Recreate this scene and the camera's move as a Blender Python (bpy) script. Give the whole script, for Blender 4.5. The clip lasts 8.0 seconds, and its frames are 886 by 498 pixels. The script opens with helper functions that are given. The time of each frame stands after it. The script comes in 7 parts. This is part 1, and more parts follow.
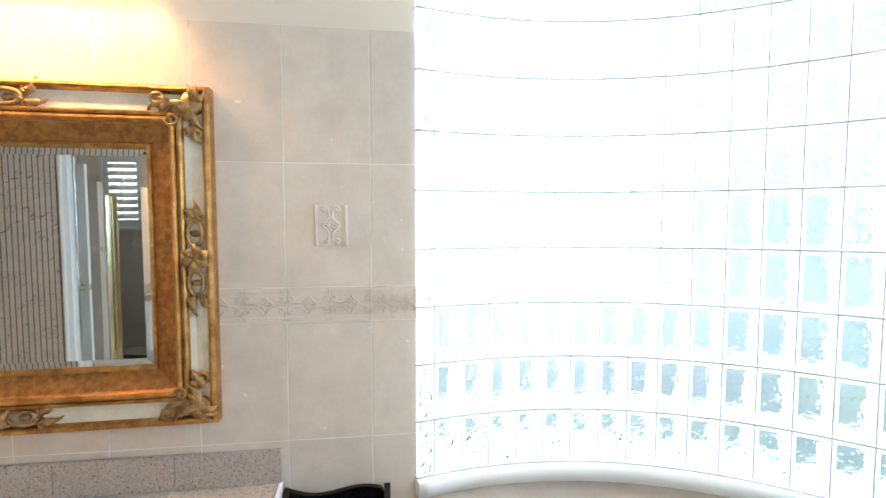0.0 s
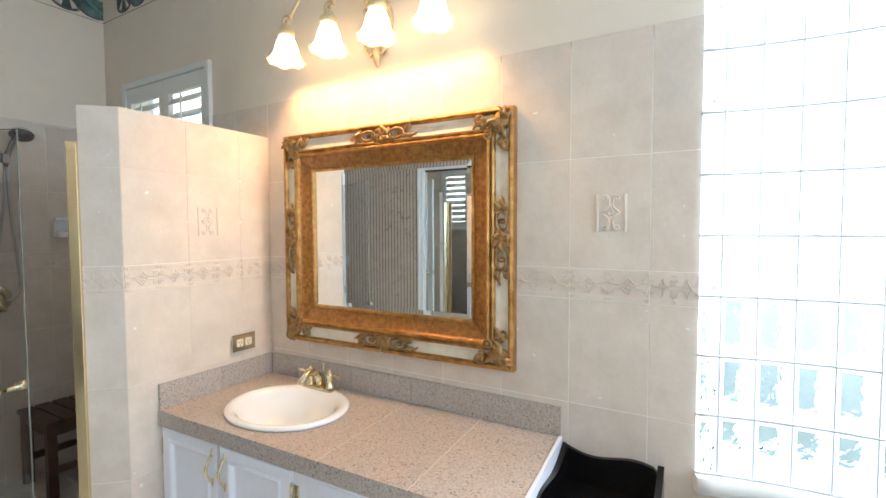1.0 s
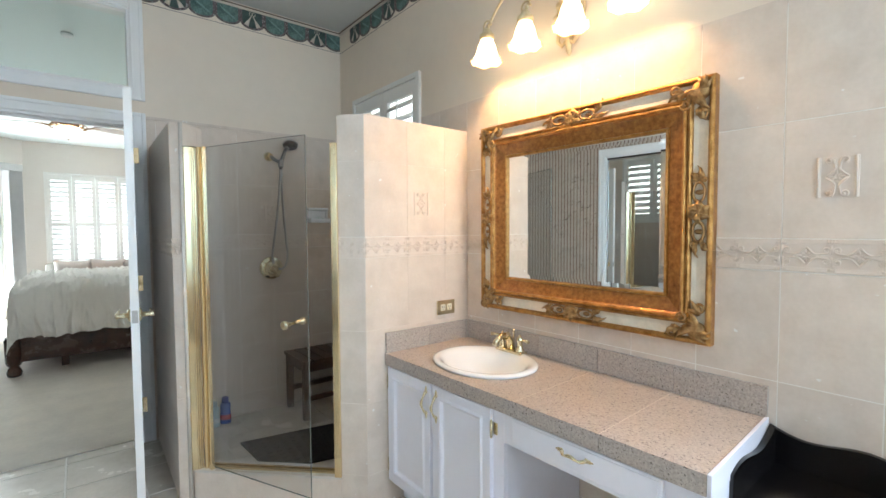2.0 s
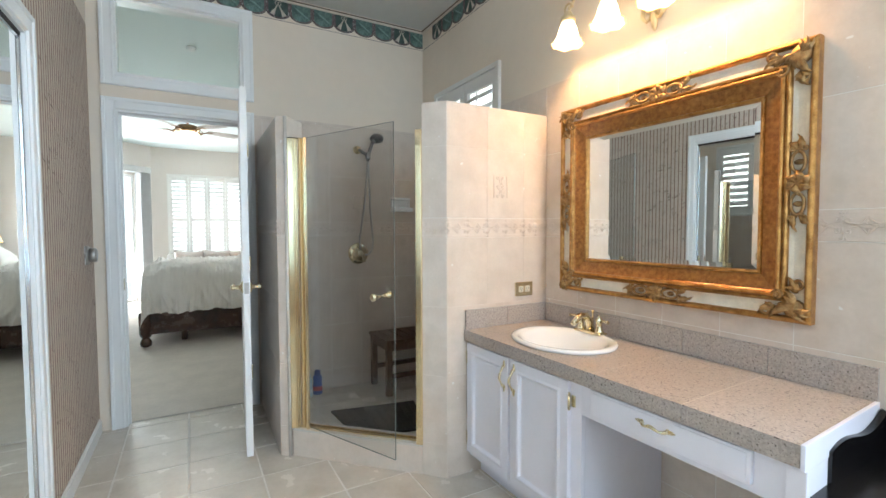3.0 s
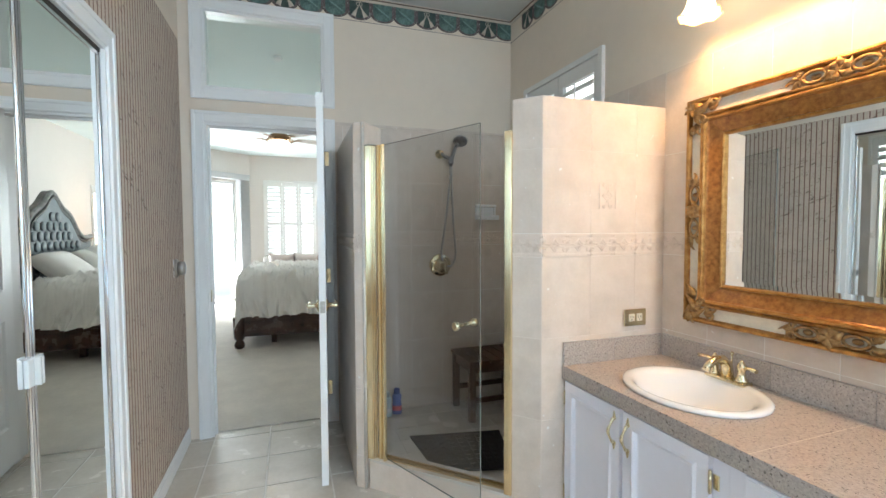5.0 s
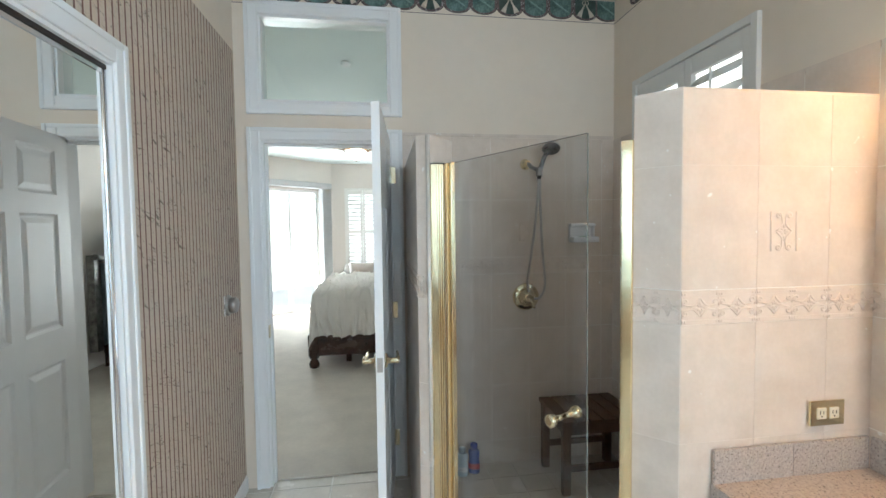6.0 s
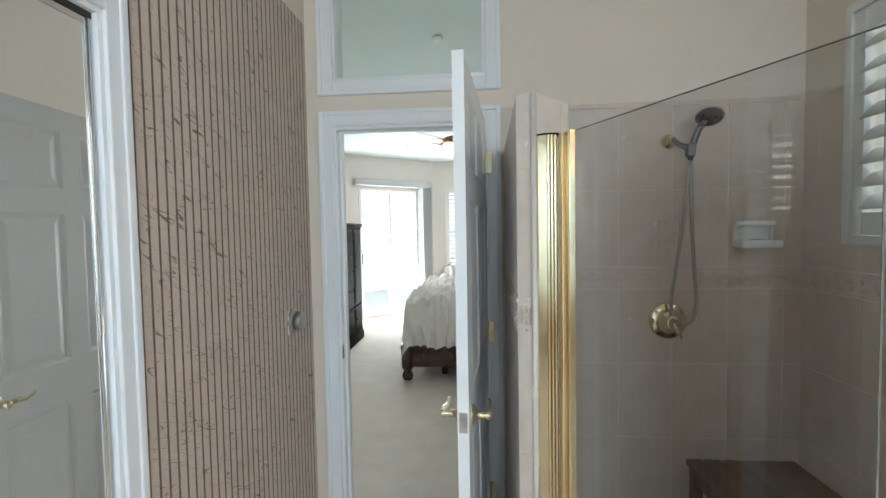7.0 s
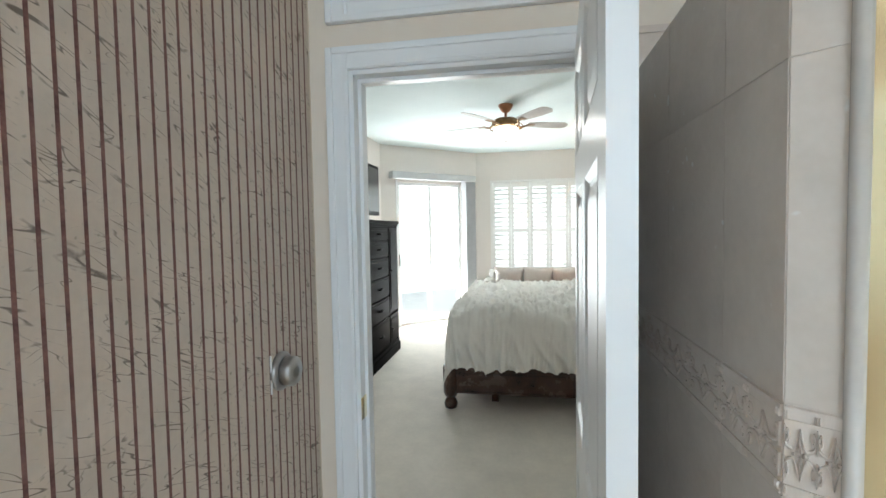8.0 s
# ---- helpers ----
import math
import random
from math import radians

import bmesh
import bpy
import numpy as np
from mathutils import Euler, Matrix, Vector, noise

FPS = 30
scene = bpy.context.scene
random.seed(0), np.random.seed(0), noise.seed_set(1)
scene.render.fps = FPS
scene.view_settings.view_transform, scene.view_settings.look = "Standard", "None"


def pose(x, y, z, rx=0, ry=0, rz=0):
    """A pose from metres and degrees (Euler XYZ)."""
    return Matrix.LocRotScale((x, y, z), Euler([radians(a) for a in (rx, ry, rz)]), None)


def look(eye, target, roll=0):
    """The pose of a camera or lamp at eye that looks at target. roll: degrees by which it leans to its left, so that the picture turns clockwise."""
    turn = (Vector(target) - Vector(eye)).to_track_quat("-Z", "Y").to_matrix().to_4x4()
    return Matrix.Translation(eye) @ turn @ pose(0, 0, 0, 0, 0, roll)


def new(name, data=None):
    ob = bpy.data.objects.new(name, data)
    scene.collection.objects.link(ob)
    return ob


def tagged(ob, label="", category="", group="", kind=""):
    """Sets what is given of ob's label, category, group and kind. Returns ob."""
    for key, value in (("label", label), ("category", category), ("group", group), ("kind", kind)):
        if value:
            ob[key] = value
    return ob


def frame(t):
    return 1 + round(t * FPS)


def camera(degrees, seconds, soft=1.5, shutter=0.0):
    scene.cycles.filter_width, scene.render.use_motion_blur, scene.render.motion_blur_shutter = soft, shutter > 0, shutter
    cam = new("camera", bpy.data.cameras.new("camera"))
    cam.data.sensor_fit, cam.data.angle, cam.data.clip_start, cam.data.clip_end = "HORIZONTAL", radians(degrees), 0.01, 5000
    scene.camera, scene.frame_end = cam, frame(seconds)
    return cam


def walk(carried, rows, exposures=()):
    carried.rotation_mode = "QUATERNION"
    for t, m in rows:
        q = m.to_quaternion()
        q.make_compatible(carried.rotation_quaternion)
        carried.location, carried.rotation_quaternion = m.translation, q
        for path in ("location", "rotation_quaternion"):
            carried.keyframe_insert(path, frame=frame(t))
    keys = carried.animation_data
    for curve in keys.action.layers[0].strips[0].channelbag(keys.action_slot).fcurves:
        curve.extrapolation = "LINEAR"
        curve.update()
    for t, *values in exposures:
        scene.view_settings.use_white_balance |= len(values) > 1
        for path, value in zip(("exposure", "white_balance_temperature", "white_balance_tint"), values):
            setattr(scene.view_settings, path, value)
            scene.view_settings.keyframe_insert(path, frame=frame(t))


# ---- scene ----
cam = camera(89.1, 8.0)
PATH = [
    (0, (0.252, 0.22, 1.514), (0.506, 2.2, 1.401), 0.0),
    (0.5, (0.305, 0.167, 1.498), (-0.099, 2.122, 1.389), -0.4),
    (1, (0.337, 0.052, 1.461), (-0.648, 1.79, 1.371), -0.2),
    (1.5, (0.364, -0.069, 1.409), (-0.965, 1.424, 1.325), -0.2),
    (2, (0.394, -0.145, 1.366), (-1.159, 1.111, 1.276), -0.3),
    (2.2, (0.4, -0.164, 1.348), (-1.216, 1.011, 1.258), -0.2),
    (3.3, (0.466, -0.225, 1.250), (-1.294, 0.719, 1.165), -0.2),
    (3.5, (0.462, -0.231, 1.242), (-1.308, 0.695, 1.158), -0.2),
    (4, (0.436, -0.231, 1.238), (-1.357, 0.651, 1.152), -0.3),
    (4.5, (0.339, -0.194, 1.269), (-1.496, 0.596, 1.179), -0.3),
    (5.8, (-0.21, 0.025, 1.495), (-2.173, 0.393, 1.405), -0.5),
    (6, (-0.32, 0.044, 1.516), (-2.296, 0.336, 1.424), -0.7),
    (6.5, (-0.577, 0.102, 1.527), (-2.575, 0.141, 1.441), -1.0),
    (7, (-0.874, 0.108, 1.523), (-2.865, -0.061, 1.436), -1.0),
    (7.5, (-1.227, 0.047, 1.532), (-3.201, -0.261, 1.444), -1.1),
    (8, (-1.64, -0.062, 1.519), (-3.609, -0.401, 1.429), -1.0),
]
EXPOSURES = [(0.0, 1.05, 6400, 11), (2.0, 1.06, 6320, 11), (4.5, 1.06, 6320, 11), (8.0, 0.96, 6420, 11)]
walk(cam, [(t, look(eye, target, roll)) for t, eye, target, roll in PATH], EXPOSURES)

# ---- world, sun, large lights ----
SUN_EL, SUN_AZ = radians(58), radians(215)
world = bpy.data.worlds.new("sky")
scene.world = world
world.use_nodes = True
wn = world.node_tree
sky = wn.nodes.new("ShaderNodeTexSky")
sky.sky_type, sky.sun_disc = "NISHITA", False
sky.sun_elevation, sky.sun_rotation = SUN_EL, SUN_AZ
sky.dust_density, sky.ozone_density = 4.0, 0.6
wn.links.new(sky.outputs["Color"], wn.nodes["Background"].inputs["Color"])
wn.nodes["Background"].inputs["Strength"].default_value = 0.15


def lamp(name, kind, m, energy, color=(1, 1, 1), size=0.1, size_y=None):
    d = bpy.data.lights.new(name, kind)
    d.energy, d.color = energy, color
    if kind == "AREA":
        d.shape, d.size, d.size_y = "RECTANGLE", size, size_y or size
    elif kind == "SUN":
        d.angle = size
    else:
        d.shadow_soft_size = size
    ob = new(name, d)
    ob.matrix_world = m
    return ob


SUN_DIR = Vector((math.sin(SUN_AZ) * math.cos(SUN_EL), math.cos(SUN_AZ) * math.cos(SUN_EL), math.sin(SUN_EL)))
lamp("sun", "SUN", look(SUN_DIR * 30, (0, 0, 0)), 3.0, (1.0, 0.95, 0.88), radians(0.5))
# daylight through the openings
lamp("bow_window_daylight", "AREA", look((0.68 + 1.62 * math.cos(radians(86)), 0.354 + 1.62 * math.sin(radians(86)), 1.93), (0.68, 0.354, 1.93)), 26, (0.78, 0.91, 1.0), 1.12, 1.28)
lamp("bow_window_daylight", "AREA", look((0.68 + 1.75 * math.cos(radians(18)), 0.354 + 1.75 * math.sin(radians(18)), 2.05), (0.68, 0.354, 2.3)), 27, (0.78, 0.91, 1.0), 1.6, 1.3)
lamp("patio_door_daylight", "AREA", look((-8.79 - 0.19, -1.46 - 0.17, 1.13), (-8.79 + 0.73, -1.46 + 0.68, 1.45)), 58, (0.94, 0.99, 1.0), 1.2, 2.2)
lamp("bedroom_window_daylight", "AREA", look((-9.72, 0.3, 1.465), (-8.0, 0.3, 1.465)), 5, (0.97, 0.99, 1.0), 1.6, 1.43)
lamp("bedside_window_daylight", "AREA", look((-8.75, 1.92, 1.45), (-8.75, 0.0, 1.45)), 22, (0.97, 0.99, 1.0), 0.6, 1.2)
lamp("shower_window_daylight", "AREA", look((-2.37, 1.90, 1.95), (-2.37, 0.0, 1.75)), 0.8, (0.95, 0.97, 1.0), 0.9, 0.9)
BULB, BULB_COLOR = 4.0, (1.0, 0.64, 0.31)

# ---- materials ----
MATS = {}


def mat(name, base, rough=0.5, metal=0.0, var=0.0, scale=8.0, bump=0.0, bscale=60.0, second=None, coat=0.0, rnd=0.0, detail=6.0, lo=0.35, hi=0.65):
    """Principled material with two scales of colour variation and a fine relief."""
    if name in MATS:
        return MATS[name]
    m = bpy.data.materials.new(name)
    m.use_nodes = True
    nt = m.node_tree
    b = nt.nodes["Principled BSDF"]
    b.inputs["Base Color"].default_value = (*base, 1)
    b.inputs["Roughness"].default_value = rough
    b.inputs["Metallic"].default_value = metal
    b.inputs["Coat Weight"].default_value = coat
    b.inputs["Coat Roughness"].default_value = 0.08
    tc = nt.nodes.new("ShaderNodeTexCoord")
    src = tc.outputs["Object"]
    if rnd:
        oi = nt.nodes.new("ShaderNodeObjectInfo")
        add = nt.nodes.new("ShaderNodeVectorMath")
        add.operation = "ADD"
        mul = nt.nodes.new("ShaderNodeMath")
        mul.operation = "MULTIPLY"
        mul.inputs[1].default_value = 37.0
        nt.links.new(oi.outputs["Random"], mul.inputs[0])
        nt.links.new(src, add.inputs[0])
        nt.links.new(mul.outputs[0], add.inputs[1])
        src = add.outputs[0]
    if var or second:
        n1 = nt.nodes.new("ShaderNodeTexNoise")
        n1.inputs["Scale"].default_value, n1.inputs["Detail"].default_value = scale, detail
        n2 = nt.nodes.new("ShaderNodeTexNoise")
        n2.inputs["Scale"].default_value, n2.inputs["Detail"].default_value = scale * 7.3, 3
        nt.links.new(src, n1.inputs["Vector"])
        nt.links.new(src, n2.inputs["Vector"])
        mixf = nt.nodes.new("ShaderNodeMath")
        mixf.operation = "MULTIPLY_ADD"
        mixf.inputs[1].default_value = 0.3
        nt.links.new(n2.outputs[0], mixf.inputs[0])
        k = nt.nodes.new("ShaderNodeMath")
        k.operation = "MULTIPLY"
        k.inputs[1].default_value = 0.7
        nt.links.new(n1.outputs[0], k.inputs[0])
        nt.links.new(k.outputs[0], mixf.inputs[2])
        ramp = nt.nodes.new("ShaderNodeValToRGB")
        c2 = second or tuple(min(1, c * (1 + var)) for c in base)
        c1 = base if second else tuple(c * (1 - var) for c in base)
        ramp.color_ramp.elements[0].position, ramp.color_ramp.elements[0].color = lo, (*c1, 1)
        ramp.color_ramp.elements[1].position, ramp.color_ramp.elements[1].color = hi, (*c2, 1)
        nt.links.new(mixf.outputs[0], ramp.inputs[0])
        out = ramp.outputs[0]
        if rnd:
            hsv = nt.nodes.new("ShaderNodeHueSaturation")
            mr = nt.nodes.new("ShaderNodeMapRange")
            mr.inputs["To Min"].default_value, mr.inputs["To Max"].default_value = 1 - rnd, 1 + rnd
            nt.links.new(oi.outputs["Random"], mr.inputs["Value"])
            nt.links.new(mr.outputs[0], hsv.inputs["Value"])
            nt.links.new(out, hsv.inputs["Color"])
            out = hsv.outputs[0]
        nt.links.new(out, b.inputs["Base Color"])
        rr = nt.nodes.new("ShaderNodeMapRange")
        rr.inputs["To Min"].default_value, rr.inputs["To Max"].default_value = max(0.02, rough * 0.8), min(1, rough * 1.25)
        nt.links.new(n1.outputs[0], rr.inputs["Value"])
        nt.links.new(rr.outputs[0], b.inputs["Roughness"])
    if bump:
        n3 = nt.nodes.new("ShaderNodeTexNoise")
        n3.inputs["Scale"].default_value, n3.inputs["Detail"].default_value = bscale, 4
        nt.links.new(src, n3.inputs["Vector"])
        bp = nt.nodes.new("ShaderNodeBump")
        bp.inputs["Strength"].default_value, bp.inputs["Distance"].default_value = bump, 0.004
        nt.links.new(n3.outputs[0], bp.inputs["Height"])
        nt.links.new(bp.outputs[0], b.inputs["Normal"])
    MATS[name] = m
    return m


def emit_mat(name, color, strength):
    if name in MATS:
        return MATS[name]
    m = bpy.data.materials.new(name)
    m.use_nodes = True
    b = m.node_tree.nodes["Principled BSDF"]
    b.inputs["Base Color"].default_value = (*color, 1)
    b.inputs["Roughness"].default_value = 0.3
    b.inputs["Emission Color"].default_value = (*color, 1)
    b.inputs["Emission Strength"].default_value = strength
    MATS[name] = m
    return m


def glass_mat(name, tint=(1, 1, 1), rough=0.0, gloss=1.0):
    """Thin clear pane: see-through with a Fresnel gloss."""
    m = bpy.data.materials.new(name)
    m.use_nodes = True
    nt = m.node_tree
    nt.nodes.remove(nt.nodes["Principled BSDF"])
    out = nt.nodes["Material Output"]
    tr = nt.nodes.new("ShaderNodeBsdfTransparent")
    tr.inputs[0].default_value = (*tint, 1)
    gl = nt.nodes.new("ShaderNodeBsdfGlossy")
    gl.inputs["Roughness"].default_value = rough
    lw = nt.nodes.new("ShaderNodeLayerWeight")
    lw.inputs["Blend"].default_value = 0.5
    p5 = nt.nodes.new("ShaderNodeMath")
    p5.operation, p5.inputs[1].default_value = "POWER", 4.5
    nt.links.new(lw.outputs["Facing"], p5.inputs[0])
    k = nt.nodes.new("ShaderNodeMath")
    k.operation, k.use_clamp = "MULTIPLY_ADD", True
    k.inputs[1].default_value, k.inputs[2].default_value = 0.9, 0.042 * gloss
    mix = nt.nodes.new("ShaderNodeMixShader")
    nt.links.new(p5.outputs[0], k.inputs[0])
    nt.links.new(k.outputs[0], mix.inputs[0])
    nt.links.new(tr.outputs[0], mix.inputs[1])
    nt.links.new(gl.outputs[0], mix.inputs[2])
    nt.links.new(mix.outputs[0], out.inputs[0])
    MATS[name] = m
    return m


M_PAINT = mat("cream_wall_paint", (0.80, 0.708, 0.605), 0.75, var=0.03, scale=2.0, bump=0.05, bscale=160)
M_BEDPAINT = mat("pale_wall_paint", (0.74, 0.70, 0.66), 0.8, var=0.02, scale=2.0, bump=0.05, bscale=160)
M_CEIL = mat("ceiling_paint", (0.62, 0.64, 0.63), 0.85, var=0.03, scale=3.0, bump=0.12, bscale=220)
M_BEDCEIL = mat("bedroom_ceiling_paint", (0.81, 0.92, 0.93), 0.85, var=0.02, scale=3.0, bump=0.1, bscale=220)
M_TILE = mat("beige_glazed_tile", (0.655, 0.562, 0.485), 0.32, second=(0.745, 0.652, 0.575), scale=11.0, bump=0.04, bscale=35, rnd=0.02, lo=0.33, hi=0.68)
M_TILE.node_tree.nodes["Principled BSDF"].inputs["IOR"].default_value = 1.38
M_GROUT = mat("pale_grout", (0.82, 0.78, 0.73), 0.85, var=0.06, scale=14, bump=0.1, bscale=300)
M_DECO = mat("relief_tile", (0.69, 0.59, 0.51), 0.3, second=(0.76, 0.66, 0.58), scale=14, bump=0.05, bscale=60, rnd=0.03)
M_FLOOR = mat("beige_floor_tile", (0.595, 0.54, 0.468), 0.25, second=(0.695, 0.64, 0.57), scale=6, bump=0.10, bscale=18, rnd=0.05)
M_FGROUT = mat("floor_grout", (0.70, 0.67, 0.62), 0.9, var=0.08, scale=20)
M_WHITE = mat("white_trim_paint", (0.855, 0.865, 0.87), 0.32, var=0.015, scale=4, bump=0.02, bscale=90)
M_CABIN = mat("white_cabinet_lacquer", (0.84, 0.84, 0.93), 0.3, var=0.02, scale=5, bump=0.02, bscale=80)
M_CARPET = mat("beige_carpet", (0.73, 0.68, 0.61), 1.0, var=0.07, scale=5, bump=0.6, bscale=420)
M_GOLD = mat("polished_brass", (0.80, 0.71, 0.50), 0.11, 1.0)
M_SATGOLD = mat("bright_gold_anodised", (0.79, 0.65, 0.41), 0.15, 1.0)
M_CHROME = mat("chrome", (0.75, 0.76, 0.78), 0.12, 1.0)
M_STEEL = mat("brushed_nickel", (0.48, 0.47, 0.46), 0.32, 1.0, var=0.05, scale=20)
M_MIRROR = mat("silvered_mirror", (0.88, 0.90, 0.89), 0.0, 1.0)
M_GLASS = glass_mat("clear_glass", (0.95, 0.98, 0.97), 0.0, gloss=1.0)
M_SHOWER = glass_mat("shower_glass", (0.92, 0.93, 0.93), 0.0, gloss=1.05)
M_GEDGE = mat("green_glass_edge", (0.14, 0.16, 0.15), 0.2)
M_BLACK = mat("black_lacquer", (0.005, 0.0045, 0.005), 0.2, var=0.2, scale=8)
M_PORC = mat("white_porcelain", (0.86, 0.86, 0.87), 0.08, coat=0.5)
M_DARKWOOD = mat("dark_mahogany", (0.028, 0.011, 0.008), 0.26, second=(0.075, 0.032, 0.020), scale=10, bump=0.05, bscale=60, coat=0.2)
M_ESPRESSO = mat("espresso_wood", (0.003, 0.0025, 0.0025), 0.38, second=(0.008, 0.006, 0.0055), scale=10, bump=0.04, bscale=60)
M_ESPRESSO.node_tree.nodes["Principled BSDF"].inputs["IOR"].default_value = 1.05
M_TVBLACK = mat("matt_black_plastic", (0.006, 0.006, 0.007), 0.35, var=0.1, scale=20)
M_TVBLACK.node_tree.nodes["Principled BSDF"].inputs["IOR"].default_value = 1.06
M_TEAK = mat("dark_teak", (0.06, 0.028, 0.016), 0.5, second=(0.12, 0.06, 0.035), scale=16, bump=0.2, bscale=50)
M_DUVET = mat("white_cotton", (0.86, 0.84, 0.80), 0.9, var=0.03, scale=6, bump=0.15, bscale=300)
M_LINEN = mat("taupe_linen", (0.54, 0.49, 0.455), 0.95, var=0.06, scale=12, bump=0.25, bscale=400)
M_SOFA = mat("grey_upholstery", (0.50, 0.48, 0.45), 0.95, var=0.05, scale=12, bump=0.25, bscale=350)
M_LEATHER = mat("teal_leather", (0.13, 0.17, 0.19), 0.35, var=0.12, scale=12, bump=0.12, bscale=120)
M_RUBBER = mat("black_rubber", (0.015, 0.014, 0.014), 0.7, var=0.2, scale=30, bump=0.3, bscale=120)
M_BLIND = mat("grey_fabric_blind", (0.52, 0.53, 0.54), 0.8, var=0.04, scale=9)
M_SHUTTER = mat("white_shutter", (0.80, 0.80, 0.78), 0.4, var=0.015, scale=5)


def flecks(m, scale, lo, hi, color, strength=1.0):
    """Small scattered spots of another colour over a material."""
    nt = m.node_tree
    bs = nt.nodes["Principled BSDF"]
    base = bs.inputs["Base Color"].links[0].from_socket
    tc = nt.nodes.new("ShaderNodeTexCoord")
    oi = nt.nodes.new("ShaderNodeObjectInfo")
    ad = nt.nodes.new("ShaderNodeVectorMath")
    mu = nt.nodes.new("ShaderNodeMath")
    mu.operation, mu.inputs[1].default_value = "MULTIPLY", 61.0
    nt.links.new(oi.outputs["Random"], mu.inputs[0])
    nt.links.new(tc.outputs["Object"], ad.inputs[0])
    nt.links.new(mu.outputs[0], ad.inputs[1])
    n = nt.nodes.new("ShaderNodeTexNoise")
    n.inputs["Scale"].default_value, n.inputs["Detail"].default_value = scale, 1.5
    nt.links.new(ad.outputs[0], n.inputs["Vector"])
    r = nt.nodes.new("ShaderNodeMapRange")
    r.inputs["From Min"].default_value, r.inputs["From Max"].default_value, r.inputs["To Max"].default_value = lo, hi, strength
    nt.links.new(n.outputs[0], r.inputs["Value"])
    mx = nt.nodes.new("ShaderNodeMix")
    mx.data_type = "RGBA"
    nt.links.new(r.outputs[0], mx.inputs[0])
    nt.links.new(base, mx.inputs[6])
    mx.inputs[7].default_value = (*color, 1)
    nt.links.new(mx.outputs[2], bs.inputs["Base Color"])


flecks(M_TILE, 34, 0.735, 0.78, (0.86, 0.85, 0.83), 0.8)
flecks(M_TILE, 11, 0.58, 0.80, (0.52, 0.45, 0.38), 0.3)
flecks(M_FLOOR, 7, 0.56, 0.80, (0.43, 0.38, 0.32), 0.4)


# ---- mesh helpers ----
def bm_new():
    return bmesh.new()


def box(bm, a, b, bev=0.0, m=None):
    x0, y0, z0 = a
    x1, y1, z1 = b
    r = bmesh.ops.create_cube(bm, size=1.0)
    vs = r["verts"]
    bmesh.ops.scale(bm, vec=(abs(x1 - x0), abs(y1 - y0), abs(z1 - z0)), verts=vs)
    bmesh.ops.translate(bm, vec=((x0 + x1) / 2, (y0 + y1) / 2, (z0 + z1) / 2), verts=vs)
    if bev:
        es = list({e for v in vs for e in v.link_edges})
        r2 = bmesh.ops.bevel(bm, geom=es, offset=bev, segments=2, affect="EDGES", profile=0.6)
        vs = list({v for f in r2["faces"] for v in f.verts} | {v for v in vs if v.is_valid})
    if m is not None:
        bmesh.ops.transform(bm, matrix=m, verts=vs)
    return vs


def tube(bm, pts, rad, seg=8, caps=True):
    """A round bar along points; rad may be a list."""
    pts = [Vector(p) for p in pts]
    n = len(pts)
    rs = rad if isinstance(rad, (list, tuple)) else [rad] * n
    rings, up = [], None
    for i, p in enumerate(pts):
        t = (pts[min(i + 1, n - 1)] - pts[max(i - 1, 0)]).normalized()
        if up is None:
            up = t.orthogonal().normalized()
        else:
            up = (up - t * up.dot(t))
            up = up.normalized() if up.length > 1e-6 else t.orthogonal().normalized()
        s = t.cross(up)
        rings.append([bm.verts.new(p + (up * math.cos(2 * math.pi * k / seg) + s * math.sin(2 * math.pi * k / seg)) * rs[i]) for k in range(seg)])
    for a, b in zip(rings, rings[1:]):
        for k in range(seg):
            bm.faces.new((a[k], a[(k + 1) % seg], b[(k + 1) % seg], b[k])).smooth = True
    if caps:
        bm.faces.new(rings[0][::-1])
        bm.faces.new(rings[-1])


def lathe(bm, prof, m=None, seg=24, sx=1.0, sy=1.0, close=False):
    """Turn (radius, height) pairs about z."""
    m = m or Matrix()
    rings = []
    for r, z in prof:
        rings.append([bm.verts.new(m @ Vector((max(r, 1e-4) * sx * math.cos(2 * math.pi * k / seg), max(r, 1e-4) * sy * math.sin(2 * math.pi * k / seg), z))) for k in range(seg)])
    for a, b in zip(rings, rings[1:]):
        for k in range(seg):
            bm.faces.new((a[k], a[(k + 1) % seg], b[(k + 1) % seg], b[k])).smooth = True
    if not close:
        bm.faces.new(rings[0][::-1])
        bm.faces.new(rings[-1])
    return rings


def prism(bm, pts, z0, z1):
    lo = [bm.verts.new((x, y, z0)) for x, y in pts]
    hi = [bm.verts.new((x, y, z1)) for x, y in pts]
    n = len(pts)
    for i in range(n):
        bm.faces.new((lo[i], lo[(i + 1) % n], hi[(i + 1) % n], hi[i]))
    bm.faces.new(lo[::-1])
    bm.faces.new(hi)


def ball(bm, c, r, s=(1, 1, 1), seg=12, rings=8, m=None):
    res = bmesh.ops.create_uvsphere(bm, u_segments=seg, v_segments=rings, radius=r)
    mm = Matrix.Translation(c) @ (m or Matrix()) @ Matrix.Diagonal((*s, 1))
    bmesh.ops.transform(bm, matrix=mm, verts=res["verts"])
    for v in res["verts"]:
        for f in v.link_faces:
            f.smooth = True


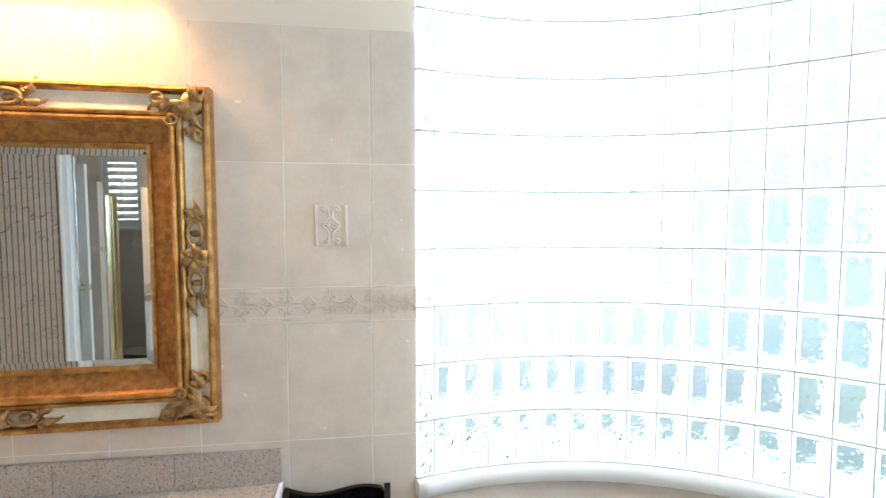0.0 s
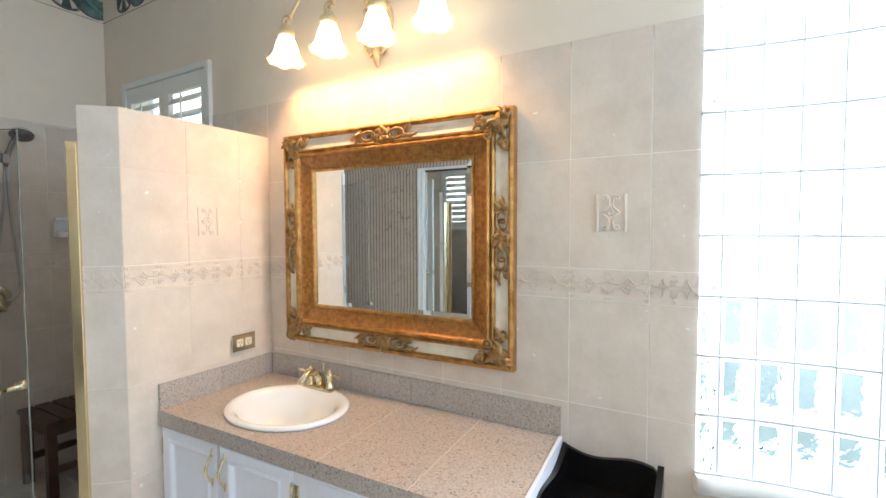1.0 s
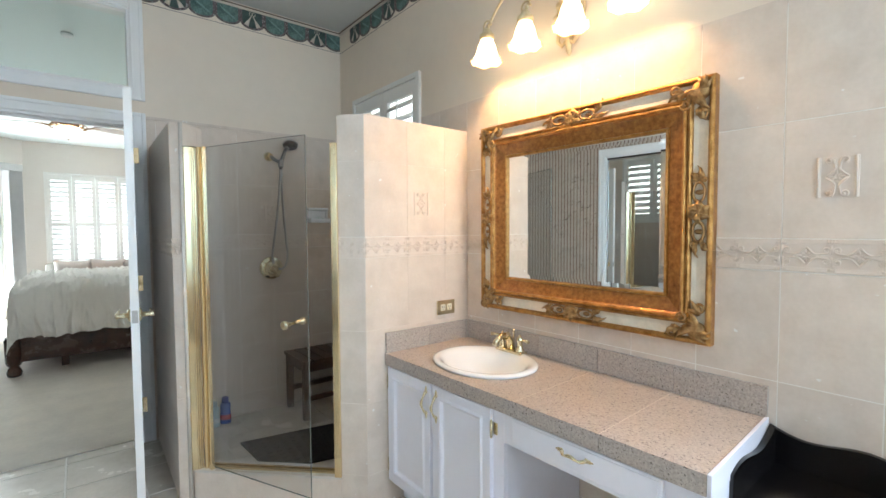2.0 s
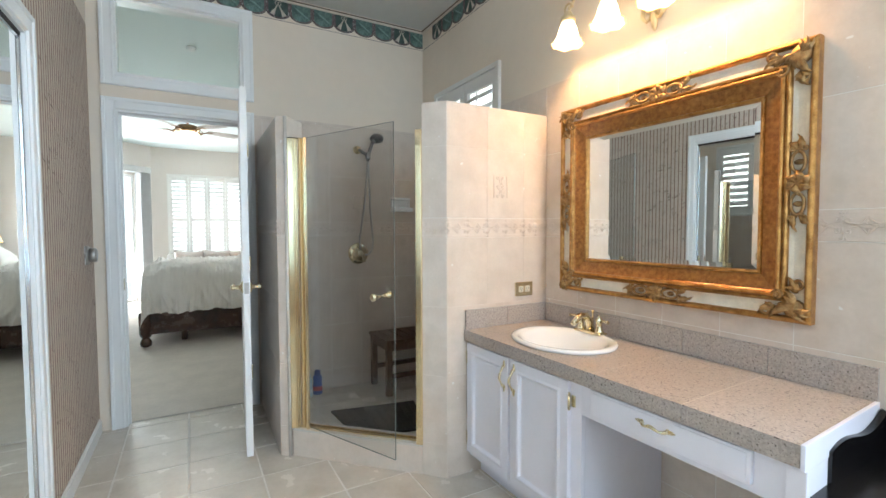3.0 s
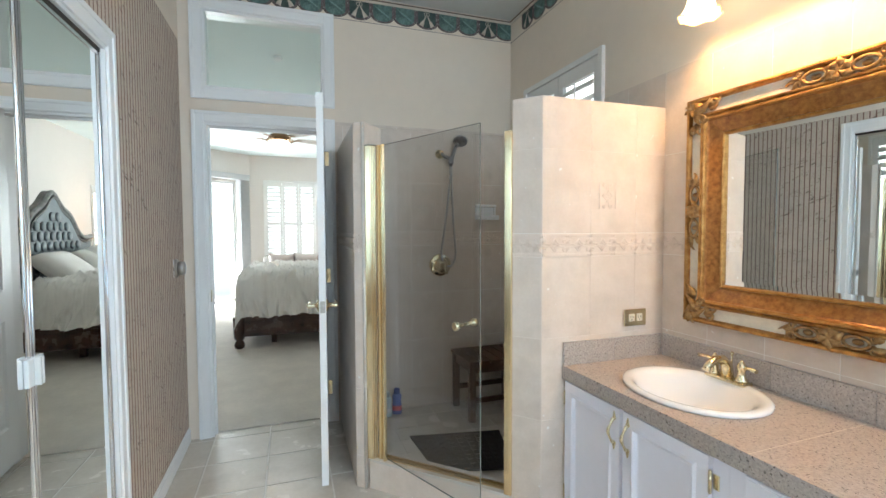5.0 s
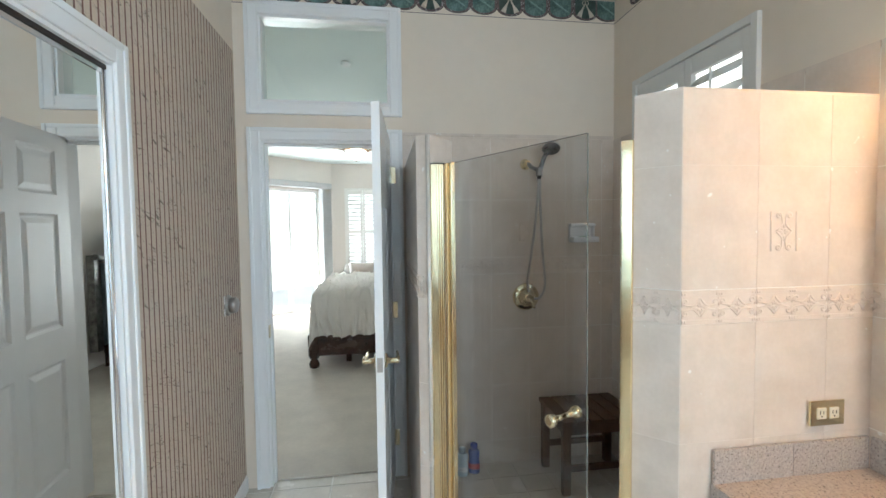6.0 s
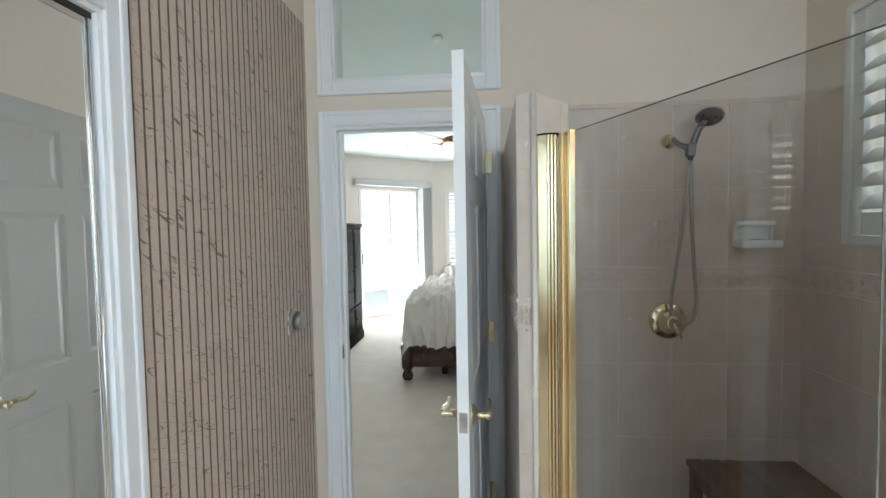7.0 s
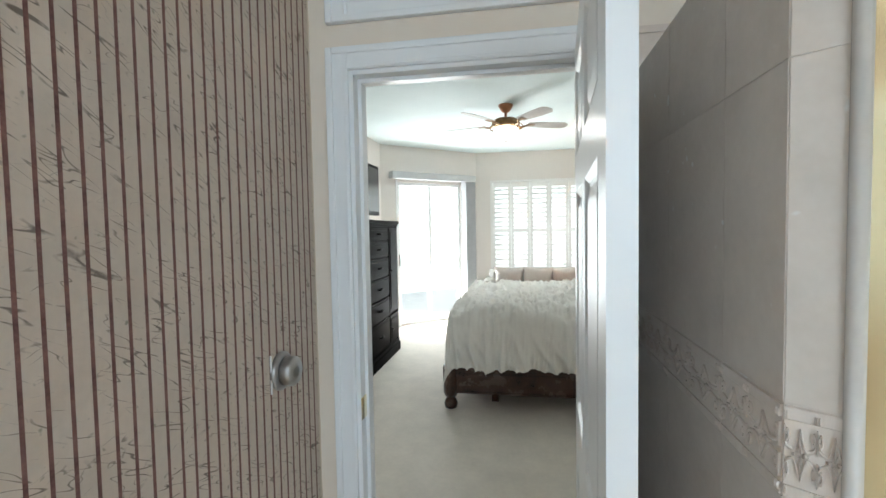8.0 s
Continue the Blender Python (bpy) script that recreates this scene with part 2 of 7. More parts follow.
def slab(bm, axis, p0, p1, u0, u1, z0, z1, holes=()):
    """A wall across an axis, between p0 and p1, along the other axis from u0 to u1, with openings (ua, ub, za, zb)."""
    us = sorted({u0, u1, *[h[0] for h in holes], *[h[1] for h in holes]})
    zs = sorted({z0, z1, *[h[2] for h in holes], *[h[3] for h in holes]})
    us = [u for u in us if u0 <= u <= u1]
    zs = [z for z in zs if z0 <= z <= z1]

    def solid(i, j):
        if not (0 <= i < len(us) - 1 and 0 <= j < len(zs) - 1):
            return False
        u, z = (us[i] + us[i + 1]) / 2, (zs[j] + zs[j + 1]) / 2
        return not any(a < u < b and c < z < d for a, b, c, d in holes)

    cache = {}

    def vert(p, u, z):
        key = (p, u, z)
        if key not in cache:
            cache[key] = bm.verts.new((p, u, z) if axis == "x" else (u, p, z))
        return cache[key]

    for i in range(len(us) - 1):
        for j in range(len(zs) - 1):
            if not solid(i, j):
                continue
            a, b, c, d = us[i], us[i + 1], zs[j], zs[j + 1]
            for p in (p0, p1):
                bm.faces.new([vert(p, a, c), vert(p, b, c), vert(p, b, d), vert(p, a, d)])
            for (di, dj), (ua, za, ub, zb) in {(-1, 0): (a, c, a, d), (1, 0): (b, c, b, d), (0, -1): (a, c, b, c), (0, 1): (a, d, b, d)}.items():
                if not solid(i + di, j + dj):
                    bm.faces.new([vert(p0, ua, za), vert(p0, ub, zb), vert(p1, ub, zb), vert(p1, ua, za)])
    bmesh.ops.recalc_face_normals(bm, faces=bm.faces)


def mesh_of(name, bm, material, smooth=None):
    bmesh.ops.recalc_face_normals(bm, faces=bm.faces)
    me = bpy.data.meshes.new(name)
    bm.to_mesh(me)
    bm.free()
    me.materials.append(material)
    return me


def part(name, bm, material, parent, label=""):
    ob = new(name, mesh_of(name, bm, material))
    ob.parent = parent
    if label:
        ob["label"] = label
    return ob


def solo(name, bm, material, label, category="", kind="", group=""):
    return tagged(new(name, mesh_of(name, bm, material)), label, category, group, kind)


def thing(name, m, label, category, group="", kind=""):
    ob = new(name)
    ob.matrix_world = m
    ob.empty_display_size = 0.1
    return tagged(ob, label, category, group, kind)


def leaf_ball(bm, c, r, n, size, flat=1.0):
    """Many small leaves scattered in an uneven clump."""
    for _ in range(n):
        d = Vector((random.gauss(0, 1), random.gauss(0, 1), random.gauss(0, 1))).normalized()
        p = Vector(c) + Vector((d.x * r, d.y * r, d.z * r * flat)) * random.uniform(0.55, 1.05)
        a = Vector((random.gauss(0, 1), random.gauss(0, 1), random.gauss(0, 0.7))).normalized()
        b = a.orthogonal().normalized()
        s = size * random.uniform(0.6, 1.3)
        bm.faces.new([bm.verts.new(p - a * s), bm.verts.new(p + b * s * 0.4), bm.verts.new(p + a * s), bm.verts.new(p - b * s * 0.4)])


# ---- structure: bathroom ----
WX, WY, LY = -3.04, 1.56, -0.733      # door wall, mirror wall, papered wall
CEIL, BCEIL = 2.96, 2.80
DOOR = (-0.60, 0.135, 0.0, 2.03)
TRANSOM = (-0.597, 0.137, 2.25, 2.735)

bm = bm_new()
slab(bm, "x", WX - 0.12, WX, -2.25, 1.70, 0.0, 3.1, [DOOR, TRANSOM])
wall_door = solo("wall_door", bm, M_PAINT, "cream painted wall with a doorway and transom window", "wall", "structure")
SHUT = (-2.775, -1.945, 1.46, 2.335)
bm = bm_new()
slab(bm, "y", WY, WY + 0.14, WX, 0.345, 0.0, 3.1, [SHUT])
wall_vanity = solo("wall_vanity", bm, M_PAINT, "cream painted wall tiled to above head height", "wall", "structure")
CLOSET = (-1.842, 0.318, 0.0, 2.03)
bm = bm_new()
slab(bm, "y", LY - 0.12, LY, WX, 2.05, 0.0, 3.1, [CLOSET])
wall_paper = solo("wall_papered", bm, M_PAINT, "cream wall partly covered in striped wallpaper", "wall", "structure")
bm = bm_new()
box(bm, (WX + 0.001, -1.45, 0), (2.05, -1.35, 2.95))
wall_closet_back = solo("wall_closet_back", bm, M_PAINT, "plain wall behind the closet doors", "wall", "structure")
bm = bm_new()
box(bm, (1.93, LY, 0), (2.05, 0.16, 3.1))
wall_east = solo("wall_east", bm, M_PAINT, "plain cream bathroom wall", "wall", "structure")

# bow window: low wall, sill and head follow the arc
CX, CY, R = 0.68, 0.354, 1.232
A0, A1 = 105.9, -10.0


def arc_wall(bm, r0, r1, z0, z1, a0=A0, a1=A1, n=56):
    prev = None
    for i in range(n + 1):
        a = radians(a0 + (a1 - a0) * i / n)
        q = [bm.verts.new((CX + r * math.cos(a), CY + r * math.sin(a), z)) for r, z in ((r0, z0), (r1, z0), (r1, z1), (r0, z1))]
        if prev:
            for k in range(4):
                bm.faces.new((prev[k], prev[(k + 1) % 4], q[(k + 1) % 4], q[k])).smooth = k in (1, 3)
        else:
            bm.faces.new(q)
        prev = q
    bm.faces.new(prev[::-1])


bm = bm_new()
arc_wall(bm, R + 0.0, R + 0.16, 0.0, 0.69)
arc_wall(bm, R + 0.0, R + 0.16, 2.49, 3.1)
wall_bow = solo("wall_bow", bm, M_TILE, "curved tiled wall under and over the glass blocks", "wall", "structure")
bm = bm_new()
arc_wall(bm, R - 0.02, R + 0.17, 0.69, 0.738)
sill_bow = solo("window_sill", bm, M_WHITE, "curved white sill under the glass blocks", "window sill", "structure")

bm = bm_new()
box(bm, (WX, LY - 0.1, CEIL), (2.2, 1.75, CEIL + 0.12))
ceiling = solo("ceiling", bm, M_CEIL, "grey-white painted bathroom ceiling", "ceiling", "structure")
bm = bm_new()
box(bm, (WX - 0.06, LY - 0.7, -0.12), (2.2, 1.75, -0.0022))
floor = solo("floor", bm, M_FGROUT, "beige tiled bathroom floor with pale joints", "floor", "structure")

# bedroom shell
FX, BLY, BHY = -9.40, -2.12, 1.62
bm = bm_new()
slab(bm, "y", BLY - 0.12, BLY, -8.17, WX - 0.12, 0, 3.0)
wall_bed_left = solo("wall_bedroom_left", bm, M_BEDPAINT, "pale painted bedroom wall", "wall", "structure")
SWIN = (-0.54, 1.06, 0.75, 2.30)
bm = bm_new()
slab(bm, "x", FX - 0.14, FX, -0.80, BHY + 0.12, 0, 3.0, [SWIN])
wall_bed_far = solo("wall_bedroom_far", bm, M_BEDPAINT, "pale painted bedroom wall round a shuttered window", "wall", "structure")
HWIN = (-9.05, -8.45, 0.85, 2.05)
bm = bm_new()
slab(bm, "y", BHY, BHY + 0.12, FX, WX - 0.12, 0, 3.0, [HWIN])
wall_bed_head = solo("wall_bedroom_headboard", bm, M_BEDPAINT, "pale painted bedroom wall behind the bed", "wall", "structure")
# slanted wall with the patio door; local x runs along it
SL0, SL1 = Vector((-8.17, -2.12, 0)), Vector((FX, -0.80, 0))
SLEN = (SL1 - SL0).length
SLM = Matrix.Translation(SL0) @ Matrix.Rotation(math.atan2(SL1.y - SL0.y, SL1.x - SL0.x), 4, "Z")
PATIO = (0.28, 1.48, 0.0, 2.25)
bm = bm_new()
slab(bm, "y", 0.0, 0.14, 0.0, SLEN, 0, 3.0, [PATIO])
wall_patio = solo("wall_patio", bm, M_BEDPAINT, "pale slanted bedroom wall round a sliding patio door", "wall", "structure")
wall_patio.matrix_world = SLM
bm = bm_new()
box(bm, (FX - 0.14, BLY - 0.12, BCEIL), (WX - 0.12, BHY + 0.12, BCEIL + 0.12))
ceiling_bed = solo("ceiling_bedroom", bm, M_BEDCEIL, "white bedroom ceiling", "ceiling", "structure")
bm = bm_new()
box(bm, (FX - 0.2, BLY - 0.12, -0.12), (WX - 0.061, BHY + 0.12, 0.008))
floor_bed = solo("floor_bedroom", bm, M_CARPET, "beige cut-pile bedroom carpet", "carpet", "structure")
bm = bm_new()
box(bm, (-60, -60, -0.3), (60, 60, -0.13))
M_GRASS = mat("lawn", (0.10, 0.14, 0.07), 0.9, second=(0.16, 0.20, 0.10), scale=3, bump=0.5, bscale=40)
ground = solo("ground", bm, M_GRASS, "green lawn round the house", "ground", "structure")

# glowing cards added for the bright distance outside the bedroom and shower windows
M_GLOWCARD = emit_mat("glowing_backdrop", (0.97, 1.0, 0.98), 0.52)
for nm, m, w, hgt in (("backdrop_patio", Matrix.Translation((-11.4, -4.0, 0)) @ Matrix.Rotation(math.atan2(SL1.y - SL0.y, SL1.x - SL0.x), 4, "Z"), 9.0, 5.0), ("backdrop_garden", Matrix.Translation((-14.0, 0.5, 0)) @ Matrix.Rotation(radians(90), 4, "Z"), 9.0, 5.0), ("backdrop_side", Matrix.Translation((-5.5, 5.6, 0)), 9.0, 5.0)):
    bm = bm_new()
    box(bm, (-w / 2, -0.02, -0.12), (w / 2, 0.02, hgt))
    ob = solo(nm, bm, M_GLOWCARD, "plain glowing card standing in for the bright distance outside the windows", "backdrop", "structure")
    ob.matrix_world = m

bm = bm_new()
box(bm, (-15.0, -6.0, -0.128), (-8.2, 3.5, -0.06))
solo("pavement", bm, mat("pale_concrete", (0.62, 0.61, 0.58), 0.9, var=0.06, scale=4, bump=0.2, bscale=80), "pale concrete patio outside the sliding door", "patio", "structure")

# ---- bow window of glass blocks ----
def block_material():
    m = bpy.data.materials.new("wavy_block_glass")
    m.use_nodes = True
    nt = m.node_tree
    nt.nodes.remove(nt.nodes["Principled BSDF"])
    out = nt.nodes["Material Output"]
    tc, oi = nt.nodes.new("ShaderNodeTexCoord"), nt.nodes.new("ShaderNodeObjectInfo")
    add, mul = nt.nodes.new("ShaderNodeVectorMath"), nt.nodes.new("ShaderNodeMath")
    mul.operation, mul.inputs[1].default_value = "MULTIPLY", 50
    nt.links.new(oi.outputs["Random"], mul.inputs[0])
    nt.links.new(tc.outputs["Object"], add.inputs[0])
    nt.links.new(mul.outputs[0], add.inputs[1])
    n = nt.nodes.new("ShaderNodeTexNoise")
    n.inputs["Scale"].default_value, n.inputs["Detail"].default_value = 30, 2
    nt.links.new(add.outputs[0], n.inputs["Vector"])
    bp = nt.nodes.new("ShaderNodeBump")
    bp.inputs["Strength"].default_value, bp.inputs["Distance"].default_value = 0.8, 0.02
    nt.links.new(n.outputs[0], bp.inputs["Height"])
    rf = nt.nodes.new("ShaderNodeBsdfRefraction")
    rf.inputs["IOR"].default_value, rf.inputs["Roughness"].default_value = 1.35, 0.03
    rf.inputs["Color"].default_value = (0.68, 0.88, 1.0, 1)
    gl = nt.nodes.new("ShaderNodeBsdfGlossy")
    gl.inputs["Roughness"].default_value = 0.03
    mix = nt.nodes.new("ShaderNodeMixShader")
    fr = nt.nodes.new("ShaderNodeFresnel")
    nt.links.new(fr.outputs[0], mix.inputs[0])
    for s in (rf, gl):
        nt.links.new(bp.outputs[0], s.inputs["Normal"])
    nt.links.new(rf.outputs[0], mix.inputs[1])
    nt.links.new(gl.outputs[0], mix.inputs[2])
    # pressed glass scatters part of the light
    tl = nt.nodes.new("ShaderNodeBsdfTranslucent")
    tl.inputs[0].default_value = (0.93, 0.99, 1.0, 1)
    mix2 = nt.nodes.new("ShaderNodeMixShader")
    mix2.inputs[0].default_value = 0.22
    nt.links.new(mix.outputs[0], mix2.inputs[1])
    nt.links.new(tl.outputs[0], mix2.inputs[2])
    nt.links.new(mix2.outputs[0], out.inputs[0])
    return m


def translucent(name, color, mixin=0.75):
    m = bpy.data.materials.new(name)
    m.use_nodes = True
    nt = m.node_tree
    b = nt.nodes["Principled BSDF"]
    b.inputs["Base Color"].default_value = (*color, 1)
    b.inputs["Roughness"].default_value = 0.25
    t = nt.nodes.new("ShaderNodeBsdfTranslucent")
    t.inputs[0].default_value = (*color, 1)
    mix = nt.nodes.new("ShaderNodeMixShader")
    mix.inputs[0].default_value = mixin
    nt.links.new(b.outputs[0], mix.inputs[1])
    nt.links.new(t.outputs[0], mix.inputs[2])
    nt.links.new(mix.outputs[0], nt.nodes["Material Output"].inputs[0])
    return m


M_BLOCK, M_BLOCKEDGE = block_material(), translucent("milky_block_edge", (0.95, 0.98, 1.0), 0.85)
M_MORTAR = mat("grey_mortar", (0.66, 0.66, 0.68), 0.8, var=0.06, scale=40)
ROWS_Z, ROW_H, COL = 0.743, 0.1738, 4.13
B0A = 103.2
NCOL, NROW = 27, 10
window_bow = thing("window_bow", Matrix(), "curved wall of wavy clear glass blocks", "glass block window", kind="structure")


def block_mesh():
    bm = bm_new()
    w, h, d, e = 0.0425, 0.0832, 0.078, 0.0085
    # ring of thick glass round the pane
    fr = [(-w, -h), (w, -h), (w, h), (-w, h)]
    inn = [(-w + e, -h + e), (w - e, -h + e), (w - e, h - e), (-w + e, h - e)]
    o0 = [bm.verts.new((x, 0.003, z)) for x, z in fr]
    o1 = [bm.verts.new((x, d, z)) for x, z in fr]
    i0 = [bm.verts.new((x, 0.0, z)) for x, z in inn]
    i1 = [bm.verts.new((x, d, z)) for x, z in inn]
    for k in range(4):
        j = (k + 1) % 4
        for q in ((o0[k], o0[j], i0[j], i0[k]), (i0[k], i0[j], i1[j], i1[k]), (o0[j], o0[k], o1[k], o1[j])):
            bm.faces.new(q).material_index = 1
    f = bm.faces.new(i0[::-1])
    f.material_index = 0
    me = bpy.data.meshes.new("glass_block")
    bm.to_mesh(me)
    bm.free()
    me.materials.append(M_BLOCK)
    me.materials.append(M_BLOCKEDGE)
    return me


BLOCK = block_mesh()
for c in range(-1, NCOL):
    a = B0A - COL * (c + 0.5) if c >= 0 else (A0 + B0A) / 2
    for r in range(NROW):
        ob = new("glass_block", BLOCK)
        ob.parent = window_bow
        ob.matrix_local = Matrix.Translation((CX + R * math.cos(radians(a)), CY + R * math.sin(radians(a)), ROWS_Z + ROW_H * (r + 0.5))) @ Matrix.Rotation(radians(a - 90), 4, "Z") @ Matrix.Diagonal((1 if c >= 0 else 0.6, 1, 1, 1))
        ob.visible_shadow = False
for r in range(NROW + 1):
    bm = bm_new()
    z = ROWS_Z + ROW_H * r
    arc_wall(bm, R + 0.001, R + 0.07, z - 0.0028, z + 0.0028)
    part("mortar_course", bm, M_MORTAR, window_bow, "grey mortar joint").visible_shadow = False
bm = bm_new()
box(bm, (-0.0018, 0.001, 0), (0.0018, 0.07, ROW_H * NROW))
UPRIGHT = mesh_of("mortar_joint", bm, M_MORTAR)
for c in range(NCOL + 1):
    a = radians(B0A - COL * c)
    ob = new("mortar_joint", UPRIGHT)
    ob.parent = window_bow
    ob.matrix_local = Matrix.Translation((CX + R * math.cos(a), CY + R * math.sin(a), ROWS_Z)) @ Matrix.Rotation(a - math.pi / 2, 4, "Z")
    ob.visible_shadow = False

# greenery outside
M_LEAF = mat("garden_leaves", (0.07, 0.12, 0.09), 0.3, second=(0.14, 0.21, 0.14), scale=3)
for x, y, s, zt in ((1.1, 3.6, 0.9, 0.85), (2.2, 3.4, 0.9, 1.0), (3.3, 2.9, 0.95, 1.05), (0.1, 3.9, 0.9, 0.8), (-0.9, 3.8, 0.9, 0.9), (3.9, 1.5, 1.0, 1.1)):
    bm = bm_new()
    for k in range(7):
        leaf_ball(bm, (x + random.uniform(-0.5, 0.5), y + random.uniform(-0.4, 0.4), zt * random.uniform(0.2, 0.75)), s * random.uniform(0.35, 0.55), 210, 0.055)
    solo("shrub", bm, M_LEAF, "leafy green garden shrub outside the glass blocks", "shrub", group="shrubs outside the bow window")
for x, y, h in ((5.2, 5.0, 3.0), (6.6, 3.2, 3.2)):
    tree = thing("tree", pose(x, y, -0.13), "green leafy garden tree beyond the window", "tree")
    bm = bm_new()
    tube(bm, [(0, 0, 0), (0.05, 0.03, h * 0.3), (0.0, 0.1, h * 0.6)], [0.12, 0.09, 0.05])
    for k in range(5):
        a = k * 1.3
        tube(bm, [(0.02, 0.04, h * (0.3 + 0.05 * k)), (0.5 * math.cos(a), 0.5 * math.sin(a), h * 0.6), (0.9 * math.cos(a), 0.9 * math.sin(a), h * 0.75)], [0.05, 0.035, 0.015], 6)
    part("trunk", bm, M_TEAK, tree)
    bm = bm_new()
    for k in range(13):
        leaf_ball(bm, (random.uniform(-1, 1), random.uniform(-1, 1), h * random.uniform(0.35, 0.85)), random.uniform(0.4, 0.7), 430, 0.07)
    part("crown", bm, M_LEAF, tree)


# ---- trim ----
def casing(name, y0, y1, z0, z1, w, x, closed, label, sgn=1):
    """Moulded trim round an opening in the door wall."""
    t = thing(name, Matrix(), label, "trim", kind="structure")
    for nm, a, b in (("side_casing", (y0 - w, z0 - (w if closed else 0)), (y0, z1 + w)), ("side_casing", (y1, z0 - (w if closed else 0)), (y1 + w, z1 + w)), ("head_casing", (y0, z1), (y1, z1 + w))) + ((("sill_casing", (y0, z0 - w), (y1, z0)),) if closed else ()):
        bm = bm_new()
        box(bm, (x, a[0], a[1]), (x + sgn * 0.016, b[0], b[1]), 0.004)
        # raised outer bead and inner step
        if nm == "side_casing":
            o = a[0] if a[0] < y0 - w / 2 else b[0]
            s = 1 if o == a[0] else -1
            box(bm, (x + sgn * 0.012, o, a[1]), (x + sgn * 0.024, o + s * 0.022, b[1]), 0.005)
            box(bm, (x + sgn * 0.012, o + s * (w - 0.014), a[1]), (x + sgn * 0.019, o + s * (w - 0.004), b[1]), 0.003)
        else:
            top = nm == "head_casing"
            zo = b[1] if top else a[1]
            s = -1 if top else 1
            box(bm, (x + sgn * 0.012, a[0] - w + 0.022, zo), (x + sgn * 0.0235, b[0] + w - 0.022, zo + s * 0.022), 0.005)
            box(bm, (x + sgn * 0.012, a[0], zo + s * (w - 0.014)), (x + sgn * 0.019, b[0], zo + s * (w - 0.004)), 0.003)
        part(nm, bm, M_WHITE, t)
    return t


casing("trim_door", DOOR[0], DOOR[1], 0, DOOR[3], 0.072, WX, False, "white moulded casing round the bedroom doorway")
casing("trim_transom", TRANSOM[0], TRANSOM[1], TRANSOM[2], TRANSOM[3], 0.072, WX, True, "white moulded casing round the transom window")
casing("trim_door_bedroom", DOOR[0], DOOR[1], 0, DOOR[3], 0.072, WX - 0.12, False, "white casing on the bedroom side of the doorway", -1)
# jamb lining of the doorway
bm = bm_new()
box(bm, (WX - 0.122, DOOR[0] - 0.001, 0), (WX + 0.003, DOOR[0] + 0.014, DOOR[3]), 0.002)
box(bm, (WX - 0.122, DOOR[1] - 0.014, 0), (WX + 0.003, DOOR[1] + 0.001, DOOR[3]), 0.002)
box(bm, (WX - 0.122, DOOR[0] + 0.014, DOOR[3] - 0.014), (WX + 0.003, DOOR[1] - 0.014, DOOR[3] + 0.001), 0.002)
box(bm, (WX - 0.065, DOOR[0] + 0.013, 0), (WX - 0.04, DOOR[0] + 0.026, DOOR[3] - 0.014), 0.002)
box(bm, (WX - 0.065, DOOR[0] + 0.026, DOOR[3] - 0.027), (WX - 0.04, DOOR[1] - 0.014, DOOR[3] - 0.013), 0.002)
jamb = solo("trim_jamb", bm, M_WHITE, "white painted door jamb with a stop", "trim", "structure")
bm = bm_new()
box(bm, (WX - 0.042, DOOR[0] + 0.0135, 0.888), (WX + 0.002, DOOR[0] + 0.0170, 0.962), 0.001)
part("strike_plate", bm, M_GOLD, jamb, "brass strike plate")
# transom lining and glass
window_transom = thing("window_transom", Matrix(), "fixed clear transom window over the door", "window", kind="structure")
bm = bm_new()
y0, y1, z0, z1 = TRANSOM
for a, b in (((y0, z0), (y0 + 0.012, z1)), ((y1 - 0.012, z0), (y1, z1)), ((y0 + 0.012, z0), (y1 - 0.012, z0 + 0.012)), ((y0 + 0.012, z1 - 0.012), (y1 - 0.012, z1))):
    box(bm, (WX - 0.121, a[0], a[1]), (WX + 0.002, b[0], b[1]))
part("window_frame", bm, M_WHITE, window_transom)
bm = bm_new()
box(bm, (WX - 0.045, y0 + 0.012, z0 + 0.012), (WX - 0.041, y1 - 0.012, z1 - 0.012))
ob = part("pane", bm, M_GLASS, window_transom)
ob.visible_shadow = False

# skirting of the papered wall
bm = bm_new()
box(bm, (WX + 0.018, LY, 0), (-1.903, LY + 0.013, 0.078), 0.003)
box(bm, (WX + 0.018, LY, 0.076), (-1.903, LY + 0.008, 0.092), 0.003)
solo("baseboard", bm, M_WHITE, "white painted baseboard under the striped wallpaper", "baseboard", "structure")
# cornice: pale strip with a thin brown line under the ceiling
M_CREAMTRIM = mat("cream_cornice", (0.66, 0.60, 0.52), 0.6, var=0.03, scale=5)
M_BROWNLINE = mat("brown_line", (0.10, 0.055, 0.04), 0.6)
cornice = thing("trim_cornice", Matrix(), "narrow cream cornice with a brown line", "trim", kind="structure")
for nm, mt, z0, z1, d in (("cornice_strip", M_CREAMTRIM, 2.93, CEIL, 0.012), ("brown_bead", M_BROWNLINE, 2.944, 2.951, 0.016)):
    bm = bm_new()
    box(bm, (WX, LY + d, z0), (WX + d, WY - d, z1))
    box(bm, (WX, WY - d, z0), (0.345, WY, z1))
    box(bm, (WX, LY, z0), (1.93, LY + d, z1))
    part(nm, bm, mt, cornice)

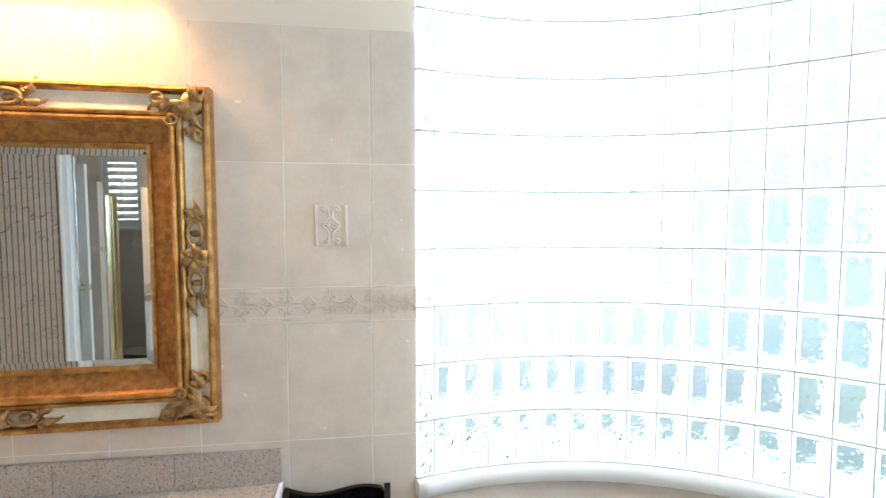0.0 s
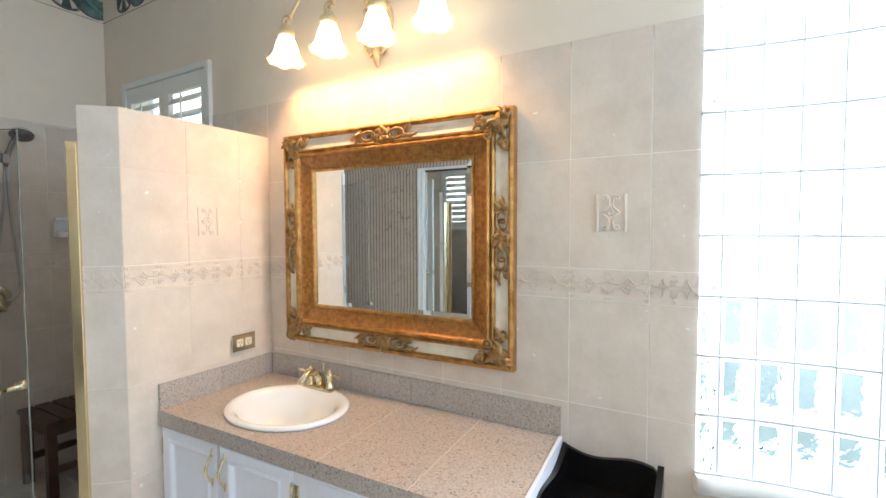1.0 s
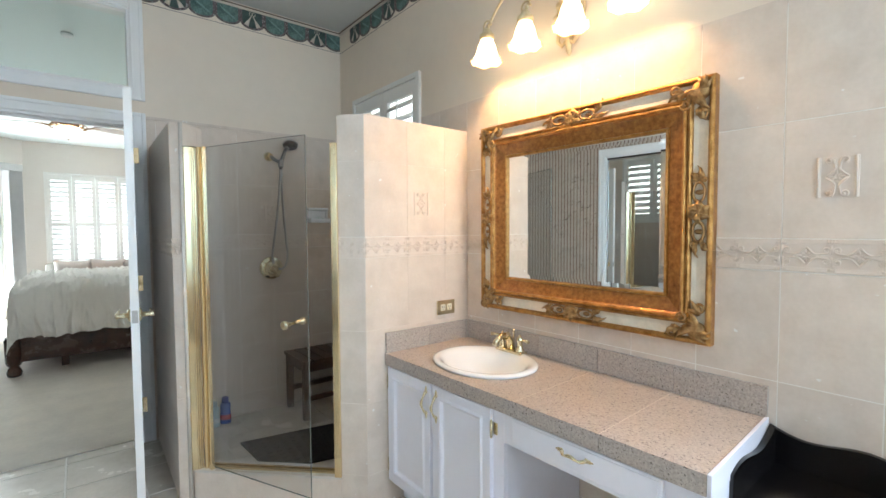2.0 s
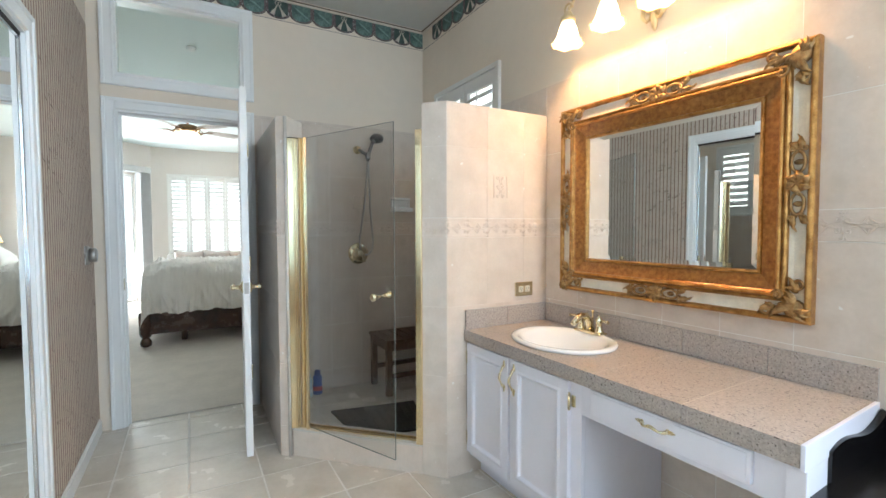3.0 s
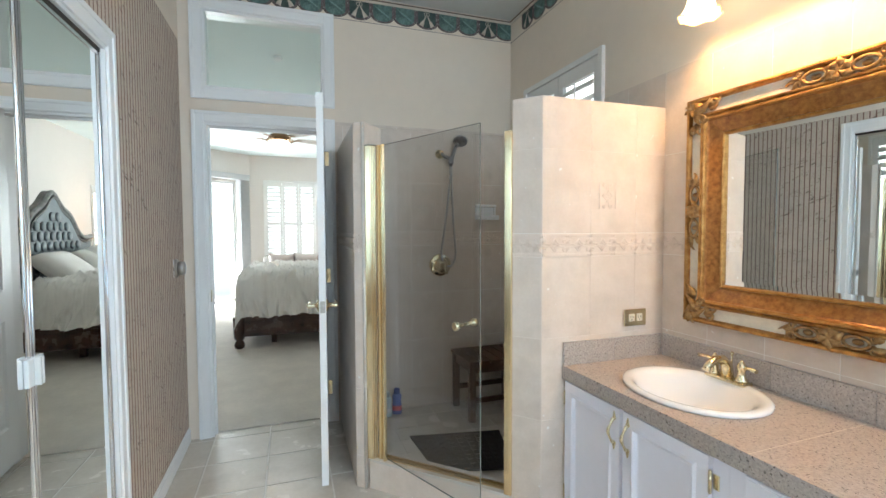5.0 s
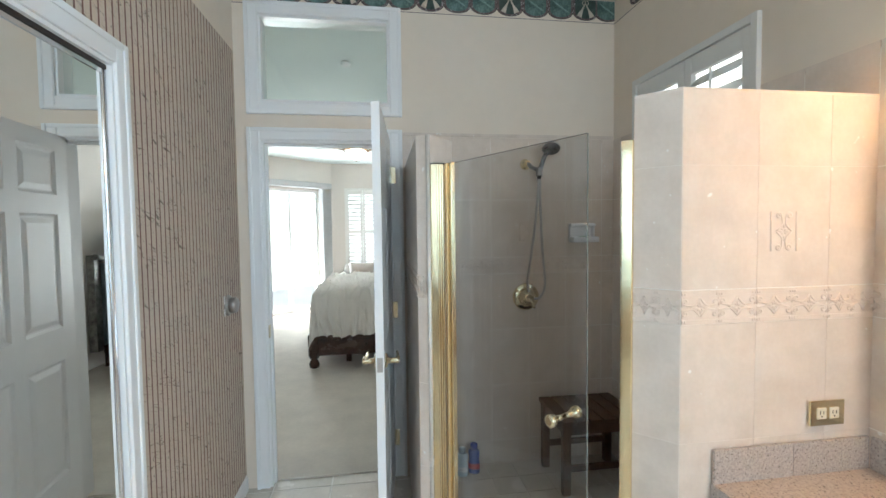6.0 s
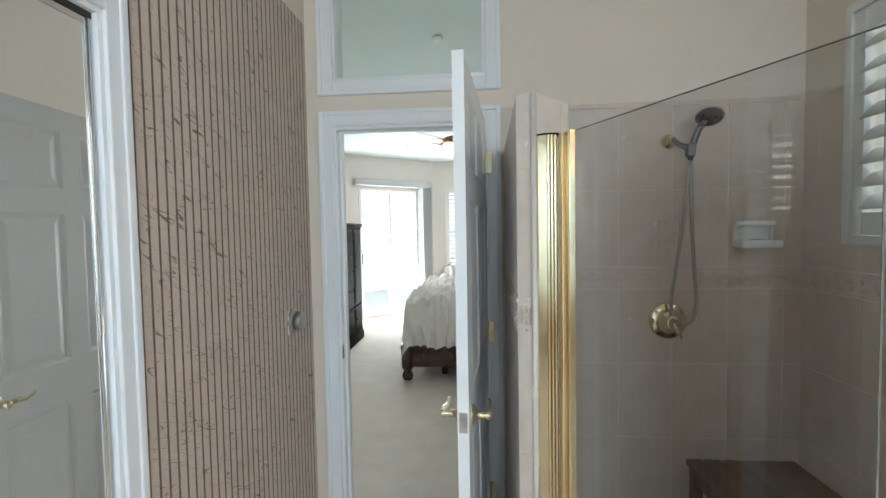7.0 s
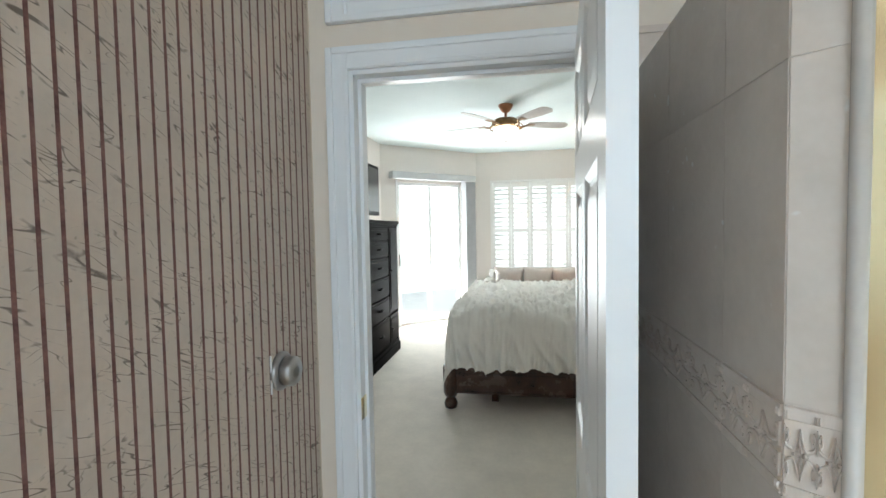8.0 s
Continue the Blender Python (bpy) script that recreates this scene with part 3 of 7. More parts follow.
# ---- scalloped wallpaper border ----
M_TEALPRINT = mat("teal_swag_print", (0.03, 0.07, 0.065), 0.6, second=(0.16, 0.27, 0.25), scale=16, lo=0.38, hi=0.62)
M_FRINGE = mat("brown_fringe_print", (0.07, 0.045, 0.05), 0.7, second=(0.20, 0.15, 0.15), scale=60)
M_OUTLINE = mat("dark_print_edge", (0.025, 0.02, 0.024), 0.7)
M_DARKPRINT = mat("dark_green_print", (0.022, 0.045, 0.04), 0.65, second=(0.07, 0.11, 0.10), scale=30)
M_PALETEAL = mat("pale_teal_print", (0.13, 0.24, 0.22), 0.65, second=(0.24, 0.36, 0.34), scale=40)
flecks(M_FRINGE, 95, 0.60, 0.66, (0.42, 0.42, 0.42), 0.9)
M_FANPRINT = mat("cream_fan_print", (0.52, 0.45, 0.38), 0.7, second=(0.68, 0.62, 0.55), scale=30)
border = thing("wallpaper_border", Matrix(), "teal and cream scalloped swag border under the cornice", "wallpaper border", kind="structure")


def swag(w, h, kind):
    """One scallop, in the x-z plane, facing -y."""
    meshes = []
    layers = [("outline", M_OUTLINE, 1.0, -0.0006), ("fringe", M_FRINGE, 0.965, -0.0012), ("swag", M_TEALPRINT if kind else M_DARKPRINT, 0.80, -0.0018)]
    for nm, mt, s, y in layers:
        bm = bm_new()
        n = 16
        pts = [(-w / 2 * s, h * 0.5)] + [(w / 2 * s * math.sin(-math.pi / 2 + math.pi * k / n), -h * 0.42 * s * math.cos(-math.pi / 2 + math.pi * k / n) ** 0.8) for k in range(n + 1)] + [(w / 2 * s, h * 0.5)]
        f0 = [bm.verts.new((x, y, z)) for x, z in pts]
        f1 = [bm.verts.new((x, 0, z)) for x, z in pts]
        bm.faces.new(f0)
        for a in range(len(pts)):
            b = (a + 1) % len(pts)
            bm.faces.new((f0[a], f0[b], f1[b], f1[a]))
        meshes.append((nm, mesh_of(nm, bm, mt)))
    if not kind:
        # a pair of cream tassels on a knotted cord
        bm = bm_new()
        for sx in (-1, 1):
            tube(bm, [(sx * 0.003, -0.002, h * 0.30), (sx * w * 0.12, -0.0022, h * 0.06), (sx * w * 0.20, -0.0022, -h * 0.12), (sx * w * 0.25, -0.002, -h * 0.26)], [0.0022, 0.006, 0.014, 0.018], 6)
            tube(bm, [(0.010 * sx + 0.010 * math.cos(t * 0.8), -0.0024, h * 0.36 + 0.013 * math.sin(t * 0.8)) for t in range(9)], 0.0022, 4)
        for v in bm.verts:
            v.co.y = -0.0018 + (v.co.y + 0.002) * 0.12
        meshes.append(("tassel", mesh_of("tassel", bm, M_FANPRINT)))
    else:
        # paler folds across the drape
        bm = bm_new()
        for k, (a, b) in enumerate(((-0.30, 0.10), (-0.18, 0.24), (-0.02, 0.33))):
            tube(bm, [(w * (a + (b - a) * t / 6), -0.0018, h * (0.40 - 0.10 * k - 0.30 * math.sin(math.pi * 0.5 * t / 6))) for t in range(7)], [0.001, 0.003, 0.0045, 0.005, 0.0045, 0.003, 0.001], 5)
        for v in bm.verts:
            v.co.y = -0.0018 + (v.co.y + 0.0018) * 0.15
        meshes.append(("fold", mesh_of("fold", bm, M_PALETEAL)))
    return meshes


SW, SH, SZ = 0.163, 0.138, 2.862
SWAGS = {k: swag(SW * 1.04, SH, k) for k in (0, 1)}


def swag_run(n, place):
    for i in range(n):
        for nm, me in SWAGS[0 if i % 3 == 0 else 1]:
            ob = new(nm, me)
            ob.parent = border
            ob.matrix_local = place(i)


swag_run(14, lambda i: Matrix.Translation((WX + 0.001, 1.365 - SW * (i - 0) + 0, SZ)) @ Matrix.Rotation(radians(90), 4, "Z"))
for nm, me in SWAGS[1]:
    ob = new(nm, me)
    ob.parent = border
    ob.matrix_local = Matrix.Translation((WX + 0.001, 1.365 + SW * 0.9, SZ)) @ Matrix.Rotation(radians(90), 4, "Z")
swag_run(20, lambda i: Matrix.Translation((WX + 0.10 + SW * (i + 1), WY - 0.001, SZ)))
swag_run(20, lambda i: Matrix.Translation((WX + 0.09 + SW * i, LY + 0.001, SZ)) @ Matrix.Rotation(radians(180), 4, "Z"))
bm = bm_new()
for z in (2.793,):
    box(bm, (WX, LY, z), (WX + 0.0012, WY, z + 0.003))
    box(bm, (WX, WY - 0.0012, z), (0.345, WY, z + 0.003))
part("border_line", bm, M_FRINGE, border)

# ---- striped wallpaper on the closet wall ----
def paper_material():
    m = mat("striped_paper", (0.60, 0.508, 0.422), 0.7, var=0.07, scale=9, bump=0.1, bscale=90)
    nt = m.node_tree
    b = nt.nodes["Principled BSDF"]
    tc = nt.nodes.new("ShaderNodeTexCoord")
    base = b.inputs["Base Color"].links[0].from_socket
    # broken, wandering dark veins that run mostly one way
    for sc, st, w, ang, lo in (((0.15, 1.0, 0.026), 0.8, 0.008, -24, 0.49), ((0.12, 1.0, 0.018), 0.7, 0.007, -31, 0.49), ((0.06, 1.0, 0.016), 0.6, 0.008, 6, 0.54)):
        mp = nt.nodes.new("ShaderNodeMapping")
        mp.vector_type = "TEXTURE"
        mp.inputs["Scale"].default_value = sc
        mp.inputs["Rotation"].default_value = (0, radians(ang), 0)
        mp.inputs["Location"].default_value = (lo, 0, st)
        nt.links.new(tc.outputs["Object"], mp.inputs["Vector"])
        v = nt.nodes.new("ShaderNodeTexNoise")
        v.inputs["Scale"].default_value, v.inputs["Detail"].default_value, v.inputs["Distortion"].default_value = 0.8, 1.0, 0.1
        nt.links.new(mp.outputs[0], v.inputs["Vector"])
        off = nt.nodes.new("ShaderNodeMath")
        off.operation = "SUBTRACT"
        off.inputs[1].default_value = 0.5
        nt.links.new(v.outputs[0], off.inputs[0])
        dist = nt.nodes.new("ShaderNodeMath")
        dist.operation = "ABSOLUTE"
        nt.links.new(off.outputs[0], dist.inputs[0])
        mp2 = nt.nodes.new("ShaderNodeMapping")
        mp2.inputs["Location"].default_value = (st * 7, w * 90, ang)
        nt.links.new(tc.outputs["Object"], mp2.inputs["Vector"])
        br = nt.nodes.new("ShaderNodeTexNoise")
        br.inputs["Scale"].default_value, br.inputs["Detail"].default_value = 15, 4
        nt.links.new(mp2.outputs[0], br.inputs["Vector"])
        r1 = nt.nodes.new("ShaderNodeMapRange")
        r1.inputs["From Min"].default_value, r1.inputs["From Max"].default_value = w * 1.6, w * 0.5
        nt.links.new(dist.outputs[0], r1.inputs["Value"])
        r2 = nt.nodes.new("ShaderNodeMapRange")
        r2.inputs["From Min"].default_value, r2.inputs["From Max"].default_value = lo, lo + 0.10
        nt.links.new(br.outputs[0], r2.inputs["Value"])
        k = nt.nodes.new("ShaderNodeMath")
        k.operation = "MULTIPLY"
        nt.links.new(r1.outputs[0], k.inputs[0])
        nt.links.new(r2.outputs[0], k.inputs[1])
        k2 = nt.nodes.new("ShaderNodeMath")
        k2.operation = "MULTIPLY"
        k2.inputs[1].default_value = st
        nt.links.new(k.outputs[0], k2.inputs[0])
        mx = nt.nodes.new("ShaderNodeMix")
        mx.data_type = "RGBA"
        nt.links.new(k2.outputs[0], mx.inputs[0])
        nt.links.new(base, mx.inputs[6])
        mx.inputs[7].default_value = (0.095, 0.072, 0.058, 1)
        base = mx.outputs[2]
    nt.links.new(base, b.inputs["Base Color"])
    return m


M_PAPER = paper_material()
flecks(M_PAPER, 55, 0.68, 0.76, (0.24, 0.235, 0.18), 0.8)
M_STRIPE = mat("maroon_stripe", (0.085, 0.030, 0.027), 0.7, second=(0.30, 0.155, 0.13), scale=22, lo=0.30, hi=0.70)
PAPER_TOP = 2.52
wallpaper = thing("wallpaper", Matrix(), "beige veined wallpaper with raised maroon stripes", "wallpaper", kind="structure")
for a, b, z1 in ((WX + 0.012, -1.903, PAPER_TOP), (-1.903, 0.385, PAPER_TOP)):
    bm = bm_new()
    box(bm, (a, LY, 0.092 if b < -1.9 else 2.104), (b, LY + 0.002, z1))
    part("paper_sheet", bm, M_PAPER, wallpaper)
STRIPE = {}
for i in range(94):
    x = -1.921 - 0.0358 * i if i < 32 else -1.921 + 0.0358 * (i - 31)
    if x < WX + 0.015:
        continue
    z0 = 0.092 if i < 32 else 2.105
    if z0 not in STRIPE:
        bm = bm_new()
        box(bm, (-0.0034, 0, z0), (0.0034, 0.0005, PAPER_TOP))
        STRIPE[z0] = mesh_of("stripe", bm, M_STRIPE)
    ob = new("stripe", STRIPE[z0])
    ob.parent = wallpaper
    ob.matrix_local = Matrix.Translation((x, LY + 0.002, 0))

# ---- mirrored folding closet doors ----
bm = bm_new()
for a, b in (((CLOSET[0] - 0.06, 0), (CLOSET[0], 2.10)), ((CLOSET[1], 0), (CLOSET[1] + 0.06, 2.10)), ((CLOSET[0], 2.03), (CLOSET[1], 2.095))):
    box(bm, (a[0], LY - 0.001, a[1]), (b[0], LY + 0.012, b[1]), 0.004)
for x in (CLOSET[0] - 0.06, CLOSET[1] + 0.038):
    box(bm, (x, LY + 0.009, 0), (x + 0.022, LY + 0.018, 2.10), 0.004)
box(bm, (CLOSET[0] - 0.038, LY + 0.009, 2.078), (CLOSET[1] + 0.038, LY + 0.0175, 2.10), 0.004)
for x in (CLOSET[0], CLOSET[1] - 0.012):
    box(bm, (x, LY - 0.119, 0), (x + 0.012, LY + 0.002, 2.03))
box(bm, (CLOSET[0] + 0.012, LY - 0.119, 2.018), (CLOSET[1] - 0.012, LY + 0.002, 2.03))
solo("trim_closet", bm, M_WHITE, "white casing round the mirrored closet doors", "trim", "structure")
bm = bm_new()
box(bm, (CLOSET[0] + 0.012, LY - 0.05, 2.004), (CLOSET[1] - 0.012, LY - 0.012, 2.018))
solo("trim_closet_track", bm, mat("dark_track", (0.06, 0.05, 0.045), 0.5, 0.6), "dark metal sliding track over the closet doors", "track", "structure")
PW = (CLOSET[1] - CLOSET[0] - 0.03) / 4
for i in range(4):
    door = thing("closet_door", pose(CLOSET[0] + 0.015 + PW * i, LY - 0.026, 0.012), "frameless mirrored folding closet door with bright metal edges", "closet door", "mirrored closet doors")
    bm = bm_new()
    box(bm, (0.012, -0.012, 0.012), (PW - 0.012, 0.008, 1.978))
    part("mirror_panel", bm, M_MIRROR, door, "mirror panel")
    for x in (0.0, PW - 0.0135):
        bm = bm_new()
        box(bm, (x, -0.014, 0), (x + 0.0125, 0.0125, 1.990), 0.003)
        tube(bm, [(x + 0.006, 0.012, 0.0), (x + 0.006, 0.012, 1.990)], 0.004, 6)
        part("edge_rail", bm, M_CHROME, door, "bright metal edge rail")
    for z in (0.0, 1.978):
        bm = bm_new()
        box(bm, (0.0125, -0.013, z), (PW - 0.0135, 0.011, z + 0.012))
        part("cross_rail", bm, M_CHROME, door)
    bm = bm_new()
    x = PW - 0.04 if i % 2 == 0 else 0.002
    box(bm, (x, 0.008, 0.93), (x + 0.036, 0.02, 1.005), 0.003)
    box(bm, (x + (0.028 if i % 2 == 0 else 0.0), 0.018, 0.93), (x + (0.036 if i % 2 == 0 else 0.008), 0.034, 1.005), 0.003)
    part("pull", bm, mat("clear_acrylic", (0.72, 0.74, 0.74), 0.15, coat=0.5), door, "clear acrylic finger pull")


# the papered wall and all on it stand slightly out of square
SKEW = Matrix.Translation((WX, LY, 0)) @ Matrix.Rotation(radians(-0.25), 4, "Z") @ Matrix.Translation((-WX, -LY, 0))
for ob in [o for o in scene.objects if o.parent is None and o.name.split(".")[0] in ("wall_papered", "baseboard", "wallpaper", "trim_closet", "trim_closet_track", "closet_door")]:
    ob.matrix_world = SKEW @ ob.matrix_world


# ---- six-panel door, standing open ----
def lever(parent, x, z, side, y):
    bm = bm_new()
    m = Matrix.Translation((x, y, z)) @ Matrix.Rotation(radians(-90 * side), 4, "X")
    lathe(bm, [(0.032, 0), (0.033, 0.004), (0.026, 0.010), (0.013, 0.014), (0.011, 0.04), (0.014, 0.046), (0.014, 0.058), (0.008, 0.062)], m, 20)
    tube(bm, [(x, y + side * 0.052, z), (x - 0.03, y + side * 0.054, z + 0.004), (x - 0.07, y + side * 0.052, z - 0.004), (x - 0.10, y + side * 0.05, z + 0.003), (x - 0.108, y + side * 0.047, z + 0.010)], [0.010, 0.009, 0.007, 0.006, 0.004], 10)
    part("lever", bm, M_GOLD, parent, "polished brass lever handle")


DW, DT, DH = 0.872, 0.034, 1.996
DOOR_ANGLE = -4.5
door_1 = thing("door_1", pose(WX + 0.006, 0.1175, 0.032, 0, 0, DOOR_ANGLE), "white painted six-panel door standing open", "door", kind="structure")
ST, MU = 0.105, 0.09
pw = (DW - 2 * ST - MU) / 2
cols = [(ST, ST + pw), (ST + pw + MU, DW - ST)]
rows = [(0.22, 0.82), (0.99, 1.58), (1.68, 1.91)]
holes = [(c0, c1, r0, r1) for c0, c1 in cols for r0, r1 in rows]
bm = bm_new()
slab(bm, "y", -DT / 2, DT / 2, 0, DW, 0, DH, holes)
part("door_leaf", bm, M_WHITE, door_1)
for c0, c1, r0, r1 in holes:
    bm = bm_new()
    for s in (-1, 1):
        # sloped sticking, then a raised field
        steps = [(0.0, 0.0175), (0.012, 0.009), (0.02, 0.008), (0.045, 0.0145), (0.05, 0.015)]
        prev = None
        for d, h in steps:
            q = [bm.verts.new((x, s * h, z)) for x, z in ((c0 + d, r0 + d), (c1 - d, r0 + d), (c1 - d, r1 - d), (c0 + d, r1 - d))]
            if prev:
                for k in range(4):
                    bm.faces.new((prev[k], prev[(k + 1) % 4], q[(k + 1) % 4], q[k]))
            prev = q
        bm.faces.new(prev)
    part("door_panel", bm, M_WHITE, door_1)
lever(door_1, DW - 0.065, 0.925, 1, DT / 2)
lever(door_1, DW - 0.065, 0.925, -1, -DT / 2)
bm = bm_new()
box(bm, (DW - 0.001, -0.012, 0.895), (DW + 0.0015, 0.012, 0.955), 0.0005)
box(bm, (DW, -0.006, 0.915), (DW + 0.010, 0.006, 0.935), 0.002)
part("latch", bm, M_STEEL, door_1, "brass latch plate")
for z in (0.22, 1.0, 1.80):
    bm = bm_new()
    tube(bm, [(-0.004, DT / 2 + 0.004, z - 0.045), (-0.004, DT / 2 + 0.004, z + 0.045)], 0.006, 10)
    box(bm, (0.0, DT / 2 - 0.001, z - 0.045), (0.028, DT / 2 + 0.002, z + 0.045), 0.0005)
    box(bm, (0.016, DT / 2 + 0.004, z - 0.048), (0.0195, DT / 2 + 0.030, z + 0.048), 0.0005)
    for zz in (-0.05, 0.048):
        ball(bm, (-0.004, DT / 2 + 0.004, z + zz), 0.006, seg=8, rings=6)
    part("hinge", bm, M_GOLD, door_1, "brass butt hinge")


# ---- shower enclosure ----
M_BULL = mat("bullnose_trim", (0.66, 0.61, 0.56), 0.25, var=0.05, scale=10)
JAMB = [(WX, 0.222), (-2.161, 0.211), (-2.127, 0.256), (-2.226, 0.342), (-2.262, 0.372), (WX, 0.378)]
bm = bm_new()
prism(bm, JAMB, 0, 1.885)
wall_jamb = solo("wall_shower_side", bm, M_TILE, "low tiled wall beside the shower door", "wall", "structure")
PONY = [(-1.490, WY), (-1.490, 0.905), (-1.590, 0.818), (-1.625, 0.853), (-1.625, WY)]
bm = bm_new()
prism(bm, PONY, 0, 1.898)
wall_pony = solo("wall_pony", bm, M_GROUT, "chest-high tiled wall between shower and vanity", "wall", "structure")
# curb along the diagonal
d45 = Vector((1, 1, 0)).normalized()
n45 = Vector((1, -1, 0)).normalized()
bm = bm_new()
P0, P1 = Vector((-2.125, 0.270, 0)), Vector((-1.59, 0.815, 0))
q = [P0 + n45 * 0.0, P1 + n45 * 0.0, P1 - n45 * 0.10, P0 - n45 * 0.10]
prism(bm, [(v.x, v.y) for v in q], 0, 0.145)
curb = solo("shower_curb", bm, M_TILE, "tiled curb under the shower door", "curb", "structure")
bm = bm_new()
q = [P0 + n45 * 0.004 + d45 * 0.0, P1 + n45 * 0.004, P1 - n45 * 0.104, P0 - n45 * 0.104]
prism(bm, [(v.x, v.y) for v in q], 0.145, 0.158)
part("curb_cap", bm, M_BULL, curb, "pale bullnose cap")
bm = bm_new()
prism(bm, [(WX, 0.378), (-2.13, 0.378), (-1.625, 0.853), (-1.625, WY), (WX, WY)], 0.0, 0.02)
floor_shower = solo("floor_shower", bm, M_FGROUT, "beige tiled shower floor", "floor", "structure")

shower = thing("shower_door", Matrix(), "gold-framed glass shower door standing ajar", "shower door")
HG, FG = Vector((-2.098, 0.345, 0)), Vector((-1.502, 0.626, 0))
gd = (FG - HG).normalized()
GM = Matrix.Translation(HG) @ Matrix.Rotation(math.atan2(gd.y, gd.x), 4, "Z")
GL = (FG - HG).length
bm = bm_new()
box(bm, (0.0, -0.0026, 0.165), (GL, 0.0026, 1.773))
bm.transform(GM)
pane = part("glass_pane", bm, M_SHOWER, shower, "clear tempered glass")
pane.visible_shadow = False
bm = bm_new()
box(bm, (GL, -0.0027, 0.165), (GL + 0.001, 0.0027, 1.774))
box(bm, (0.0, -0.0027, 1.773), (GL, 0.0027, 1.7738))
box(bm, (0.0, -0.0027, 0.163), (GL, 0.0027, 0.165))
bm.transform(GM)
part("glass_edge", bm, M_GEDGE, shower, "greenish polished glass edge")
# hinge post: flat gold leg on the wall, fluted centre, and a second leg that holds the glass
def post_piece(pts, label, z1=1.772):
    bm = bm_new()
    prism(bm, pts, 0.158, z1)
    part("hinge_post", bm, M_SATGOLD, shower, label)


def half_round(p, q, rise, n=8):
    """Points of a rounded flute from p to q, bulging to the side of the room."""
    p, q = Vector(p), Vector(q)
    d = q - p
    nrm = Vector((d.y, -d.x)).normalized()
    return [tuple(p + d * (0.5 - 0.5 * math.cos(math.pi * k / n)) + nrm * rise * math.sin(math.pi * k / n)) for k in range(n + 1)]


post_piece([(-2.128, 0.259), (-2.1125, 0.2865), (-2.150, 0.300), (-2.160, 0.287)], "flat gold wall leg")
for k in range(3):
    p = (-2.1130 - 0.0015 * k, 0.2872 + 0.0094 * k)
    q = (-2.1145 - 0.0015 * k, 0.2958 + 0.0094 * k)
    post_piece(half_round(p, q, 0.0038) + [(q[0] - 0.03, q[1] + 0.006), (p[0] - 0.03, p[1] + 0.006)], "narrow gold flute")
post_piece(half_round((-2.112, 0.3185), (-2.094, 0.3290), 0.007) + [(-2.0725, 0.3345)] + half_round((-2.0705, 0.3345), (-2.0630, 0.3400), 0.0028, 6) + [(-2.066, 0.352), (-2.098, 0.341), (-2.116, 0.330)], "gold leg holding the glass", 1.7735)
bm = bm_new()
prism(bm, [(-2.130, 0.258), (-2.110, 0.286), (-2.112, 0.317), (-2.150, 0.330), (-2.166, 0.292)], 1.7735, 1.7765)
part("post_cap", bm, M_ESPRESSO, shower, "dark end cap")
bm = bm_new()
strike = Matrix.Translation((-1.608, 0.806, 0)) @ Matrix.Rotation(radians(45), 4, "Z")
box(bm, (-0.012, -0.018, 0.158), (0.022, 0.026, 1.775), 0.003)
box(bm, (-0.016, -0.005, 0.158), (-0.011, 0.005, 1.775))
bm.transform(strike)
part("strike_post", bm, M_SATGOLD, shower, "gold strike profile on the pony wall")
bm = bm_new()
for off, h in ((0.0, 0.010), (0.022, 0.018)):
    a = P0 - n45 * (0.028 + off) + d45 * 0.03
    b = P1 - n45 * (0.028 + off) - d45 * 0.01
    prism(bm, [(v.x, v.y) for v in (a + n45 * 0.006, b + n45 * 0.006, b - n45 * 0.006, a - n45 * 0.006)], 0.158, 0.158 + h * 0.7)
part("threshold", bm, M_SATGOLD, shower, "gold threshold strip")
# through-knob
bm = bm_new()
for s in (-1, 1):
    lathe(bm, [(0.008, 0.0), (0.009, 0.018), (0.010, 0.032), (0.015, 0.036), (0.019, 0.046), (0.0195, 0.058), (0.012, 0.062)], GM @ Matrix.Translation((GL - 0.085, s * 0.0036, 0.948)) @ Matrix.Rotation(radians(-90 * s), 4, "X"), 20)
part("door_knob", bm, M_GOLD, shower, "polished brass through-knob")

# valve, hand shower, soap dish
M_GUN = mat("gunmetal_plastic", (0.22, 0.22, 0.23), 0.28, 0.7, var=0.08, scale=20)
SX = WX + 0.009
valve = thing("shower_valve", pose(SX, 0.968, 1.080), "round polished brass shower valve trim", "shower valve")
RX = Matrix.Rotation(radians(90), 4, "Y")
bm = bm_new()
lathe(bm, [(0.085, -0.001), (0.085, 0.004), (0.078, 0.010), (0.062, 0.013), (0.058, 0.016)], RX, 32)
part("escutcheon", bm, M_GOLD, valve)
bm = bm_new()
lathe(bm, [(0.050, 0.012), (0.052, 0.03), (0.046, 0.036), (0.036, 0.04), (0.034, 0.06), (0.022, 0.066)], RX, 28)
tube(bm, [(0.055, 0, 0), (0.062, 0.02, -0.03), (0.066, 0.035, -0.065)], [0.012, 0.009, 0.007], 8)
part("handle", bm, M_GOLD, valve, "brass lever knob")
hand = thing("hand_shower", pose(SX, 0.967, 1.905), "chrome hand shower on a brass wall elbow", "hand shower")
bm = bm_new()
lathe(bm, [(0.034, -0.001), (0.034, 0.004), (0.028, 0.012), (0.014, 0.018), (0.012, 0.05), (0.016, 0.054)], RX, 24)
part("wall_elbow", bm, M_GOLD, hand, "polished brass elbow")
bm = bm_new()
tube(bm, [(0.045, 0, 0), (0.075, 0.02, -0.03), (0.10, 0.045, -0.045)], 0.013, 10)
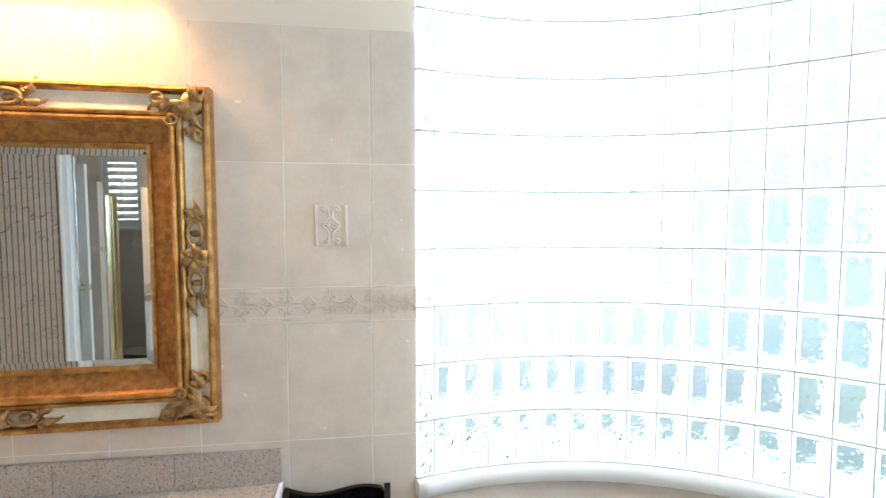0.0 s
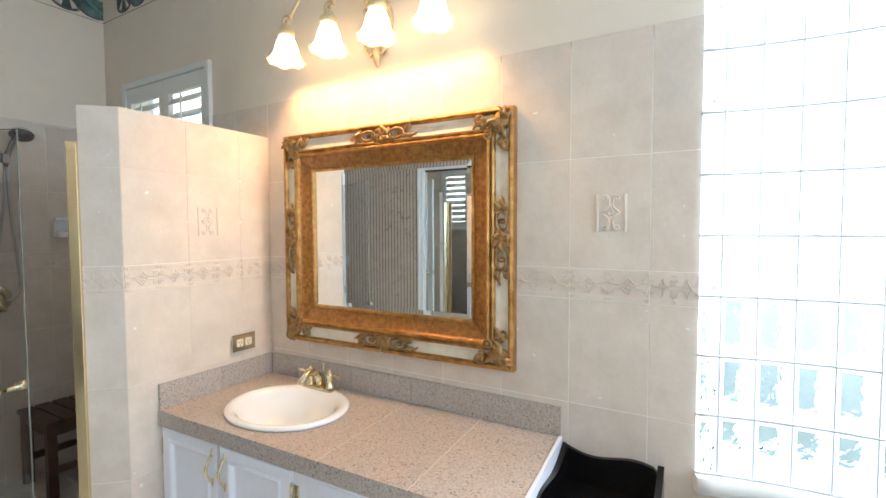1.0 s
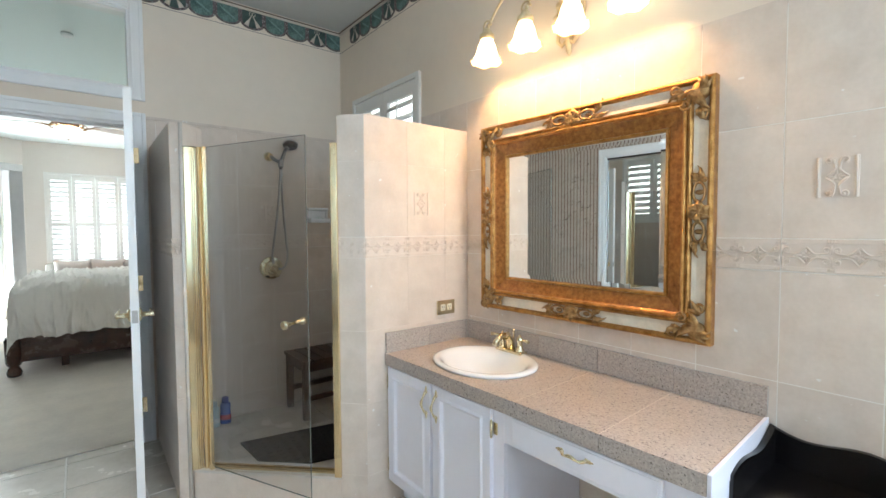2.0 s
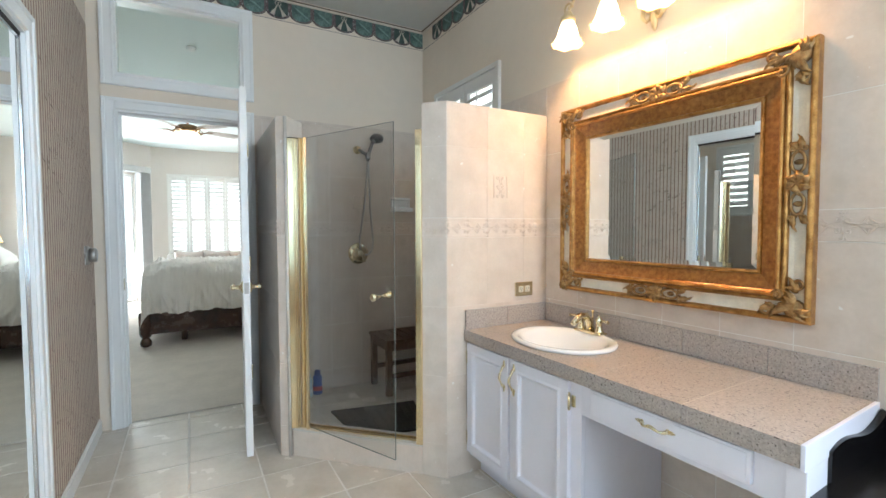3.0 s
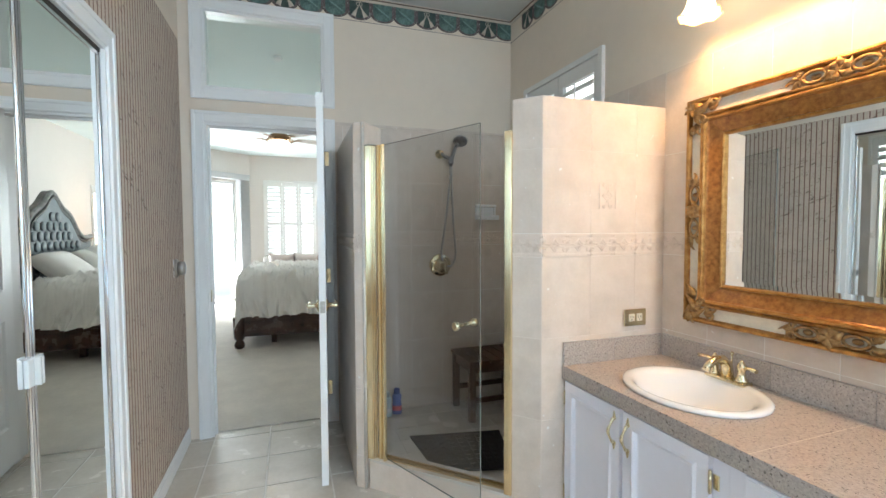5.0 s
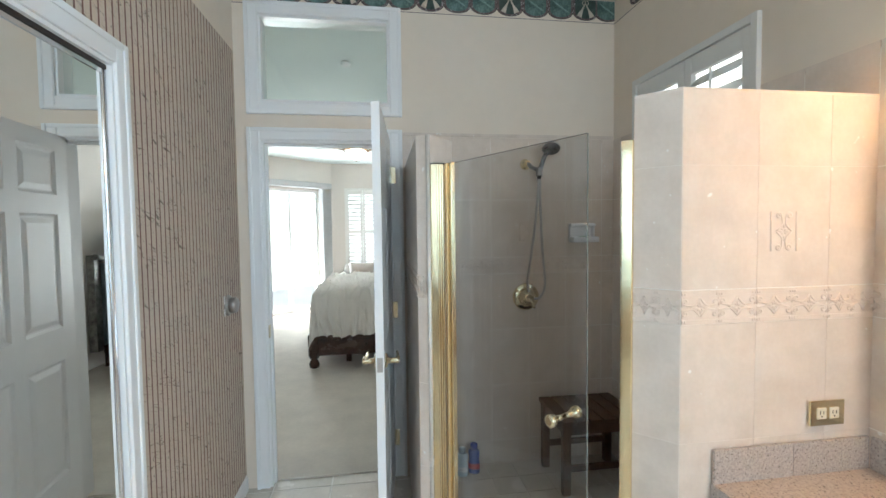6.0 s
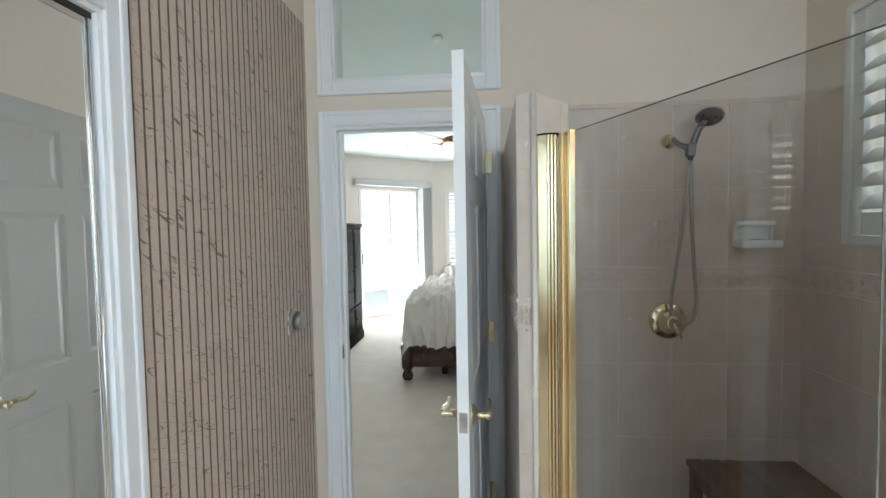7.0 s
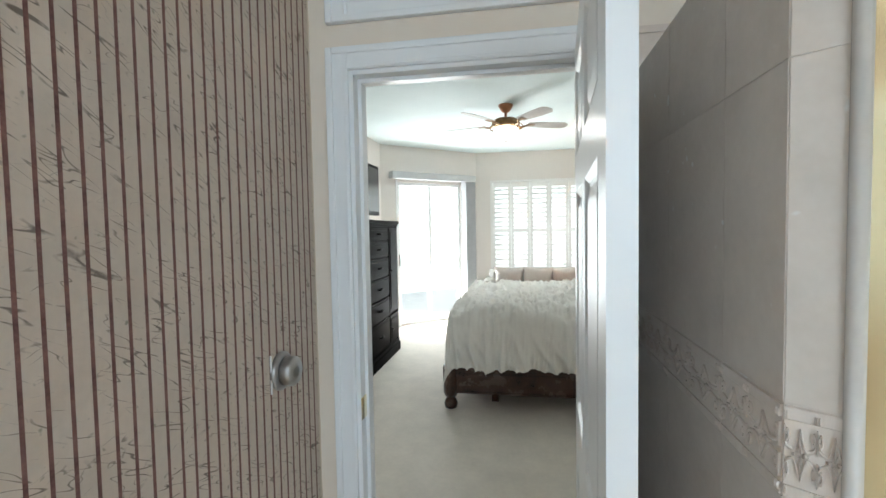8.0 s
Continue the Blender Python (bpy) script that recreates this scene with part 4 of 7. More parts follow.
box(bm, (0.085, 0.035, -0.085), (0.125, 0.068, -0.03), 0.006)
part("bracket", bm, M_GUN, hand)
bm = bm_new()
tube(bm, [(0.10, 0.052, -0.10), (0.105, 0.062, -0.03), (0.115, 0.082, 0.035), (0.128, 0.10, 0.065)], [0.011, 0.014, 0.013, 0.016], 12)
part("handset", bm, M_GUN, hand, "dark grey handle")
bm = bm_new()
hm = Matrix.Translation((0.135, 0.115, 0.082)) @ Vector((0.52, -0.22, -0.82)).to_track_quat("Z", "Y").to_matrix().to_4x4()
lathe(bm, [(0.012, -0.030), (0.026, -0.020), (0.050, -0.006), (0.056, 0.002), (0.056, 0.007), (0.052, 0.010), (0.050, 0.008)], hm, 32)
part("spray_head", bm, M_CHROME, hand, "round chrome spray head")
bm = bm_new()
lathe(bm, [(0.0501, 0.007), (0.049, 0.0095), (0.018, 0.0095), (0.016, 0.012), (0.001, 0.0125)], hm, 32)
part("spray_plate", bm, M_GUN, hand, "dark grey spray plate")
bm = bm_new()
pts = []
for k in range(15):          # front strand, widening downwards
    u = k / 14
    pts.append((0.10 - 0.06 * u, 0.050 - 0.052 * u ** 1.6, -0.10 - 0.62 * u))
for k in range(1, 12):       # round bottom
    a = math.pi * k / 12
    pts.append((0.04, 0.055 - 0.057 * math.cos(a), -0.72 - 0.115 * math.sin(a) ** 0.8))
for k in range(15):          # back strand
    u = 1 - k / 14
    pts.append((0.095 - 0.055 * u, 0.060 + 0.052 * u ** 1.6, -0.06 - 0.66 * u))
tube(bm, pts, 0.0078, 8)
part("hose", bm, M_STEEL, hand, "ribbed metal shower hose")

soap = thing("soap_dish", pose(SX, 1.335, 1.475), "white ceramic soap dish set in the shower wall", "soap dish")
bm = bm_new()
box(bm, (-0.001, -0.085, -0.05), (0.010, 0.085, 0.062), 0.006)
box(bm, (0.0, -0.085, 0.038), (0.035, 0.085, 0.062), 0.010)
box(bm, (0.0, -0.085, -0.05), (0.020, -0.066, 0.045), 0.006)
box(bm, (0.0, 0.066, -0.05), (0.020, 0.085, 0.045), 0.006)
part("back_plate", bm, M_PORC, soap)
bm = bm_new()
box(bm, (0.0, -0.085, -0.058), (0.082, 0.085, -0.040), 0.008)
box(bm, (0.068, -0.083, -0.050), (0.084, 0.083, -0.022), 0.006)
for s in (-1, 1):
    box(bm, (0.002, s * 0.085, -0.05), (0.078, s * 0.072, -0.022), 0.006)
part("tray", bm, M_PORC, soap)
bm = bm_new()
ball(bm, (SX + 0.042, 1.335, 1.446), 0.026, (0.8, 1.9, 0.45))
solo("soap_bar", bm, mat("green_soap", (0.20, 0.36, 0.22), 0.4, var=0.1), "used green bar of soap in the dish", "soap")

# bath stool, mat, bottles
stool = thing("shower_stool", pose(-2.80, 1.27, 0.02), "dark slatted teak shower stool", "stool")
for k in range(6):
    bm = bm_new()
    yy = -0.235 + 0.0805 * k
    n = 6
    for j in range(n):
        x0, x1 = -0.19 + 0.38 * j / n, -0.19 + 0.38 * (j + 1) / n
        z = 0.405
        box(bm, (x0, yy, z), (x1 + 0.0005, yy + 0.068, z + 0.022))
    part("seat_slat", bm, M_TEAK, stool)
for sx in (-1, 1):
    for sy in (-1, 1):
        bm = bm_new()
        box(bm, (sx * 0.155 - 0.022, sy * 0.205 - 0.022, 0), (sx * 0.155 + 0.022, sy * 0.205 + 0.022, 0.404), 0.004)
        part("leg", bm, M_TEAK, stool)
for sx in (-1, 1):
    bm = bm_new()
    box(bm, (sx * 0.155 - 0.012, -0.182, 0.34), (sx * 0.155 + 0.012, 0.182, 0.398), 0.003)
    box(bm, (sx * 0.155 - 0.010, -0.182, 0.13), (sx * 0.155 + 0.010, 0.182, 0.165), 0.003)
    part("rail", bm, M_TEAK, stool)
for sy in (-1, 1):
    bm = bm_new()
    box(bm, (-0.133, sy * 0.205 - 0.012, 0.34), (0.133, sy * 0.205 + 0.012, 0.398), 0.003)
    part("rail", bm, M_TEAK, stool)

mat_pts = [(-2.55, 0.60), (-2.10, 0.63), (-1.99, 1.05), (-2.44, 1.17)]
bm = bm_new()
prism(bm, mat_pts, 0.026, 0.038)
for i in range(9):
    for j in range(9):
        u, v = (i + 0.5) / 9, (j + 0.5) / 9
        a = [mat_pts[0][k] * (1 - u) + mat_pts[1][k] * u for k in (0, 1)]
        b = [mat_pts[3][k] * (1 - u) + mat_pts[2][k] * u for k in (0, 1)]
        x, y = a[0] * (1 - v) + b[0] * v, a[1] * (1 - v) + b[1] * v
        box(bm, (x - 0.014, y - 0.014, 0.037), (x + 0.014, y + 0.014, 0.041))
solo("shower_mat", bm, M_RUBBER, "black textured rubber mat on the shower floor", "shower mat")


def bottle(x, y, h, w, body, capm, label, band):
    b = thing("bottle", pose(x, y, 0.024, 0, 0, random.uniform(70, 95)), label, "bottle", "bottles on the shower floor")
    bm = bm_new()
    lathe(bm, [(w * 0.92, 0), (w, 0.006), (w, h * 0.35), (w * 0.86, h * 0.5), (w, h * 0.68), (w * 0.9, h * 0.76), (w * 0.5, h * 0.80)], None, 20, 1.0, 0.62)
    part("bottle_body", bm, body, b)
    bm = bm_new()
    lathe(bm, [(w * 0.62, h * 0.79), (w * 0.62, h * 0.97), (w * 0.5, h)], None, 18, 1.0, 0.7)
    part("cap", bm, capm, b)
    bm = bm_new()
    lathe(bm, [(w * 1.012, h * 0.16), (w * 1.012, h * 0.34)], None, 20, 1.0, 0.635, close=True)
    part("printed_label", bm, band, b)


bottle(-2.95, 0.608, 0.185, 0.035, mat("blue_bottle", (0.03, 0.07, 0.30), 0.3, var=0.1), mat("blue_cap", (0.02, 0.04, 0.22), 0.35), "blue plastic shampoo bottle", mat("red_label", (0.45, 0.06, 0.08), 0.4))
bottle(-2.93, 0.532, 0.175, 0.034, mat("pale_blue_bottle", (0.50, 0.62, 0.68), 0.3, var=0.08), mat("grey_cap", (0.35, 0.42, 0.48), 0.35), "pale blue plastic soap bottle", mat("white_label", (0.75, 0.78, 0.80), 0.4))


# ---- shutters ----
def shutter_window(name, m, w, h, npanel, pitch, tilt, label, mid=None, frame_w=0.022, depth=0.05):
    """Plantation shutters; local x along the wall, y into the room is negative."""
    t = thing(name, m, label, "window shutters", kind="structure")
    bm = bm_new()
    for a, b in (((-frame_w, -frame_w), (0.012, h + frame_w)), ((w - 0.012, -frame_w), (w + frame_w, h + frame_w)), ((0.012, h - 0.012), (w - 0.012, h + frame_w)), ((0.012, -frame_w), (w - 0.012, 0.012))):
        box(bm, (a[0], -0.022, a[1]), (b[0], depth, b[1]), 0.003)
    part("window_frame", bm, M_SHUTTER, t)
    pw = (w - 0.024) / npanel
    for i in range(npanel):
        x0, x1 = 0.012 + pw * i + 0.002, 0.012 + pw * (i + 1) - 0.002
        st, rt = 0.048, 0.085
        bm = bm_new()
        box(bm, (x0, -0.012, 0.014), (x0 + st, 0.016, h - 0.014), 0.003)
        box(bm, (x1 - st, -0.012, 0.014), (x1, 0.016, h - 0.014), 0.003)
        rails = [(0.014, 0.014 + rt), (h - 0.014 - rt, h - 0.014)]
        if mid:
            rails.append((mid - 0.03, mid + 0.03))
        for a, b in rails:
            box(bm, (x0 + st, -0.011, a), (x1 - st, 0.015, b), 0.002)
        p = part("shutter_panel", bm, M_SHUTTER, t)
        spans = [(0.014 + rt, h - 0.014 - rt)] if not mid else [(0.014 + rt, mid - 0.03), (mid + 0.03, h - 0.014 - rt)]
        for a, b in spans:
            n = max(1, int((b - a) / pitch))
            for k in range(n):
                zc = a + (b - a) * (k + 0.5) / n
                bm = bm_new()
                lathe(bm, [(1, 0), (1, x1 - x0 - 2 * st - 0.002)], Matrix.Translation((x0 + st + 0.001, 0.002, zc)) @ Matrix.Rotation(radians(tilt), 4, "X") @ Matrix.Rotation(radians(90), 4, "Y") @ Matrix.Diagonal((0.005, pitch * 0.56, 1, 1)), 10)
                ob = new("louvre", mesh_of("louvre", bm, M_SHUTTER))
                ob.parent = p
            bm = bm_new()
            box(bm, ((x0 + x1) / 2 - 0.005, -0.036, a + 0.02), ((x0 + x1) / 2 + 0.005, -0.028, b - 0.02), 0.002)
            part("tilt_rod", bm, M_SHUTTER, p)
    bm = bm_new()
    box(bm, (0.0, depth + 0.03, 0.0), (w, depth + 0.034, h))
    g = part("pane", bm, M_GLASS, t)
    g.visible_shadow = False
    return t


shutter_window("window_shower", pose(SHUT[0], WY, SHUT[2]), SHUT[1] - SHUT[0], SHUT[3] - SHUT[2], 2, 0.083, 44, "white plantation shutters in the shower wall")
shutter_window("window_bedroom_far", pose(FX, SWIN[0], SWIN[2], 0, 0, 90), SWIN[1] - SWIN[0], SWIN[3] - SWIN[2], 5, 0.075, 27, "white plantation shutters behind the sofa", mid=0.72)
shutter_window("window_bedroom_head", pose(HWIN[0], BHY, HWIN[2]), HWIN[1] - HWIN[0], HWIN[3] - HWIN[2], 2, 0.075, 15, "white plantation shutters beside the bed", mid=0.5)

# ---- vanity ----
def granite(name, a, b, c):
    m = mat(name, a, 0.3, second=b, scale=140, bump=0.05, bscale=200, rnd=0.04, lo=0.4, hi=0.6)
    nt = m.node_tree
    bs = nt.nodes["Principled BSDF"]
    base = bs.inputs["Base Color"].links[0].from_socket
    tc = nt.nodes.new("ShaderNodeTexCoord")
    n = nt.nodes.new("ShaderNodeTexNoise")
    n.inputs["Scale"].default_value, n.inputs["Detail"].default_value = 150, 3
    nt.links.new(tc.outputs["Object"], n.inputs["Vector"])
    r = nt.nodes.new("ShaderNodeMapRange")
    r.inputs["From Min"].default_value, r.inputs["From Max"].default_value = 0.61, 0.66
    nt.links.new(n.outputs[0], r.inputs["Value"])
    mx = nt.nodes.new("ShaderNodeMix")
    mx.data_type = "RGBA"
    nt.links.new(r.outputs[0], mx.inputs[0])
    nt.links.new(base, mx.inputs[6])
    mx.inputs[7].default_value = (*c, 1)
    nt.links.new(mx.outputs[2], bs.inputs["Base Color"])
    return m


M_GRANITE = granite("pink_grey_granite", (0.42, 0.352, 0.315), (0.565, 0.488, 0.44), (0.14, 0.115, 0.105))
M_SPLASH = granite("grey_pink_granite", (0.38, 0.328, 0.298), (0.53, 0.468, 0.43), (0.13, 0.108, 0.10))
VX0, VX1, VY0, VZ = -1.486, -0.062, 1.005, 0.757
vanity = thing("vanity_cabinet", Matrix(), "white vanity cabinet with two doors and a kneehole drawer", "vanity")
CF = 1.036
for nm, p, q in (("face_frame", (VX0 + 0.002, CF, 0.10), (-0.745, CF + 0.02, VZ - 0.058)), ("toe_kick", (VX0 + 0.002, CF + 0.07, 0.0), (-0.745, CF + 0.085, 0.0995)), ("inner_side", (-0.763, CF + 0.0205, 0.0), (-0.745, WY - 0.012, VZ - 0.058)), ("cabinet_floor", (VX0 + 0.002, CF + 0.0205, 0.10), (-0.7635, WY - 0.012, 0.118)), ("apron", (-0.7445, CF, 0.575), (-0.0955, CF + 0.02, VZ - 0.058)), ("drawer_box", (-0.744, CF + 0.0205, 0.585), (-0.0955, WY - 0.06, 0.68))):
    bm = bm_new()
    box(bm, p, q, 0.001)
    part(nm, bm, M_CABIN, vanity)
bm = bm_new()
box(bm, (-0.095, CF - 0.016, 0.0), (-0.052, WY - 0.012, VZ - 0.058), 0.002)
box(bm, (-0.061, VY0 - 0.004, VZ - 0.062), (-0.050, WY - 0.012, VZ + 0.003), 0.002)
part("end_panel", bm, M_CABIN, vanity, "white end panel")


def cab_door(x0, x1, z0, z1, pull_x, hinge_x):
    bm = bm_new()
    f = 0.052
    slab(bm, "y", CF - 0.021, CF - 0.001, x0, x1, z0, z1, [(x0 + f, x1 - f, z0 + f, z1 - f)])
    d = part("cabinet_door", bm, M_CABIN, vanity)
    bm = bm_new()
    prev = None
    for o, y in ((0.0, CF - 0.0212), (0.010, CF - 0.026), (0.016, CF - 0.0225), (0.022, CF - 0.012), (0.028, CF - 0.010)):
        k = f - 0.014 + o
        q = [bm.verts.new((x, y, z)) for x, z in ((x0 + k, z0 + k), (x1 - k, z0 + k), (x1 - k, z1 - k), (x0 + k, z1 - k))]
        if prev:
            for i in range(4):
                bm.faces.new((prev[i], prev[(i + 1) % 4], q[(i + 1) % 4], q[i]))
        prev = q
    bm.faces.new(prev)
    part("door_moulding", bm, M_CABIN, d)
    pull(d, [(pull_x, 0.555), (pull_x, 0.65)])
    for z in (z0 + 0.075, z1 - 0.075):
        bm = bm_new()
        tube(bm, [(hinge_x, CF - 0.018, z - 0.028), (hinge_x, CF - 0.018, z + 0.028)], 0.0055, 8)
        box(bm, (hinge_x, CF - 0.006, z - 0.022), (hinge_x + (0.018 if hinge_x > x0 + 0.1 else -0.012), CF - 0.0005, z + 0.022), 0.001)
        for s in (-1, 1):
            ball(bm, (hinge_x, CF - 0.018, z + s * 0.031), 0.005, seg=8, rings=6)
        part("hinge", bm, M_GOLD, d, "brass cabinet hinge")


def pull(parent, ends):
    """Bow pull with leaf ends between two feet (x, z)."""
    (xa, za), (xb, zb) = ends
    bm = bm_new()
    n = 18
    flat = abs(zb - za) < 0.01
    pts, rad = [], []
    for k in range(n + 1):
        u = k / n
        wave = 0.0045 * math.sin(3 * math.pi * u)
        pts.append((xa + (xb - xa) * u + (0 if flat else wave * 0.5), CF - 0.024 - 0.024 * math.sin(math.pi * u) ** 0.7, za + (zb - za) * u - (wave if flat else 0)))
        rad.append(0.0036 + 0.0028 * abs(math.cos(math.pi * 2 * u)))
    tube(bm, pts, rad, 8)
    for i, (x, z) in enumerate(ends):
        s = 1 if i else -1
        ball(bm, (x, CF - 0.0225, z), 0.009, (1, 0.6, 1), 10, 6)
        for d, w in ((0.010, 0.008), (0.019, 0.005)):
            ball(bm, (x + (s * d if flat else 0), CF - 0.0225, z + (0 if flat else s * d)), w, (1.3, 0.45, 0.9) if flat else (0.9, 0.45, 1.3), 8, 6)
    part("pull_handle", bm, M_GOLD, parent, "polished brass scrolled pull")


cab_door(-1.478, -1.152, 0.125, 0.690, -1.177, -1.480)
cab_door(-1.134, -0.796, 0.125, 0.690, -1.109, -0.792)
bm = bm_new()
box(bm, (-0.690, CF - 0.021, 0.600), (-0.170, CF - 0.001, 0.692), 0.004)
box(bm, (-0.680, CF - 0.024, 0.608), (-0.180, CF - 0.020, 0.684), 0.002)
drawer = part("drawer_front", bm, M_CABIN, vanity)
pull(drawer, [(-0.482, 0.655), (-0.394, 0.655)])

M_CGROUT = mat("sandy_grout", (0.74, 0.68, 0.61), 0.8, var=0.06, scale=40)
counter = thing("countertop", Matrix(), "pinkish-grey granite-tile countertop with an upstand", "countertop")
SKC, SKA, SKB = (-1.062, 1.270), 0.240, 0.200
bm = bm_new()
box(bm, (VX0, VY0 + 0.012, VZ - 0.055), (-1.31, WY - 0.012, VZ - 0.010))
box(bm, (-0.80, VY0 + 0.012, VZ - 0.055), (VX1, WY - 0.012, VZ - 0.010))
box(bm, (-1.31, VY0 + 0.012, VZ - 0.055), (-0.80, 1.062, VZ - 0.010))
box(bm, (-1.31, 1.475, VZ - 0.055), (-0.80, WY - 0.012, VZ - 0.010))
part("substrate", bm, M_GROUT, counter)
for x in (-1.325, -1.000, -0.675, -0.350):
    bm = bm_new()
    box(bm, (x - 0.0013, VY0 + 0.0002, VZ - 0.009), (x + 0.0013, (WY - 0.0125) if x < -1.3 or x > -0.8 else 1.075, VZ - 0.0002))
    part("grout_line", bm, M_CGROUT, counter)
xs = [VX0, -1.325, -1.000, -0.675, -0.350, VX1]


def top_tile(x0, x1):
    """A slab of the worktop, cut round the basin where it must be."""
    bm = bm_new()
    y0, y1 = VY0, WY - 0.012
    cx, cy = SKC
    n = 40
    cols = [x0 + (x1 - x0) * k / n for k in range(n + 1)]
    for a, b in zip(cols, cols[1:]):
        m = (a + b) / 2
        u = abs(m - cx) / SKA
        spans = [(y0, y1)]
        if u < 0.96:
            hh = SKB * math.sqrt(1 - u * u) * 0.96
            spans = [(y0, cy - hh), (cy + hh, y1)]
        for s0, s1 in spans:
            q = [bm.verts.new((x, y, VZ)) for x, y in ((a, s0), (b, s0), (b, s1), (a, s1))]
            bm.faces.new(q)
    bmesh.ops.remove_doubles(bm, verts=bm.verts, dist=1e-5)
    r = bmesh.ops.extrude_face_region(bm, geom=list(bm.faces))
    bmesh.ops.translate(bm, vec=(0, 0, -0.0095), verts=[v for v in r["geom"] if isinstance(v, bmesh.types.BMVert)])
    return bm


for a, b in zip(xs, xs[1:]):
    part("worktop_tile", top_tile(a + 0.0013, b - 0.0013), M_GRANITE, counter)
    bm = bm_new()
    box(bm, (a + 0.0003, VY0 - 0.0005, VZ - 0.057), (b - 0.0003, VY0 + 0.0115, VZ - 0.0005), 0.0015)
    part("edge_tile", bm, M_SPLASH, counter)
bx = [VX0 + 0.012, -1.29, -0.97, -0.658, -0.345, -0.054]
for a, b in zip(bx, bx[1:]):
    bm = bm_new()
    box(bm, (a + 0.0008, WY - 0.020, VZ), (b - 0.0008, WY - 0.0055, 0.858), 0.0015)
    part("splash_tile", bm, M_SPLASH, counter)
for a, b in ((VY0 + 0.002, 1.27), (1.27, WY - 0.021)):
    bm = bm_new()
    box(bm, (VX0 + 0.001, a + 0.0008, VZ), (VX0 + 0.0125, b - 0.0008, 0.858), 0.0015)
    part("splash_tile", bm, M_SPLASH, counter)

# the worktop and cabinet grow slightly shallower towards the free end
for ob in list(vanity.children_recursive) + list(counter.children_recursive):
    for v in ob.data.vertices:
        k = (v.co.x - VX0) / (VX1 - VX0) * (WY - v.co.y) / (WY - VY0)
        v.co.y += 0.033 * k
        v.co.x += 0.022 * k

# basin: rolled rim, sloping bowl
sink = thing("sink", pose(SKC[0], SKC[1], VZ), "oval white porcelain drop-in basin", "sink")
bm = bm_new()
prof = [(1.04, 0.0005), (1.075, 0.006), (1.07, 0.014), (1.03, 0.019), (0.97, 0.0185), (0.90, 0.012), (0.84, -0.004), (0.78, -0.03), (0.66, -0.075), (0.48, -0.115), (0.25, -0.135), (0.09, -0.14)]
rings = []
N = 56
for s, z in prof:
    rings.append([bm.verts.new((SKA * s * math.cos(2 * math.pi * k / N), SKB * s * math.sin(2 * math.pi * k / N) - (0.0 if s > 0.95 else (0.97 - s) * 0.03), z)) for k in range(N)])
for a, b in zip(rings, rings[1:]):
    for k in range(N):
        bm.faces.new((a[k], a[(k + 1) % N], b[(k + 1) % N], b[k])).smooth = True
part("basin", bm, M_PORC, sink)
bm = bm_new()
lathe(bm, [(0.026, -0.1405), (0.026, -0.136), (0.018, -0.134), (0.016, -0.138)], Matrix.Translation((0, -0.028, 0)), 20)
part("drain", bm, M_GOLD, sink, "brass drain ring")
# centre-set faucet
faucet = thing("faucet", pose(SKC[0] - 0.012, 1.462, VZ + 0.012) @ Matrix.Scale(1.06, 4), "polished brass two-handle faucet with lever handles", "faucet")
bm = bm_new()
box(bm, (-0.078, -0.024, 0.0), (0.078, 0.024, 0.014), 0.007)
part("base_plate", bm, M_GOLD, faucet)
bm = bm_new()
tube(bm, [(0, 0, 0.01), (0, -0.006, 0.055), (0, -0.03, 0.082), (0, -0.065, 0.083), (0, -0.10, 0.062), (0, -0.108, 0.048)], [0.021, 0.019, 0.017, 0.0145, 0.012, 0.012], 14)
tube(bm, [(0, 0.016, 0.03), (0, 0.018, 0.094)], 0.0035, 8)
ball(bm, (0, 0.018, 0.098), 0.007)
part("spout", bm, M_GOLD, faucet)
for s in (-1, 1):
    bm = bm_new()
    lathe(bm, [(0.020, 0.012), (0.0205, 0.02), (0.014, 0.03), (0.012, 0.05), (0.015, 0.056), (0.015, 0.070), (0.007, 0.082), (0.004, 0.088)], Matrix.Translation((s * 0.052, 0, 0)), 18)
    tube(bm, [(s * 0.052, 0, 0.063), (s * 0.085, -0.006, 0.068), (s * 0.112, -0.012, 0.067)], [0.007, 0.0055, 0.008], 10)
    part("lever_handle", bm, M_GOLD, faucet, "brass cross-lever handle")

# outlet on the pony wall
outlet = thing("outlet", pose(-1.4795, 1.386, 0.943), "double power outlet with a polished brass cover", "outlet")
bm = bm_new()
box(bm, (-0.002, -0.060, -0.038), (0.005, 0.060, 0.038), 0.002)
part("cover_plate", bm, M_GOLD, outlet)
for s in (-1, 1):
    bm = bm_new()
    box(bm, (0.004, s * 0.022 - 0.0165, -0.017), (0.0075, s * 0.022 + 0.0165, 0.017), 0.003)
    r = part("receptacle", bm, mat("ivory_plastic", (0.72, 0.66, 0.52), 0.35), outlet)
    bm = bm_new()
    for d in (-0.006, 0.006):
        box(bm, (0.0073, s * 0.022 + d - 0.0012, -0.002), (0.0078, s * 0.022 + d + 0.0012, 0.008))
    box(bm, (0.0073, s * 0.022 - 0.002, -0.011), (0.0078, s * 0.022 + 0.002, -0.007))
    part("slots", bm, M_BLACK, r)

